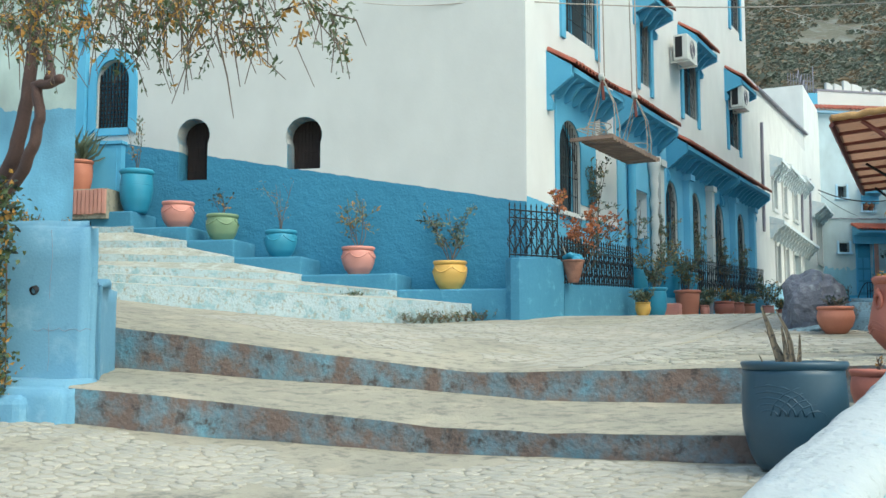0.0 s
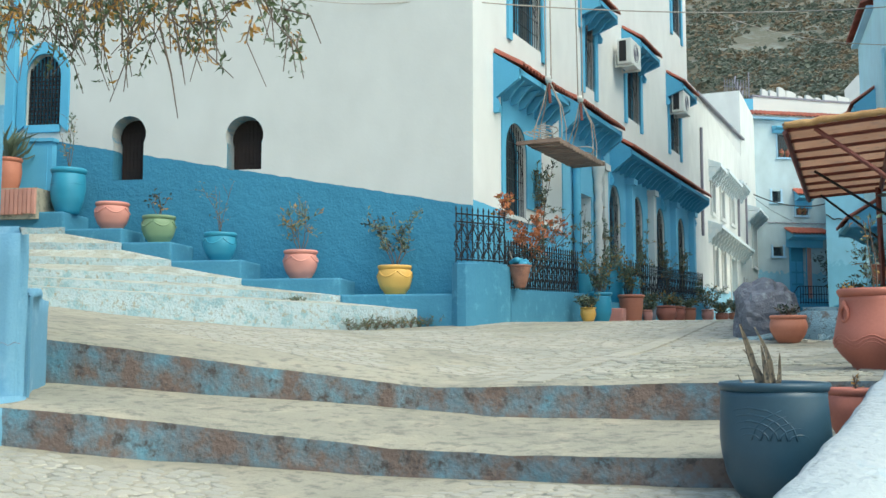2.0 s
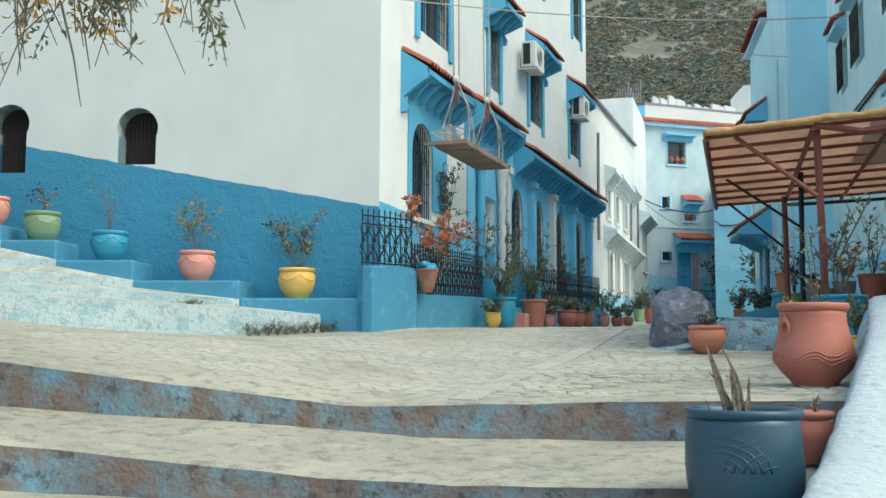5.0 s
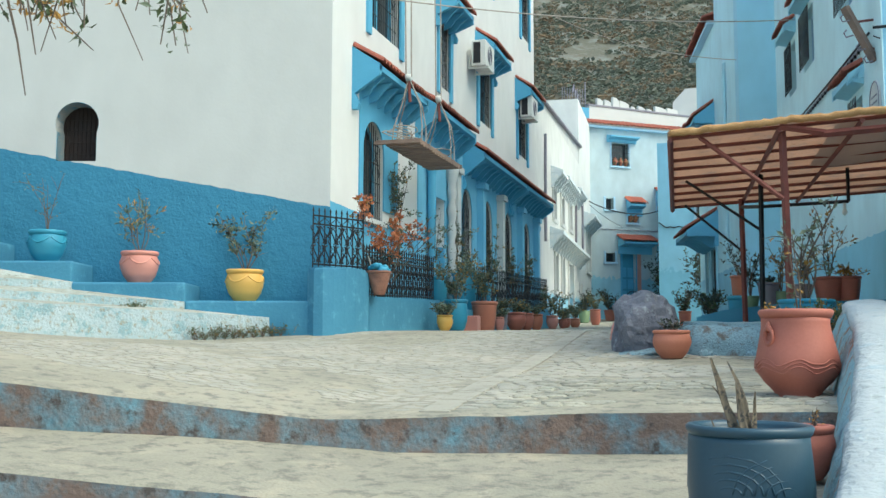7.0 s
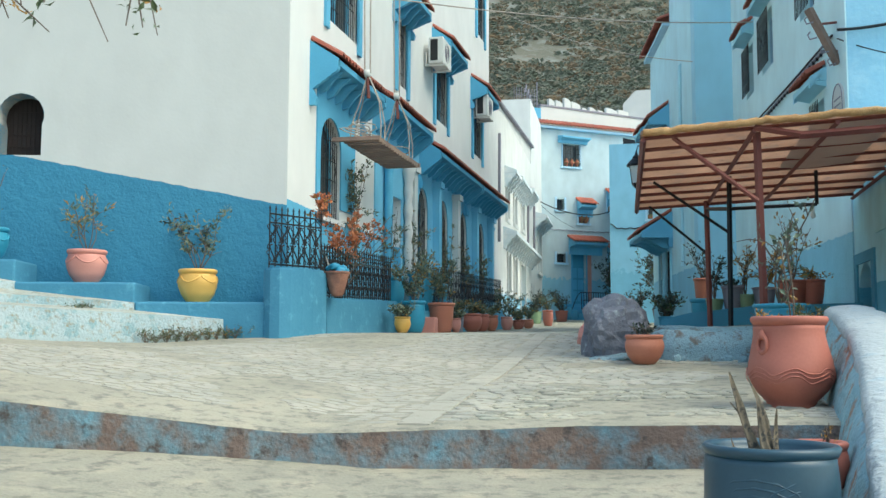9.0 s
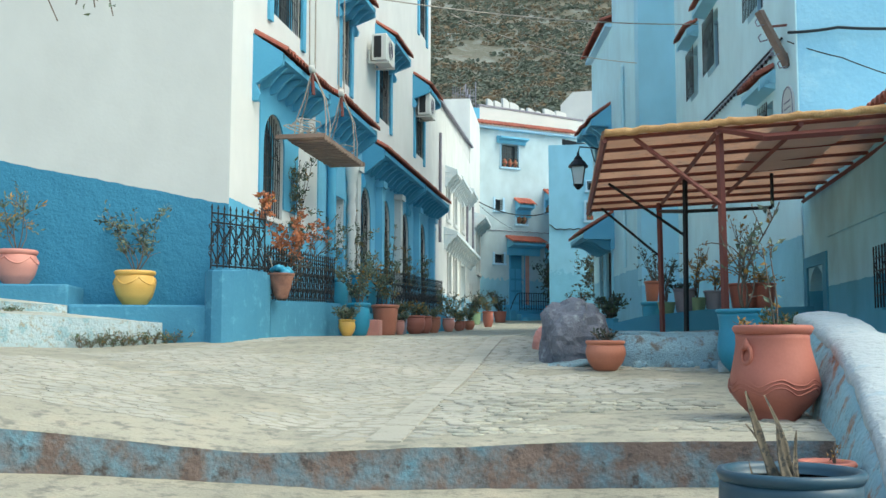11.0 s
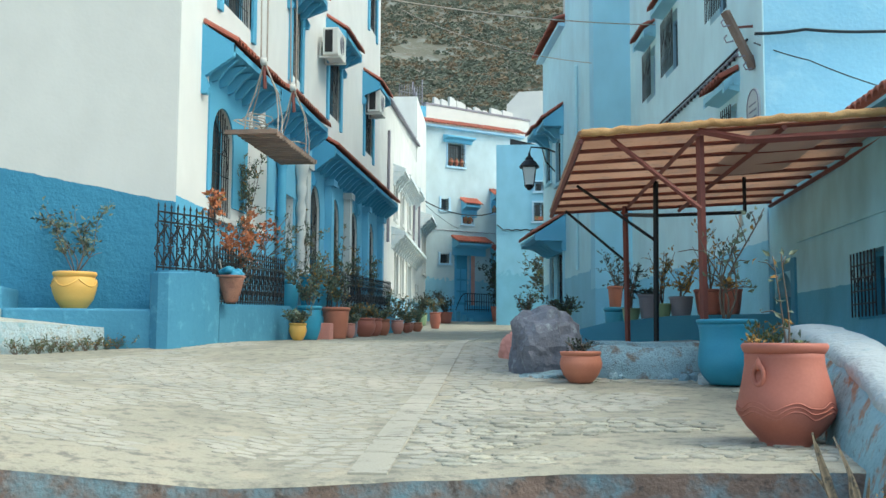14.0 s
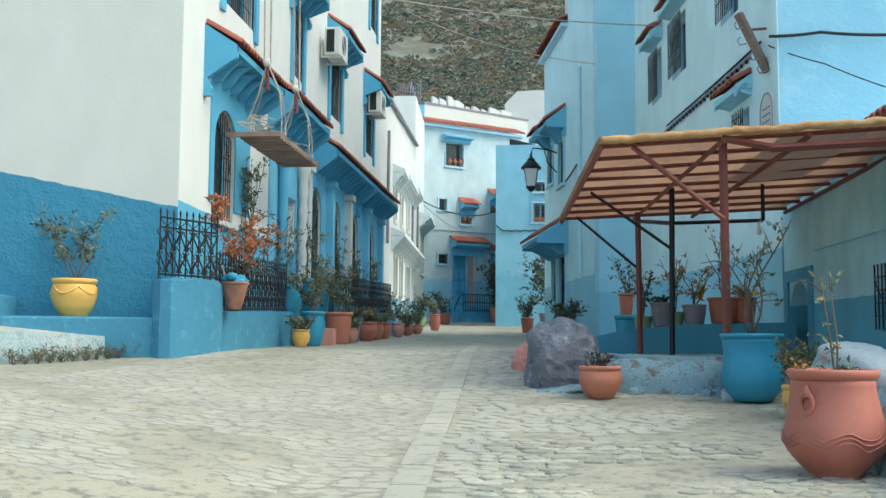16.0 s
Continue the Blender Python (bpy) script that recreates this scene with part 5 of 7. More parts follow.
def plant(parent, base, height, spread, seed, stems=5, leaves=90, size=0.06, mats=(M_leafgrey,), stem_r=0.007, stem_mat=M_twig, start=0.3, width=0.42, clump=3, droop=0.0, side=3):
    """Bent stems with side twigs, and leaves in small clumps along them."""
    rng = random.Random(seed)
    base = Vector(base)
    bs = bmesh.new()
    spots = []
    for s in range(stems):
        a = rng.uniform(0, math.tau)
        out = spread * rng.uniform(0.3, 1.0)
        hh = height * rng.uniform(0.65, 1.0)
        bend = Vector((rng.uniform(-1, 1), rng.uniform(-1, 1), 0)) * spread * 0.18
        pts = []
        for i in range(8):
            k = i / 7
            pts.append(base + Vector((math.cos(a) * out * k ** 1.4, math.sin(a) * out * k ** 1.4, hh * k - droop * k ** 3)) + bend * math.sin(k * math.pi * 1.5))
        tube(bs, pts, stem_r, stem_r * 0.45, 5)
        for i in range(1, 8):
            if i / 7 >= start:
                spots.append((pts[i], (pts[i] - pts[i - 1]).normalized()))
        for _ in range(side):
            i = rng.randint(2, 6)
            d = Vector((rng.uniform(-1, 1), rng.uniform(-1, 1), rng.uniform(0.0, 1.0))).normalized()
            q = pts[i] + d * height * rng.uniform(0.12, 0.26)
            mid = (pts[i] + q) / 2 + Vector((0, 0, 0.02))
            tube(bs, [pts[i], mid, q], stem_r * 0.6, stem_r * 0.3, 4)
            spots += [(q, d), (mid, d)]
    part("stem", bs, stem_mat, parent, smooth=True)
    lots = [bmesh.new() for _ in mats]
    for k in range(leaves):
        p, d = rng.choice(spots)
        bmx = lots[0] if len(mats) == 1 or rng.random() < 0.65 else rng.choice(lots)
        for _ in range(rng.randint(1, clump)):
            dd = d * 0.5 + Vector((rng.uniform(-1, 1), rng.uniform(-1, 1), rng.uniform(-0.6, 0.9)))
            o = Vector((rng.uniform(-1, 1), rng.uniform(-1, 1), rng.uniform(-1, 1))) * size * 0.6
            leaf(bmx, p + o, dd, size * rng.uniform(0.6, 1.2), rng, width)
    for bmx, m in zip(lots, mats):
        part("foliage" if m is not M_flower else "blossom", bmx, m, parent, clean=False)


def fence(label, p, q, z0a, z0b, h, n, parent=None, rows=2, group="iron fences"):
    """Wrought iron railing: rails, spear-topped bars and scrolls."""
    t = thing("iron_fence", label, "fence", (p[0], p[1], z0a), group)
    P0, Q0 = Vector((0, 0, 0)), Vector((q[0] - p[0], q[1] - p[1], z0b - z0a))
    for f in (0.06, 0.72, 0.86):
        bm = bmesh.new()
        rod(bm, P0 + Vector((0, 0, h * f)), Q0 + Vector((0, 0, h * f)), 0.014, seg=5)
        part("rail", bm, M_iron, t)
    for i in range(n + 1):
        c = P0 + (Q0 - P0) * i / n
        bm = bmesh.new()
        rod(bm, c, c + Vector((0, 0, h * 0.93)), 0.011, seg=5)
        rod(bm, c + Vector((0, 0, h * 0.93)), c + Vector((0, 0, h)), 0.02, 0.002, 5)
        part("bar", bm, M_iron, t)
    d = Q0.copy()
    ln = Vector((d.x, d.y, 0)).length
    F = frame_of((0, 0, 0), (d.x, d.y), (-d.y, d.x))
    sh = Matrix(((1, 0, 0, 0), (0, 1, 0, 0), (d.z / ln, 0, 1, 0), (0, 0, 0, 1)))
    bm = bmesh.new()
    scrolls(bm, F @ sh, 0, ln, h * 0.08, h * 0.70, 0.0, n, rows, 0.011)
    scrolls(bm, F @ sh, -ln / n / 2, ln - ln / n / 2, h * 0.08, h * 0.70, 0.0, n, rows + 1, 0.008)
    scrolls(bm, F @ sh, 0, ln, h * 0.72, h * 0.86, 0.0, n, 1, 0.006)
    tagged(part("scrollwork", bm, M_iron, t), kind="stuff")
    return t


# ---- the plaza: near pots, rock ----
navy = pot("navy blue glazed pot with dry cut stalks", (1.835, 1.97, 0.09), 0.265, 0.56, M_navy, "tub", waves=False, seg=48)
rng = random.Random(3)
M_husk = surf("dry_tan_leaf", (0.20, 0.155, 0.10), (0.09, 0.075, 0.055), 40, 0.6, 0.7, col3=(0.05, 0.047, 0.04), patch=0.5)


def dry_blade(bm, base, tip, w, curl, rng):
    """A dried, channelled leaf blade: wide at its foot, torn and twisted towards the tip."""
    base, tip = Vector(base), Vector(tip)
    d = tip - base
    s = d.cross(Vector((0.2, 1, 0.1))).normalized()
    o = d.cross(s).normalized()
    rows = []
    for i in range(9):
        k = i / 8
        c = base + d * k + s * curl * math.sin(k * math.pi) + o * 0.012 * math.sin(k * 7)
        ww = w * (1 - 0.75 * k ** 1.6) * (1 + 0.18 * rng.uniform(-1, 1))
        tw = 0.9 * k * rng.uniform(0.7, 1.2)
        side = s * math.cos(tw) + o * math.sin(tw)
        up = d.normalized().cross(side)
        rows.append([bm.verts.new(c + side * ww * a + up * ww * b) for a, b in ((-1, 0.45), (-0.5, 0.0), (0, -0.2), (0.5, 0.0), (1, 0.45), (0.45, 0.15), (0, -0.05), (-0.45, 0.15))])
    for a, b in zip(rows, rows[1:]):
        for k in range(8):
            bm.faces.new((a[k], a[(k + 1) % 8], b[(k + 1) % 8], b[k]))
    bm.faces.new(rows[0][::-1]), bm.faces.new(rows[-1])


for base, tip, w, curl in (((-0.02, 0.0, 0.45), (-0.155, 0.0, 0.845), 0.023, 0.012), ((0.01, 0.02, 0.45), (-0.085, 0.01, 0.83), 0.017, -0.02), ((0.02, -0.02, 0.45), (-0.05, -0.03, 0.74), 0.02, 0.02),
                           ((-0.03, 0.03, 0.45), (-0.15, 0.05, 0.72), 0.015, -0.02), ((0.03, 0.02, 0.45), (0.03, 0.03, 0.70), 0.014, 0.01), ((0.0, 0.0, 0.47), (-0.16, -0.08, 0.60), 0.01, 0.05)):
    bm = bmesh.new()
    dry_blade(bm, base, tip, w, curl, rng)
    part("dry_stalk", bm, M_husk, navy, "dry split brown stalk", True)
bm = bmesh.new()
for k in range(9):
    a, rr = rng.uniform(0, math.tau), rng.uniform(0.05, 0.19)
    bmesh.ops.create_icosphere(bm, subdivisions=1, radius=rng.uniform(0.014, 0.035), matrix=Matrix.Translation((rr * math.cos(a), rr * math.sin(a), 0.485)) @ Matrix.Diagonal((1, 1, 0.6, 1)))
tagged(part("pebble", bm, M_stone, navy), kind="stuff")
for arc in (-1.9, -1.0, 2.4):      # pressed fan ornament
    bm = bmesh.new()
    for j in range(5):
        pts = []
        for i in range(9):
            b = math.pi * i / 8
            a = arc + (0.05 + 0.045 * j) * math.cos(b) / 0.27 * 1.0
            f = 0.52 + (0.05 + 0.055 * j) * math.sin(b)
            rr = radius_at(PROFILES["tub"], f) * 0.265 - 0.0036
            pts.append((rr * math.cos(a), rr * math.sin(a), f * 0.56))
        tube(bm, pts, 0.005, seg=6)
    part("fan_ornament", bm, M_navy, navy, smooth=True)

terra = pot("large terracotta jar with ring handles and wave bands", (2.17, 4.55, plaza(2.17, 4.55) - 0.03), 0.272, 0.60, M_terra, "jar", waves=True, handles=True, turn=math.radians(222), seg=48)
plant(terra, (0.02, 0.02, 0.5), 0.62, 0.10, 11, 2, 26, 0.06, (M_leafgrey, M_leafdry), 0.007, start=0.25, clump=1, side=2)
plant(terra, (-0.10, 0.03, 0.52), 0.12, 0.14, 12, 6, 60, 0.035, (M_leafdry, M_leaf), 0.004, start=0.2, clump=2)
plant(terra, (0.06, -0.04, 0.52), 0.10, 0.16, 13, 5, 22, 0.05, (M_leaf, M_leafgrey), 0.004, start=0.3, clump=2)
small = pot("small terracotta pot tucked beside the parapet", (2.12, 2.79, 0.325), 0.13, 0.27, M_terra, "bowl")
plant(small, (0.03, 0, 0.23), 0.14, 0.05, 21, 3, 6, 0.03, (M_leafdry,), 0.005)
orange = pot("round orange terracotta pot with dark succulents", (1.12, 8.32, plaza(1.12, 8.32) - 0.01), 0.2, 0.30, M_orange, "bowl")
plant(orange, (0, 0, 0.26), 0.16, 0.2, 31, 9, 60, 0.055, (M_leafdark, M_leafgrey), 0.007, start=0.3, clump=2, width=0.5)
tealpot = pot("large teal painted jar with a bare shrub", (2.46, 8.2, plaza(2.5, 8.2) + 0.0), 0.27, 0.60, M_teal, "belly", seg=40)
plant(tealpot, (0, 0.05, 0.55), 1.15, 0.42, 41, 4, 55, 0.075, (M_leafgrey, M_leafdry, M_leafdark), 0.012, start=0.4, clump=2, side=5, width=0.55)
ysm = pot("small yellow pot behind the terracotta jar", (2.62, 7.2, plaza(2.6, 7.2)), 0.13, 0.26, M_yellow, "bowl")
plant(ysm, (-0.04, 0, 0.22), 0.42, 0.27, 43, 13, 260, 0.045, (M_leaf, M_leafdry), 0.004, clump=3)


def boulder(name, label, at, size, mat, seed, category="rock", cuts=4):
    bm = bmesh.new()
    bmesh.ops.create_icosphere(bm, subdivisions=cuts, radius=1.0)
    o = Vector((seed * 7.3, 1.1, 2.2))
    for v in bm.verts:
        c = v.co.copy()
        k = 1 + 0.30 * noise.noise(c * 1.4 + o) + 0.16 * (0.5 - abs(noise.noise(c * 3.2 + o))) + 0.07 * noise.noise(c * 7 + o) + 0.04 * noise.noise(c * 15 + o)
        c = Vector((round(c.x * 3.2) / 3.2 * 0.25 + c.x * 0.75, round(c.y * 3.2) / 3.2 * 0.25 + c.y * 0.75, round(c.z * 3.2) / 3.2 * 0.25 + c.z * 0.75)) * k
        v.co = Vector((at[0] + c.x * size[0], at[1] + c.y * size[1], at[2] + c.z * size[2]))
    return solid(name, bm, mat, label, category)


boulder("boulder", "jagged purple-grey boulder beside the kerb", (0.79, 9.0, 1.15), (0.36, 0.32, 0.45), M_rock, 2)
boulder("mortar_mound", "low blue-washed mortar mound beside the boulder", (0.85, 8.9, 0.86), (0.44, 0.40, 0.10), M_rockbase, 5, "stone")
boulder("pink_stone", "pink painted stone block behind the boulder", (0.43, 10.3, 1.12), (0.15, 0.15, 0.24), M_pink, 3)
rng = random.Random(9)
for k in range(9):
    x = 1.3 + 1.3 * rng.random()
    boulder("loose_stone", "loose rubble stone at the foot of the kerb", (x, 8.5 + 0.1 * rng.random(), plaza(x, 8.5) + 0.02), [rng.uniform(0.03, 0.07)] * 3, M_rockbase, 11 + k, "stone", 2)
boulder("loose_stone", "pale rounded stone against the teal jar", (2.33, 8.3, plaza(2.3, 8.3) + 0.04), (0.12, 0.09, 0.09), M_parapet, 31, "stone", 3)

# ---- pots along the plinth ----
GP = "pots on the stepped plinth"
p1 = pot("yellow painted pot with a thin grey shrub", (-5.48, 11.53, 1.645), 0.29, 0.50, M_yellow, "bowl", True, group=GP, turn=0.3)
plant(p1, (0, 0, 0.44), 1.0, 0.62, 51, 6, 170, 0.095, (M_leafgrey, M_leafdark), 0.009, start=0.35, clump=3, side=4)
p2 = pot("coral painted pot with an olive-leaved shrub", (-7.03, 11.06, 1.92), 0.29, 0.50, M_pink, "bowl", True, group=GP, turn=0.9)
plant(p2, (0, 0, 0.44), 0.98, 0.45, 52, 5, 110, 0.10, (M_leafgrey, M_leafdry), 0.009, start=0.4, clump=3, side=3, width=0.28)
p3 = pot("blue painted pot with spindly stems", (-8.40, 10.65, 2.24), 0.285, 0.50, M_potblue, "bowl", True, group=GP, turn=0.5)
plant(p3, (0, 0, 0.44), 1.1, 0.32, 53, 4, 40, 0.06, (M_leafgrey,), 0.007, start=0.35, clump=2, side=3)
p4 = pot("green painted pot with a small shrub", (-9.47, 10.33, 2.565), 0.29, 0.49, M_green, "bowl", True, group=GP)
plant(p4, (0, 0, 0.44), 0.5, 0.22, 54, 4, 45, 0.075, (M_leafdark, M_leafdry), 0.007, clump=2)
p5 = pot("pink painted pot with dry stubble", (-10.30, 10.08, 2.815), 0.295, 0.49, M_pink, "bowl", True, group=GP)
plant(p5, (0, 0, 0.44), 0.08, 0.12, 55, 6, 20, 0.04, (M_leafdry,), 0.006)
p6 = pot("tall teal jar with a climbing shrub", (-11.11, 9.84, 3.125), 0.30, 0.80, M_teal, "tall", group=GP)
plant(p6, (0, 0, 0.72), 1.1, 0.28, 56, 4, 60, 0.07, (M_leafgrey, M_leafdry), 0.008, clump=2)
bm = bmesh.new()
lathe(bm, I4, [(0.285, 0.50), (0.305, 0.515), (0.285, 0.53)], 32)
part("band", bm, M_teal, p6, smooth=True)

planter = thing("brick_planter", "low pink brick planter at the top of the steps", "planter", kind="")
bm = bmesh.new()
box(bm, L, 7.45, 9.0, 0.1, 1.0, 3.0, 3.54)
part("core", bm, M_tread, planter)
bmesh_brick = None
for row in range(1):
    for k in range(19):
        bm = bmesh.new() if bmesh_brick is None else None
        if bm is not None:
            box(bm, L.to_3x3().to_4x4(), 0, 0.066, 0.0, 0.06, 0, 0.44, 0.006)
            ob = part("brick", bm, M_brick, planter)
            bmesh_brick = ob.data
        else:
            ob = new("brick", bmesh_brick)
            ob.parent = planter
        ob.location = L @ Vector((7.45 + k * 0.081, 0.985, 3.08 + RNG.uniform(-0.01, 0.01)))
p7 = pot("peach clay pot with a spiky agave", (-12.21, 9.51, 3.53), 0.22, 0.62, M_orange, "tall", group=GP)
rng = random.Random(5)
bm = bmesh.new()
for k in range(46):
    a, e = rng.uniform(0, math.tau), rng.uniform(0.3, 1.35)
    d = Vector((math.cos(a) * math.cos(e), math.sin(a) * math.cos(e), math.sin(e)))
    leaf(bm, Vector((0, 0, 0.58)), d, rng.uniform(0.45, 0.8), rng, 0.06)
part("agave_leaf", bm, M_leafgrey, p7, clean=False)

# ---- pier, planters and railings before the street front ----
pier = thing("corner_pier", "rounded blue corner pier below the railing", "pier", kind="structure")
bm = bmesh.new()
prism(bm, I4, [(-4.43, 11.52), (-4.36, 11.38), (-4.24, 11.31), (-4.10, 11.33), (-3.98, 11.46), (-3.88, 11.68), (-3.81, 11.94), (-3.775, 12.2), (-3.77, 12.40), (-4.43, 12.40)], 0.9, 2.16, "xy")
bmesh.ops.bevel(bm, geom=[e for e in bm.edges if abs(e.verts[0].co.z - e.verts[1].co.z) < 1e-4], offset=0.04, segments=3, affect="EDGES")
for v in bm.verts:
    v.co += 0.012 * noise.noise_vector(v.co * 2.5)
part("pier", bm, M_dado, pier)
bm = bmesh.new()
prism(bm, frame_of((-3.78, 12.42), (0, 1), (1, 0)), [(0, 0.9), (0, 1.76), (4.1, 1.88), (4.1, 0.9)], -0.26, 0.0)
bmesh.ops.bevel(bm, geom=bm.edges[:], offset=0.03, segments=2, affect="EDGES")
part("planter_wall", bm, M_dado, pier)
bm = bmesh.new()
prism(bm, frame_of((-3.78, 19.6), (0, 1), (1, 0)), [(0, 0.9), (0, 1.86), (9.2, 2.12), (9.2, 0.9)], -0.26, 0.0)
part("planter_wall", bm, M_bluedeep, pier)
fence("black wrought iron railing on the corner pier", (-4.30, 11.40), (-3.86, 12.36), 2.15, 2.16, 0.92, 9)
fence("black wrought iron railing on the planter wall", (-3.9, 12.5), (-3.9, 16.35), 1.75, 1.87, 0.86, 30)
fence("black wrought iron railing further up the lane", (-3.9, 19.8), (-3.9, 28.6), 1.86, 2.11, 0.95, 46, rows=1)

basket = pot("woven terracotta basket pot with trailing blue cloth, on the pier", (-3.64, 12.5, 1.78), 0.19, 0.38, M_wicker, "basket", name="hanging_pot")
bm = bmesh.new()
for k in range(7):
    a = k * 0.9
    bmesh.ops.create_icosphere(bm, subdivisions=2, radius=0.085, matrix=Matrix.Translation((0.10 * math.cos(a), 0.10 * math.sin(a), 0.39 + 0.03 * (k % 3))) @ Matrix.Diagonal((1, 1, 0.65, 1)))
for v in bm.verts:
    v.co += 0.035 * noise.noise_vector(v.co * 14)
part("cloth_lining", bm, M_teal, basket, "crumpled blue cloth", True)
bm = bmesh.new()
tube(bm, [(-0.12, 0.1, 0.3), (-0.18, 0.1, 0.5), (-0.2, 0.05, 0.62)], 0.012)
part("strap", bm, M_rope, basket)

boug = thing("bougainvillea", "orange-flowered bougainvillea climbing over the railing", "shrub", (-3.98, 13.6, 1.7))
plant(boug, (0, 0, 0), 1.5, 0.95, 61, 12, 170, 0.07, (M_leafdark, M_leafgrey), 0.011, start=0.35, clump=3, side=4)
plant(boug, (0.05, -0.1, 0.5), 1.0, 0.7, 62, 8, 190, 0.08, (M_flower,), 0.006, start=0.5, clump=4, side=3, width=0.7)
plant(boug, (0.08, -1.15, 1.2), 0.45, 0.2, 63, 4, 45, 0.075, (M_flower, M_leafdry), 0.006, start=0.6, clump=4, width=0.7)
plant(boug, (0.15, 1.2, 0.9), 0.65, 0.5, 64, 5, 55, 0.075, (M_flower, M_leafdark), 0.006, start=0.5, clump=4, width=0.7)
for k, (y, z, h, s) in enumerate(((15.4, 2.6, 2.0, 71), (17.6, 1.4, 2.4, 72), (19.4, 1.8, 2.2, 73), (23.0, 2.0, 2.2, 74), (25.8, 2.0, 1.8, 75), (27.6, 2.1, 1.6, 76))):
    v = thing("climbing_vine", "thin climbing vine with dry leaves on the street front", "vine", (-4.3, y, z), "vines on the street front")
    plant(v, (0, 0, 0), h, 0.24, s, 7, 430, 0.075, (M_leafgrey, M_leafdry, M_leafdark), 0.008, start=0.1, clump=3, side=4)

GS = "pots along the street front"
ROW = [("small yellow pot", -3.4, 15.42, 0.15, 0.29, M_yellow, "bowl", 0.25), ("tall teal jar with a shrub", -3.42, 16.3, 0.225, 0.60, M_teal, "tall", 0.9),
       ("large orange clay pot with a shrub", -3.4, 18.5, 0.275, 0.62, M_orange, "cone", 1.0), ("small pink pot", -3.35, 19.7, 0.11, 0.31, M_pink, "bowl", 0.2),
       ("slate grey pot", -3.45, 20.3, 0.16, 0.45, M_grey, "cone", 0.3), ("brown terracotta pot", -3.4, 21.7, 0.25, 0.43, M_terra, "bowl", 0.35),
       ("brown terracotta pot", -3.4, 23.0, 0.19, 0.43, M_terra, "bowl", 0.3), ("orange clay pot with a leafy plant", -3.4, 24.3, 0.18, 0.41, M_orange, "bowl", 0.35),
       ("pink pot with a dark palm", -3.4, 26.75, 0.18, 0.38, M_pink, "bowl", 0.8), ("small red clay pot", -3.4, 28.6, 0.14, 0.28, M_terra, "bowl", 0.35),
       ("small clay pot with a bushy plant", -3.4, 31.0, 0.18, 0.30, M_orange, "bowl", 0.45), ("red clay pot with a leafy plant", -3.3, 35.3, 0.20, 0.58, M_terra, "tall", 0.6),
       ("small clay pot", -3.5, 29.8, 0.15, 0.3, M_terra, "bowl", 0.35)]
for k, (lab, x, y, r, h, m, st, ph) in enumerate(ROW):
    p = pot(lab + " by the street front", (x, y, plaza(x, y) - 0.005), r, h, m, st, group=GS, seg=20)
    plant(p, (0, 0, h * 0.85), ph, 0.3 + 0.25 * ph, 80 + k, 8, 110 + int(240 * ph), 0.085, (M_leafgrey, M_leafdark, M_leafdry), 0.008, start=0.2, clump=3, side=3)
for k, (lab, x, y, z, r, h, m, ph) in enumerate((("blue jar on the planter", -3.95, 16.9, 1.75, 0.18, 0.62, M_potblue, 0.3), ("large teal jar on the planter", -3.95, 18.9, 1.75, 0.28, 0.85, M_teal, 0.6),
                                                 ("teal jar on the planter", -3.95, 20.6, 1.85, 0.2, 0.6, M_teal, 0.5))):
    p = pot(lab + " beside the door", (x, y, z), r, h, m, "tall", group=GS, seg=20)
    plant(p, (0, 0, h * 0.85), ph, 0.4, 110 + k, 5, 80, 0.08, (M_leafgrey, M_leafdry), 0.008, clump=3)
bm = bmesh.new()
box(bm, I4, -4.0, -3.62, 16.6, 20.9, 1.0, 1.745)
tagged(part("planter_ledge", bm, M_bluedeep), "deep blue ledge beside the house door", "ledge", kind="structure")
bm = bmesh.new()
box(bm, I4, -3.55, -3.22, 17.15, 17.45, plaza(-3.4, 17.3) - 0.03, plaza(-3.4, 17.3) + 0.30, 0.02)
solid("pink_block", bm, M_pink, "pink painted stone block between pots", "stone block")

# ---- hanging work platform ----
cradle = thing("hanging_platform", "weathered wooden platform hung on ropes before the front", "platform", (-3.8, 15.4, 4.5))
for k in range(15):
    bm = bmesh.new()
    y = -1.25 + k * 0.178
    box(bm, I4, -0.32, 0.32, y, y + 0.11, 0.0 + RNG.uniform(-0.006, 0.006), 0.03, 0.004)
    part("slat", bm, M_wood, cradle)
for x in (-0.3, 0.27):
    bm = bmesh.new()
    box(bm, I4, x, x + 0.05, -1.3, 1.45, 0.03, 0.10)
    part("side_rail", bm, M_wood, cradle)
for x0, y0 in ((-0.5, -1.36), (-0.34, 1.38)):
    bm = bmesh.new()
    box(bm, I4, x0, 0.35, y0, y0 + 0.07, 0.02, 0.09)
    part("end_bar", bm, M_wood, cradle)
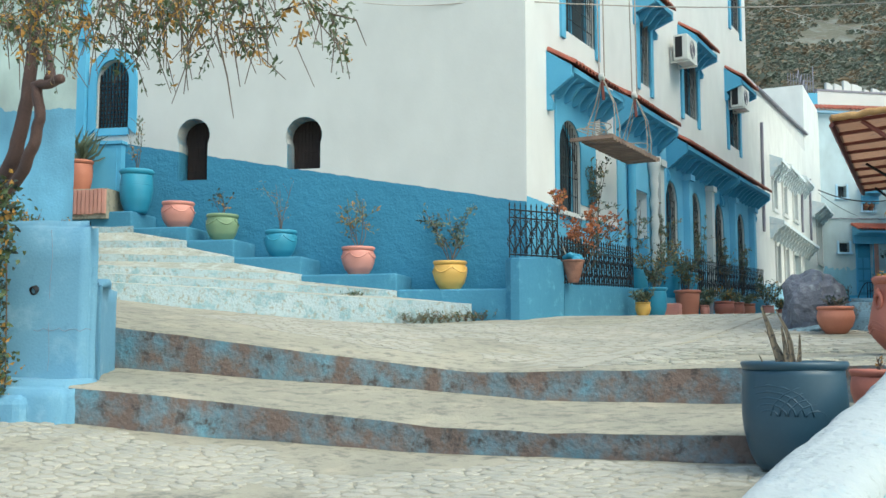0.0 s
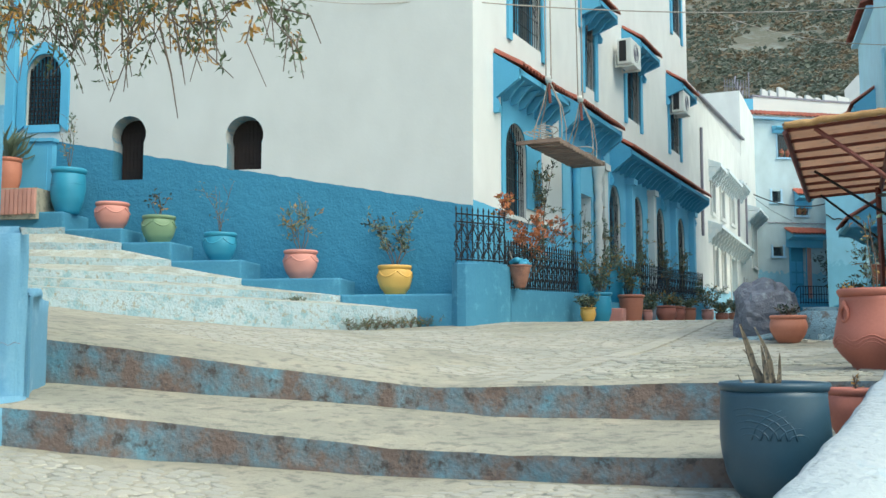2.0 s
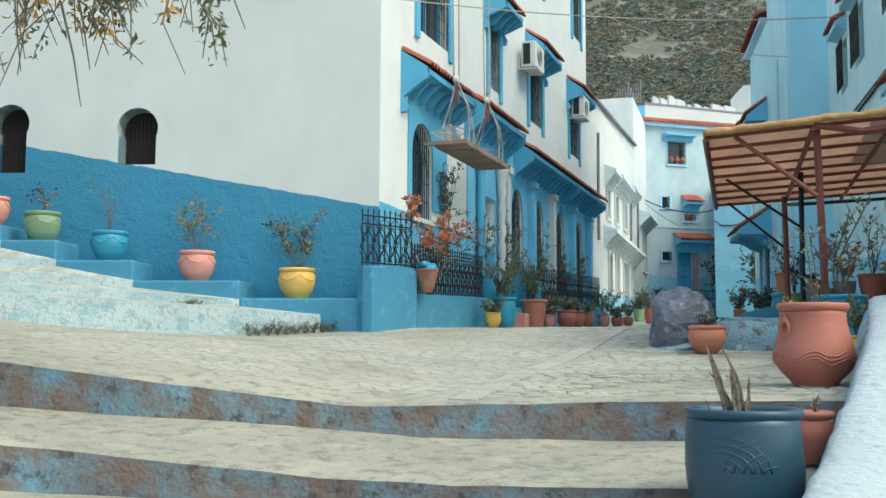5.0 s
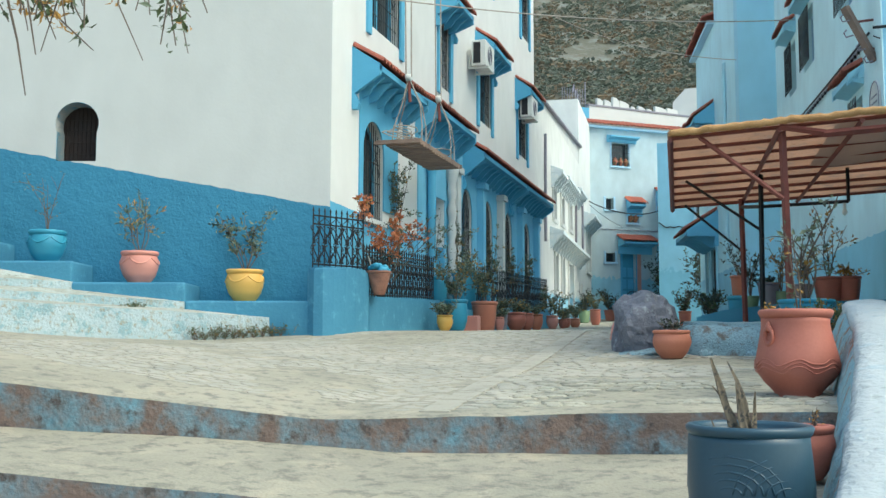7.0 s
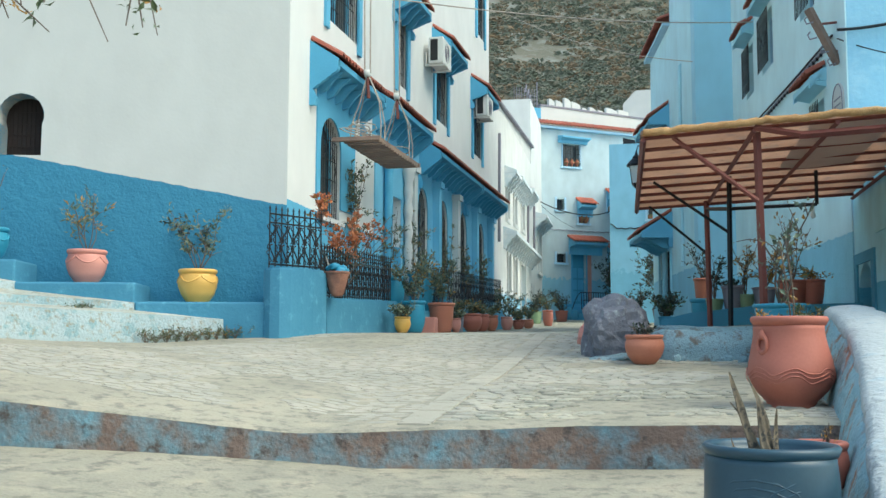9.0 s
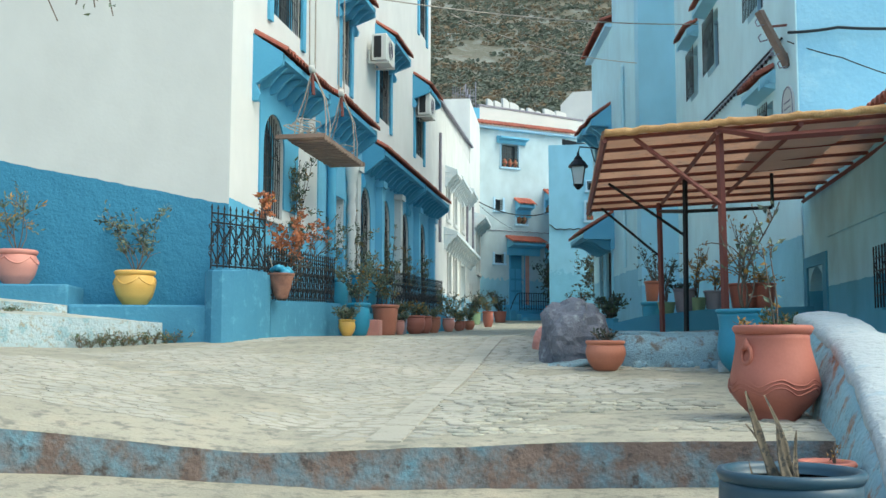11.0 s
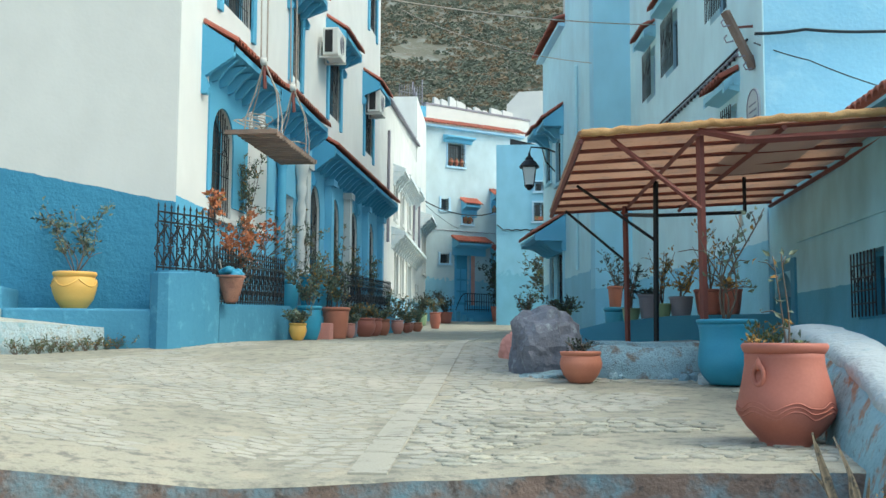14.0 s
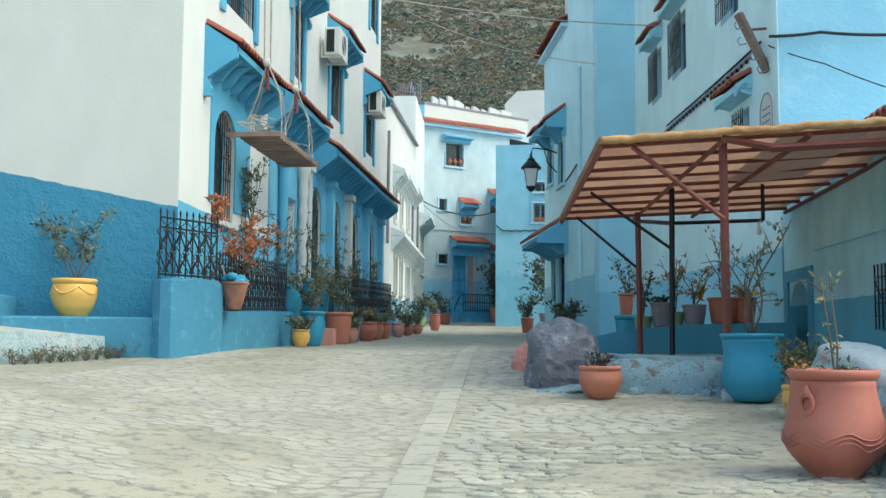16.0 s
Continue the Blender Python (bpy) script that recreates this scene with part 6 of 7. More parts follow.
for y, zt in ((-0.95, 1.3), (0.95, 1.35)):
    bm = bmesh.new()
    lathe(bm, Matrix.Translation((0, y, zt)) @ pose(0, 0, 0, 0, 90, 0), [(0.02, -0.05), (0.07, -0.045), (0.06, 0), (0.07, 0.045), (0.02, 0.05)], 14)
    part("pulley", bm, M_ac, cradle, "pale metal pulley", True)
    for dx in (-0.05, 0.05):
        bm = bmesh.new()
        rod(bm, (dx, y, zt), (dx * 1.6, y - 0.25, zt + 8.0), 0.014, seg=6)
        part("hoist_rope", bm, M_rope, cradle)
    for x in (-0.28, 0.28):
        for yy in (y - 0.1, y + 0.14):
            bm = bmesh.new()
            tube(bm, [(0, y, zt), (x * 0.6 + 0.05, (y + yy) / 2 + 0.08 * RNG.random(), zt * 0.6), (x * 0.95, yy + 0.06, zt * 0.3), (x, yy, 0.06)], 0.012, seg=5)
            part("sling_rope", bm, M_rope, cradle)
    rng = random.Random(int(zt * 100))
    bm = bmesh.new()
    for k in range(5):
        c = Vector((rng.uniform(-0.2, 0.2), y + rng.uniform(-0.3, 0.3), 0.1 + rng.uniform(0, 0.25)))
        w, hh = rng.uniform(0.15, 0.35), rng.uniform(0.04, 0.13)
        tube(bm, [c + Vector((0.15 * math.sin(i), w * math.cos(i * 0.55), hh * math.sin(i * 0.55))) for i in range(12)], 0.010, seg=5)
    part("coiled_rope", bm, M_rope, cradle)
    bm = bmesh.new()
    rod(bm, (0.0, y, zt - 0.1), (0.02, y + 0.02, zt - 0.45), 0.03, seg=6)
    part("hoist_grip", bm, M_rust, cradle)

# ---- air conditioners ----
for y, z in ((20.95, 7.80), (26.75, 7.80), (27.2, 12.05)):
    ac = thing("air_conditioner", "cream outdoor air conditioner on a wall bracket", "air conditioner", (-4.42, y, z), "air conditioners")
    bm = bmesh.new()
    box(bm, I4, 0.10, 0.46, 0.0, 0.92, 0.0, 0.64, 0.02)
    part("casing", bm, M_ac, ac)
    bm = bmesh.new()
    box(bm, I4, 0.15, 0.33, -0.012, 0.02, 0.06, 0.58)
    part("side_vent", bm, M_dark, ac)
    bm = bmesh.new()
    for k in range(8):
        ring(bm, Matrix.Translation((0.47, 0.42, 0.32)) @ pose(0, 0, 0, 0, 90, 0), 0.04 + 0.027 * k, 0.004, 20, 4)
    part("fan_guard", bm, M_grey, ac)
    for yy in (0.1, 0.7):
        bm = bmesh.new()
        box(bm, I4, 0.0, 0.5, yy, yy + 0.04, -0.05, -0.005)
        box(bm, I4, 0.0, 0.04, yy, yy + 0.04, -0.005, 0.3)
        part("bracket", bm, M_ac, ac)

# ---- canopy ----
canopy = thing("canopy", "steel-framed sun canopy roofed with brown reed matting", "canopy", (0, 0, 0))
FL, FR, BL, BR = Vector((1.14, 8.40, 3.24)), Vector((4.25, 8.36, 3.40)), Vector((0.86, 13.35, 3.12)), Vector((3.95, 13.3, 3.24))


def can(u, v, dz=0.0):
    p = FL.lerp(FR, u).lerp(BL.lerp(BR, u), v)
    return p + Vector((0, 0, dz + 0.03 * noise.noise(Vector((u * 5, v * 6, 1)))))


bm = bmesh.new()
up = [[bm.verts.new(can(i / 24, j / 24, 0.05 + 0.012 * math.sin(j * 2.6))) for i in range(25)] for j in range(25)]
lo = [[bm.verts.new(can(i / 24, j / 24, 0.025 + 0.012 * math.sin(j * 2.6))) for i in range(25)] for j in range(25)]
for g in (up, lo):
    for j in range(24):
        for i in range(24):
            bm.faces.new((g[j][i], g[j][i + 1], g[j + 1][i + 1], g[j + 1][i]))
part("reed_mat", bm, M_tarp, canopy, "brown reed mat roofing", True)
bm = bmesh.new()
tube(bm, [can(i / 90, -0.008, 0.03) + 0.014 * noise.noise_vector(Vector((i * 0.45, 2, 7))) for i in range(91)], 0.04, seg=9)
for v in bm.verts:
    v.co += 0.012 * noise.noise_vector(v.co * 17)
part("rolled_edge", bm, M_tarpedge, canopy, "rolled ochre canvas edge", True)
bm = bmesh.new()
tube(bm, [can(0.0, i / 20, 0.03) for i in range(21)], 0.03, seg=6)
tube(bm, [can(i / 20, 1.0, 0.03) for i in range(21)], 0.03, seg=6)
part("bound_edge", bm, M_tarp, canopy)
bm = bmesh.new()
rows = [[bm.verts.new(can(0.55 + 0.28 * i / 10, 0.02 + 0.5 * j / 10, 0.0 - 0.03 * math.sin(math.pi * i / 10))) for i in range(11)] for j in range(11)]
for a, b in zip(rows, rows[1:]):
    for i in range(10):
        bm.faces.new((a[i], a[i + 1], b[i + 1], b[i]))
part("plastic_sheet", bm, M_sheet, canopy, "sagging grey plastic sheet", True)


def bar(name, p, q, w=0.03, mat=M_rust):
    bm = bmesh.new()
    rod(bm, p, q, w, seg=4)
    return part(name, bm, mat, canopy)


for j in range(9):
    v = 0.02 + 0.96 * j / 8
    bar("purlin", can(0, v, -0.01), can(1, v, -0.01), 0.022)
for u in (0.0, 0.36, 0.62, 1.0):
    bar("rafter", can(u, 0, -0.05), can(u + (0.0 if u in (0, 1) else -0.03), 1, -0.05), 0.032)
bar("front_beam", can(0.5, 0, -0.14), can(1, 0, -0.16), 0.04)
bar("strut", can(0.36, 0, -0.02), can(0.53, 0, -0.15), 0.035)
bar("post", (2.34, 8.74, 1.2), (2.29, 8.5, 3.25), 0.04)
bar("post", (2.10, 11.0, 1.1), (2.12, 11.0, 3.2), 0.032, M_iron)
bar("post", (1.90, 12.8, 1.1), (1.88, 12.8, 3.14), 0.038, M_rust)
bar("brace", can(0.1, 0.02, -0.02), (2.28, 8.43, 2.52), 0.025)
bar("brace", can(0.06, 0.55, 0), (2.1, 11.0, 2.48), 0.018, M_iron)
bar("brace", can(0.06, 0.95, 0), (1.9, 12.8, 2.35), 0.018, M_iron)
bar("tie_bar", (1.88, 12.8, 3.02), (2.12, 11.0, 2.78), 0.025, M_iron)
bar("tie_bar", (2.12, 11.0, 2.78), (3.17, 11.0, 2.81), 0.022, M_iron)
bar("tie_bar", (3.17, 11.0, 2.81), (3.17, 11.0, 3.24), 0.022, M_iron)
bm = bmesh.new()
lathe(bm, Matrix.Translation((3.12, 11.0, 2.63)), [(0.002, 0), (0.03, 0.02), (0.035, 0.05), (0.018, 0.09), (0.02, 0.10), (0.02, 0.16), (0.004, 0.165)], 12)
part("bulb", bm, M_lampglass, canopy, "clear hanging light bulb", True)

# ---- pots on the bench wall ----
GB = "pots on the bench wall"
BENCH = [("green clay pot with a small shrub", 1.98, 0.13, 0.18, M_green, 0.75, 1.555), ("grey clay pot", 2.24, 0.16, 0.34, M_grey, 0.1, 1.59), ("lime green pot", 2.42, 0.13, 0.20, M_green, 0.8, 1.60),
         ("grey clay pot with a yellowing shrub", 2.68, 0.17, 0.28, M_grey, 0.55, 1.62), ("red clay pot with a shrub", 3.08, 0.22, 0.36, M_terra, 1.0, 1.64), ("red clay pot", 3.36, 0.17, 0.36, M_terra, 0.2, 1.645)]
for k, (lab, x, r, h, m, ph, z) in enumerate(BENCH):
    p = pot(lab + " on the bench wall", (x, 13.25, z), r, h, m, "cone", group=GB, seg=20)
    plant(p, (0, 0, h * 0.85), ph, 0.28, 130 + k, 6, 70, 0.075, (M_leafdark if k < 2 else M_leafdry, M_leafgrey), 0.008, start=0.2, clump=3)
p = pot("blue tub with a framed lantern pot beside the wall", (1.80, 13.9, 1.22), 0.16, 0.55, M_potblue, "cone", group=GB, seg=20)
plant(p, (0.05, 0.1, 0.5), 0.9, 0.25, 140, 5, 70, 0.08, (M_leafdark, M_leafgrey), 0.008, clump=3)
p = pot("small orange pot on the blue tub", (1.80, 13.9, 1.765), 0.11, 0.32, M_orange, "cone", group=GB, seg=16)

# ---- plants up the lane ----
for k, (lab, x, y, r, h, m, ph, sp) in enumerate((("red pot with a bushy shrub", 0.05, 33.0, 0.22, 0.5, M_terra, 0.9, 0.6), ("grey trough with a tall shrub", 0.9, 38.0, 0.5, 0.6, M_grey, 2.4, 1.6),
                                                  ("dark pot with a shrub", 1.2, 33.0, 0.3, 0.5, M_grey, 1.0, 0.6), ("dark pot with a clipped plant", 1.15, 23.0, 0.2, 0.35, M_bluedeep, 0.6, 0.5),
                                                  ("terracotta pot with a fir", -1.75, 49.6, 0.35, 0.75, M_terra, 2.6, 1.0), ("terracotta pot with a shrub", -3.9, 45.0, 0.3, 0.5, M_terra, 1.0, 0.7),
                                                  ("green pot with a leafy plant", -4.4, 40.0, 0.25, 0.5, M_green, 0.9, 0.7))):
    p = pot(lab + " in the lane", (x, y, plaza(x, y)), r, h, m, "cone", group="pots up the lane", seg=16)
    plant(p, (0, 0, h * 0.85), ph, sp, 150 + k, 9 if ph < 1.5 else 16, 220 if ph < 1.5 else 650, 0.13 if ph < 1.5 else 0.2, (M_leafdark, M_leaf), 0.015, start=0.1, clump=3, side=4)

# ---- lantern on the wall ----
lan = thing("wall_lantern", "black iron lantern with pale glass on a wall bracket", "lantern", (0.22, 29.6, 6.06))
bm = bmesh.new()
prism(bm, I4, [(-0.13, -0.13), (0.13, -0.13), (0.13, 0.13), (-0.13, 0.13)], 0.02, 0.03, "xy")
for v in [bm.verts.new((sx * 0.2, sy * 0.2, 0.55)) for sx, sy in ((-1, -1), (1, -1), (1, 1), (-1, 1))]:
    pass
bm.verts.ensure_lookup_table()
a, b = bm.verts[4:8], bm.verts[8:12]
for k in range(4):
    bm.faces.new((a[k], a[(k + 1) % 4], b[(k + 1) % 4], b[k]))
part("glass", bm, M_lampglass, lan)
bm = bmesh.new()
for sx, sy in ((-1, -1), (1, -1), (1, 1), (-1, 1)):
    rod(bm, (sx * 0.13, sy * 0.13, 0), (sx * 0.205, sy * 0.205, 0.56), 0.018, seg=4)
lathe(bm, I4, [(0.30, 0.55), (0.31, 0.60), (0.20, 0.74), (0.12, 0.80), (0.13, 0.84), (0.05, 0.92), (0.03, 1.02), (0.004, 1.06)], 12)
lathe(bm, I4, [(0.05, -0.14), (0.15, -0.02), (0.16, 0.02)], 8)
part("frame", bm, M_iron, lan)
bm = bmesh.new()
tube(bm, [(0, 0, 1.0), (0.05, 0, 1.2), (0.5, 0, 1.15), (0.92, 0.1, 1.0)], 0.025)
tube(bm, [(0.92, 0.1, 0.3), (0.5, 0, 0.75), (0.4, 0, 1.12)], 0.02)
part("bracket", bm, M_iron, lan)

# ---- utility board, cables ----
brd = thing("utility_board", "weathered wooden insulator board on red steel arms", "utility board", (0, 0, 0))
bm = bmesh.new()
rod(bm, (3.53, 14.15, 6.32), (3.94, 14.15, 5.42), 0.075, seg=4)
part("board", bm, M_wood, brd)
for z, x in ((6.08, 3.62), (5.62, 3.84)):
    bm = bmesh.new()
    rod(bm, (x, 14.2, z), (4.0, 14.2, z + 0.02), 0.02, seg=4)
    part("arm", bm, M_rust, brd)
for k, (x, z) in enumerate(((3.46, 6.1), (3.5, 5.85), (3.68, 5.62), (3.78, 5.42))):
    bm = bmesh.new()
    tube(bm, [(x + 0.14, 14.12, z), (x + 0.03, 14.1, z - 0.03), (x, 14.1, z + 0.04), (x + 0.04, 14.1, z + 0.09)], 0.012)
    part("insulator", bm, M_grey, brd)


def cable(label, pts, r, mat=M_iron, sag=0.0, n=24):
    bm = bmesh.new()
    out = []
    for p, q in zip(pts, pts[1:]):
        p, q = Vector(p), Vector(q)
        out += [p.lerp(q, i / n) - Vector((0, 0, sag * 4 * (i / n) * (1 - i / n))) for i in range(n + (q == Vector(pts[-1])))]
    tube(bm, out, r, seg=5)
    return solid("cable", bm, mat, label, "cable")


cable("pale overhead wire across the lane", [(-4.9, 12.35, 6.85), (3.3, 21.0, 8.3)], 0.012, M_rope, 0.25)
cable("thin overhead wire down the lane", [(-4.0, 31, 12.2), (1.9, 24.0, 8.3)], 0.010, M_rope, 0.3)
cable("thick black cable along the blue wall", [(3.87, 13.68, 5.82), (4.6, 13.66, 5.86), (5.5, 13.66, 5.80), (9, 13.7, 5.85)], 0.025, sag=0.015)
cable("thin black cable slung off the board", [(3.9, 13.9, 5.75), (4.6, 13.5, 5.35), (5.6, 13.4, 4.9), (7, 13.4, 4.6)], 0.010, sag=0.02)
cable("black cable slung across the far house", [(-5.25, 48.0, 8.2), (-3.3, 51.6, 7.95), (-1.6, 52.8, 8.5)], 0.03, sag=0.15)
cable("thin black cable across the far house", [(-5.3, 48.5, 8.1), (-3.9, 51.2, 7.2)], 0.012, sag=0.1)
cable("black cable from the pale blue house to the blue house", [(0.9, 41.7, 6.1), (0.85, 30.8, 6.0), (1.5, 26.5, 6.2)], 0.025, sag=0.1)
cable("thin wire at the top of the house wall", [(-7.2, 11.4, 6.9), (-4.9, 12.35, 6.9)], 0.008, M_rope, 0.1)
cable("black cable along the ledge", [(3.9, 14.4, 5.95), (3.2, 20.4, 5.95)], 0.02, sag=0.02)
pl = thing("wall_plaque", "small arched stone plaque set in the wall", "plaque", (0, 0, 0))
bm = bmesh.new()
prism(bm, R1, arch_pts(0.16, 0.74, 4.45, 5.12, 10), 0.0, 0.03)
part("slab", bm, M_white, pl)
bm = bmesh.new()
tube(bm, [R1 @ Vector((a, 0.03, b)) for a, b in arch_pts(0.18, 0.72, 4.47, 5.1, 12)], 0.012, seg=4)
part("border", bm, M_grey, pl)
bm = bmesh.new()
for k in range(4):
    box(bm, R1, 0.28, 0.62, 0.03, 0.036, 4.56 + k * 0.1, 4.585 + k * 0.1)
part("lettering_bar", bm, M_grey, pl)

# ---- tree by the garden wall ----
tree = thing("tree", "gnarled tree with twisted trunks and dry yellow foliage", "tree", (-5.9, 2.85, 0.6))
TB = Vector((-5.9, 2.85, 0.6))


def limb(pts, r, r2, name="limb"):
    bm = bmesh.new()
    out = []
    for p, q in zip(pts, pts[1:]):
        for i in range(6):
            k = i / 6
            out.append(Vector(p).lerp(Vector(q), k) + 0.03 * noise.noise_vector(Vector(p) * 2 + Vector((k * 2, 0, 0))) - TB)
    out.append(Vector(pts[-1]) - TB)
    tube(bm, out, r, r2, 8)
    part(name, bm, M_bark, tree, smooth=True)


limb([(-5.9, 2.85, 0.6), (-5.85, 2.85, 2.0), (-5.44, 2.86, 2.58), (-5.31, 2.86, 3.09), (-5.28, 2.86, 3.77), (-5.35, 2.86, 4.53)], 0.085, 0.05, "trunk")
limb([(-5.85, 2.85, 1.9), (-5.39, 2.82, 2.28), (-5.1, 2.78, 2.58), (-5.03, 2.78, 2.83), (-5.1, 2.78, 3.17), (-4.76, 2.78, 3.19)], 0.06, 0.045)
limb([(-4.93, 2.78, 3.2), (-5.05, 2.86, 3.47), (-5.35, 2.86, 4.02)], 0.045, 0.035)
limb([(-5.35, 2.86, 3.94), (-4.37, 2.39, 3.74), (-3.0, 1.92, 3.47), (-1.82, 1.53, 3.13), (-0.76, 1.08, 2.76)], 0.04, 0.007)
limb([(-5.35, 2.86, 4.36), (-3.95, 2.54, 4.17), (-2.54, 2.05, 3.68), (-1.14, 1.56, 3.15)], 0.04, 0.008)
limb([(-5.27, 2.86, 3.68), (-5.86, 2.52, 4.02), (-6.54, 2.18, 4.02)], 0.04, 0.02)
rng = random.Random(77)
bt, lots = bmesh.new(), {M_leaf: bmesh.new(), M_leafdry: bmesh.new(), M_leafgrey: bmesh.new()}
for k in range(330):
    f = rng.random() ** 1.25
    s = Vector((-4.2 + 3.5 * f, 1.55 - 0.2 * f + rng.uniform(-0.5, 0.5), 3.42 - 0.52 * f + rng.uniform(-0.2, 0.45))) - TB
    drop = rng.uniform(0.1, 0.55) * (1.1 - 0.55 * abs(f - 0.4))
    e = s + Vector((rng.uniform(-0.22, 0.3), rng.uniform(-0.2, 0.2), -drop))
    mid = s.lerp(e, 0.5) + Vector((rng.uniform(-0.12, 0.12), rng.uniform(-0.1, 0.1), 0.06))
    tube(bt, [s, mid, e], 0.007, 0.003, 4)
    yellow = rng.random() < 0.42
    for i in range(rng.randint(5, 13)):
        p = (s.lerp(mid, i / 12 * 2) if i < 6 else mid.lerp(e, i / 12 * 2 - 1))
        m = M_leafdry if rng.random() < (0.7 if yellow else 0.12) else rng.choice((M_leaf, M_leafgrey))
        for _ in range(rng.randint(1, 3)):
            leaf(lots[m], p + 0.03 * Vector((rng.uniform(-1, 1), rng.uniform(-1, 1), rng.uniform(-1, 1))), Vector((rng.uniform(-1, 1), rng.uniform(-1, 1), rng.uniform(-1.4, 0.3))), rng.uniform(0.03, 0.08), rng, 0.38)
for k, (x, z) in enumerate(((-1.52, 2.2), (-1.47, 2.4), (-1.3, 2.52))):
    e = Vector((x, 1.45, z)) - TB
    tube(bt, [e + Vector((-0.16, 0, 0.6)), e + Vector((-0.06, 0, 0.28)), e], 0.008, 0.003, 4)
tagged(part("twig", bt, M_twig, tree), kind="stuff")
for m, b in lots.items():
    part("crown", b, m, tree, clean=False)

creeper = thing("creeper", "leafy creeper hanging over the stair wall", "creeper", (-3.14, 1.12, 0.1))
rng = random.Random(15)
bt, lots = bmesh.new(), {M_leaf: bmesh.new(), M_leafdry: bmesh.new(), M_leafdark: bmesh.new()}
for k in range(1000):
    z = rng.uniform(0.12, 1.78)
    x = rng.uniform(-0.5, 0.10 + 0.05 * math.sin(z * 5) + 0.03 * math.sin(z * 13)) - 0.06
    p = Vector((x, -0.06 + 0.30 * x * 0.9 + rng.uniform(-0.1, 0.02), z))
    for _ in range(3):
        leaf(lots[rng.choice((M_leaf, M_leaf, M_leafdark, M_leafdry))], p + 0.05 * Vector((rng.uniform(-1, 1), rng.uniform(-1, 1), rng.uniform(-1, 1))), Vector((rng.uniform(-1, 1), rng.uniform(-1, 0.2), rng.uniform(-1, 0.4))), rng.uniform(0.04, 0.075), rng, 0.6)
for k in range(10):
    x = -0.7 + k * 0.07
    tube(bt, [(x, 0.3 * x - 0.04, 1.7), (x + rng.uniform(-0.1, 0.1), 0.3 * x - 0.05, 0.9), (x + rng.uniform(-0.1, 0.1), 0.3 * x - 0.05, 0.1)], 0.008, 0.004, 5)
part("stem", bt, M_twig, creeper)
for m, b in lots.items():
    part("foliage", b, m, creeper, clean=False)
hedge = thing("wall_top_shrub", "low dry shrub on top of the stair wall", "shrub", (-3.75, 1.75, 1.6))
for k in range(3):
    plant(hedge, (-0.3 * k, 0.05 * k, 0), 0.16, 0.22, 170 + k, 7, 60, 0.05, (M_leaf, M_leafdry), 0.005, start=0.1, clump=3)

# weeds at the foot of the flight
for k in range(16):
    f = 0.04 + 0.34 * k / 15 if k < 11 else 0.03 + 0.03 * k
    f = f if k < 11 else f * 0.35 + 0.02
    r0, l0 = Vector(FLIGHT[0 if k < 11 else 1][0]), Vector(FLIGHT[0 if k < 11 else 1][1])
    p = r0.lerp(l0, f) + Vector((0.10, -0.08))
    z = plaza(p.x, p.y) if k < 11 else 1.42
    w = thing("weed", "tuft of dry green weeds at the foot of the step", "weed", (p.x, p.y, z - 0.01), "weeds along the steps")
    plant(w, (0, 0, 0), 0.15 + 0.08 * RNG.random(), 0.16, 200 + k, 9, 55, 0.05, (M_leaf, M_leafgrey, M_leafdry), 0.004, start=0.05, clump=2, width=0.3)
for k in range(5):
    x, y = 2.32 + 0.02 * k, 4.9 + 0.35 * k
    w = thing("weed", "dry weed against the parapet", "weed", (x, y, plaza(x, y) - 0.01), "weeds along the parapet")
    plant(w, (0, 0, 0), 0.22, 0.12, 230 + k, 6, 30, 0.045, (M_leafdry, M_leafgrey), 0.004, start=0.1, clump=2, width=0.3)

# ---- hillside scrub ----
rng = random.Random(23)
verts, faces = [], []
for k in range(26000):
    y = rng.uniform(98, 290)
    x = rng.uniform(-0.25, 0.13) * y
    thick = noise.noise(Vector((x * 0.07, y * 0.05, 6))) + 0.5 * noise.noise(Vector((x * 0.2, y * 0.15, 9)))
    if thick < rng.uniform(-0.8, 0.3):
        continue
    s = rng.uniform(0.3, 0.75) * (1.8 if rng.random() < 0.07 else 1.0)
    z = hill_z(x, y)
    for spray in range(16):
        a, e = rng.uniform(0, math.tau), rng.uniform(0.0, 1.5)
        r = s * rng.uniform(0.5, 1.0)
        c = Vector((x + r * 1.3 * math.cos(a) * math.cos(e), y + r * math.sin(a) * math.cos(e), z + r * 0.85 * math.sin(e)))
        o = len(verts)
        w = s * rng.uniform(0.2, 0.42)
        for j in range(4):
            b = j * math.pi / 2 + rng.uniform(-0.5, 0.5)
            verts.append((c.x + w * math.cos(b), c.y + w * rng.uniform(-0.6, 0.6), c.z + w * math.sin(b) * 0.8))
        faces += [(o, o + 1, o + 2), (o, o + 2, o + 3)]
me = bpy.data.meshes.new("hill_scrub")
me.from_pydata(verts, [], faces)
M_scrub, nt_s, n_s, l_s, b_s = node_mat("scrub_leaf")
g_s, r_s = n_s.new("ShaderNodeNewGeometry"), n_s.new("ShaderNodeValToRGB")
for pos, col in ((0.0, (0.065, 0.08, 0.06, 1)), (0.45, (0.10, 0.118, 0.085, 1)), (0.6, (0.165, 0.185, 0.15, 1)), (0.74, (0.19, 0.135, 0.08, 1)), (1.0, (0.22, 0.20, 0.15, 1))):
    e_s = r_s.color_ramp.elements.new(pos) if 0 < pos < 1 else r_s.color_ramp.elements[-1 if pos else 0]
    e_s.color = col
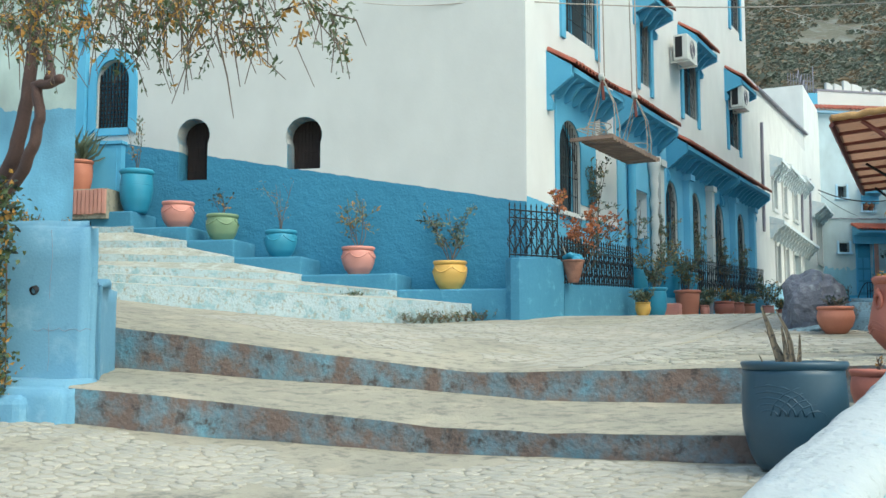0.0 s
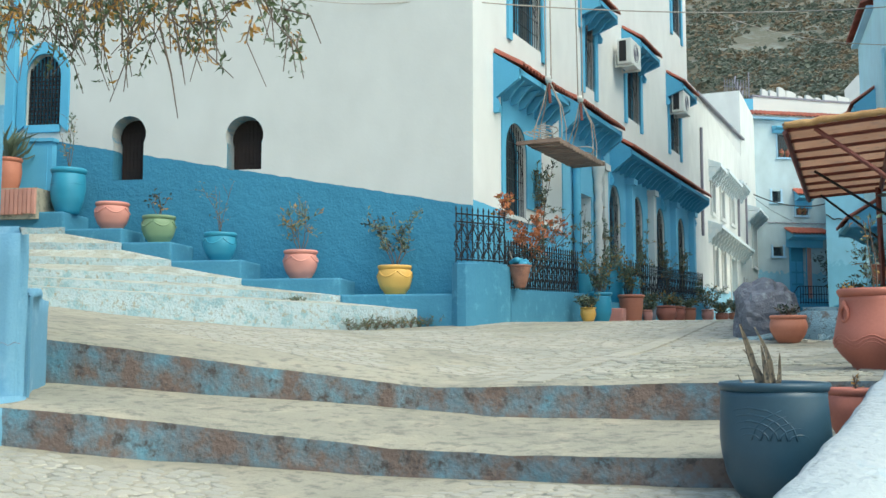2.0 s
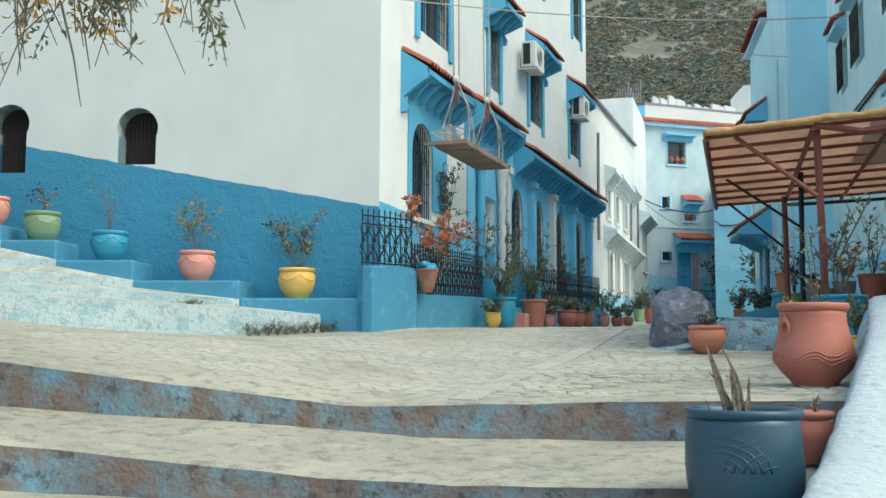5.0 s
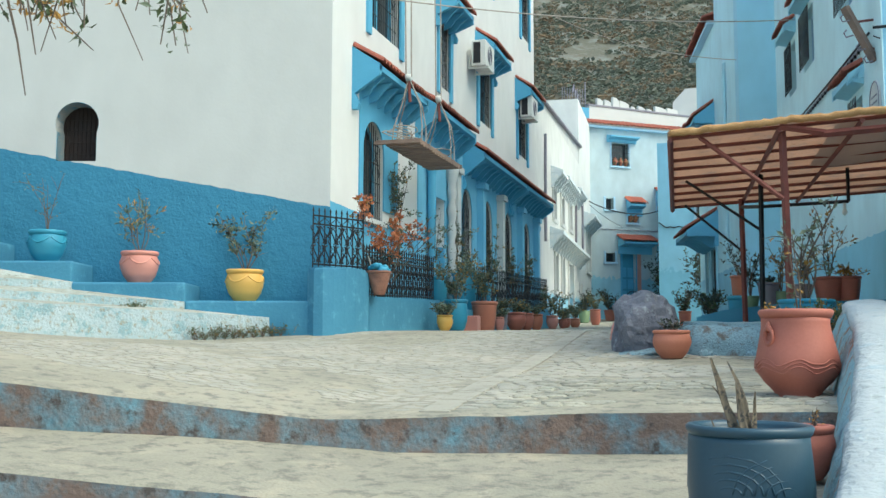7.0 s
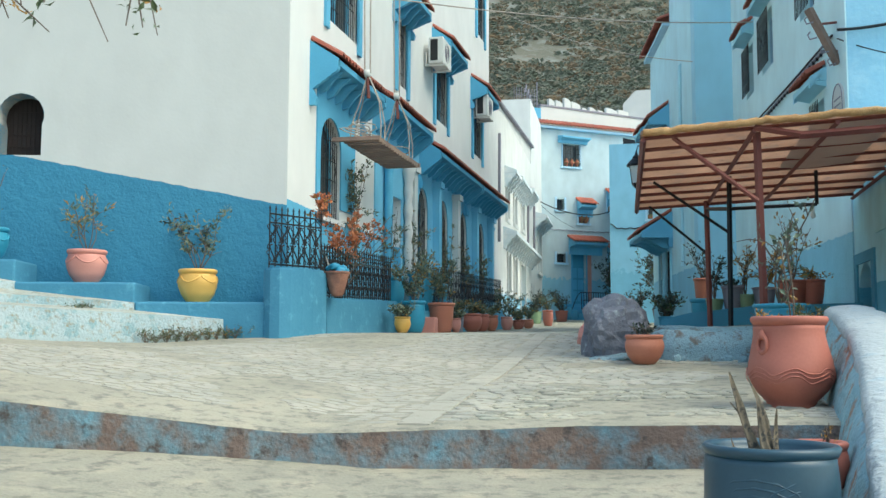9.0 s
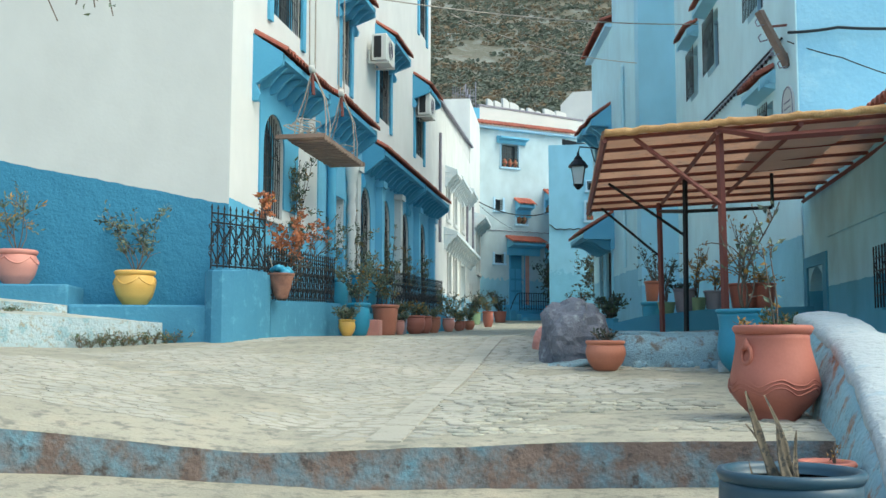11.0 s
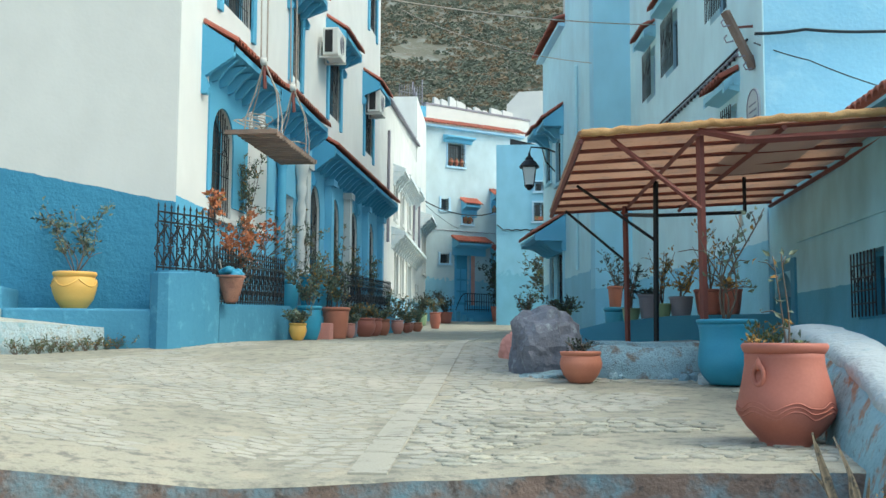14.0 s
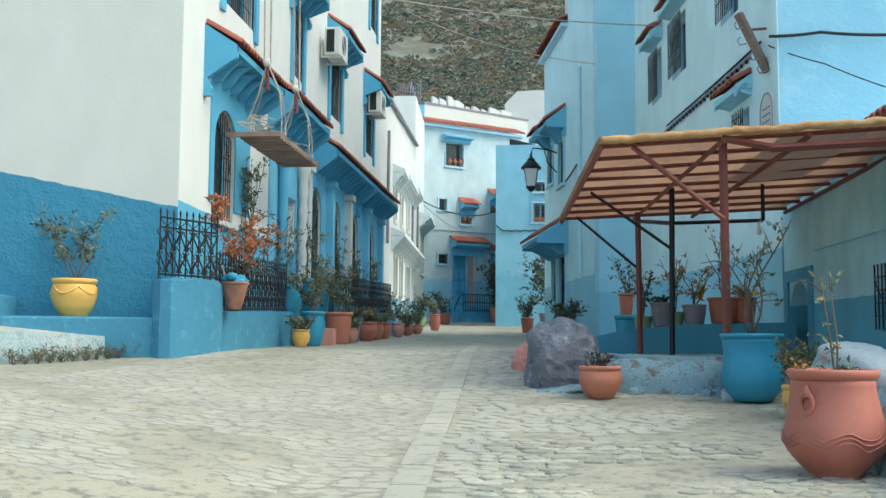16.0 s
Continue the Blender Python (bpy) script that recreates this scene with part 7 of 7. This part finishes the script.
t_s, a_s = n_s.new("ShaderNodeTexNoise"), n_s.new("ShaderNodeMath")
t_s.inputs["Scale"].default_value, t_s.inputs["Detail"].default_value = 0.35, 4
a_s.operation = "MULTIPLY_ADD"
a_s.inputs[1].default_value = 0.22
l_s.new(g_s.outputs["Position"], t_s.inputs["Vector"])
l_s.new(g_s.outputs["Random Per Island"], a_s.inputs[0]), l_s.new(t_s.outputs[0], a_s.inputs[2])
l_s.new(a_s.outputs[0], r_s.inputs[0]), l_s.new(r_s.outputs[0], b_s.inputs["Base Color"])
b_s.inputs["Roughness"].default_value = 1.0
me.materials.append(M_scrub)
tagged(new("hill_scrub", me), "scattered low scrub bushes on the hillside", "scrub", kind="stuff")

# ---- paving stones ----
rng = random.Random(41)
SLAB = [(-0.08, 3.6), (-0.30, 9.0), (-0.40, 12.0), (-0.75, 20.0)]


def drain_x(y):
    return lerp_table([(b, a) for a, b in SLAB], y)


def stone_mesh(cx, cy, w, d, ang, rise, rng, n=7, floor=plaza):
    """An irregular flat stone: verts and faces in world space."""
    vs, c, s = [], math.cos(ang), math.sin(ang)
    rim = []
    for k in range(n):
        a = math.tau * k / n + rng.uniform(-0.25, 0.25)
        r = rng.uniform(0.82, 1.08)
        px, py = w * 0.5 * r * math.cos(a), d * 0.5 * r * math.sin(a)
        rim.append((cx + px * c - py * s, cy + px * s + py * c))
    for f, h in ((1.0, -0.02), (0.97, rise * 0.6), (0.82, rise)):
        for x, y in rim:
            X, Y = cx + (x - cx) * f, cy + (y - cy) * f
            vs.append((X, Y, floor(X, Y) + bumpy(X, Y) - 0.006 + h))
    fs = []
    for lv in (0, 1):
        for k in range(n):
            j = (k + 1) % n
            fs.append((lv * n + k, lv * n + j, (lv + 1) * n + j, (lv + 1) * n + k))
    fs.append(tuple(2 * n + k for k in range(n)))
    return vs, fs


near_stones, rest_v, rest_f = [], [], []
y = 3.72
while y < 13.5:
    step = 0.088 + 0.006 * (y - 3.7)
    x = -4.2
    while x < 2.45:
        w = rng.uniform(0.11, 0.22) * (1 + 0.05 * (y - 4))
        cx, cy = x + w / 2, y + rng.uniform(-0.02, 0.02)
        x += w * 0.98
        if abs(cx - drain_x(cy)) < 0.15 or cy < lerp_table(UP_EDGE, cx) + 0.30:
            continue
        worn = noise.noise(Vector((cx * 0.55, cy * 0.5, 3.0))) + 0.25 * noise.noise(Vector((cx * 2, cy * 2, 5)))
        if cx < -0.2 and worn > 0.12 or worn > 0.34 or (5.7 < cy < 8.3 and cx > 0.35 and worn > -0.33):
            continue
        rise = rng.uniform(0.009, 0.016) if cx > 0 else rng.uniform(0.003, 0.008)
        vs, fs = stone_mesh(cx, cy, w * 1.0, step * 1.0, rng.uniform(-0.2, 0.2), rise, rng)
        if 0.3 < cx < 2.2 and cy < 5.6 and len(near_stones) < 300:
            near_stones.append((vs, fs))
        else:
            o = len(rest_v)
            rest_v += vs
            rest_f += [tuple(i + o for i in f) for f in fs]
    y += step
y = -1.2
while y < 2.1:
    x = -4.0
    while x < 2.1:
        w = rng.uniform(0.09, 0.18)
        cx, cy = x + w / 2, y + rng.uniform(-0.02, 0.02)
        x += w * 0.98
        if cy > lerp_table(LOW_EDGE, cx) - 0.12 or noise.noise(Vector((cx * 0.8, cy * 0.8, 9.0))) > 0.18:
            continue
        vs, fs = stone_mesh(cx, cy, w, 0.085, rng.uniform(-0.3, 0.3), rng.uniform(0.010, 0.016), rng, floor=low_floor)
        o = len(rest_v)
        rest_v += vs
        rest_f += [tuple(i + o for i in f) for f in fs]
    y += 0.082
for vs, fs in near_stones:
    me = bpy.data.meshes.new("paving_stone")
    me.from_pydata(vs, [], fs)
    me.materials.append(M_stone)
    ob = new("paving_stone", me)
    ob.parent = ground
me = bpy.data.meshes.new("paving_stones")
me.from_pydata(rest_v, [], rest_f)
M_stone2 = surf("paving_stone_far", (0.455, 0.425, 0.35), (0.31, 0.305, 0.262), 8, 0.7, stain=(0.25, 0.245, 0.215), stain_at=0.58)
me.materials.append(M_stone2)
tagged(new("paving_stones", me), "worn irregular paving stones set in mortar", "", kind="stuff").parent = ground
y = 3.62
rng = random.Random(4)
while y < 20:
    ln = rng.uniform(0.5, 0.9)
    bm = bmesh.new()
    xs_, pts = [], []
    n = 4
    rows = []
    for j in range(n + 1):
        yy = y + (ln - 0.02) * j / n
        cx = drain_x(yy)
        rows.append([bm.verts.new((cx + dx, yy, plaza(cx + dx, yy) + h)) for dx, h in ((-0.105, -0.03), (-0.10, 0.006), (0.0, 0.008), (0.10, 0.006), (0.105, -0.03))])
    for a, b in zip(rows, rows[1:]):
        for k in range(4):
            bm.faces.new((a[k], a[k + 1], b[k + 1], b[k]))
    bm.faces.new(rows[0]), bm.faces.new(rows[-1][::-1])
    part("drain_slab", bm, M_slab, ground)
    y += ln
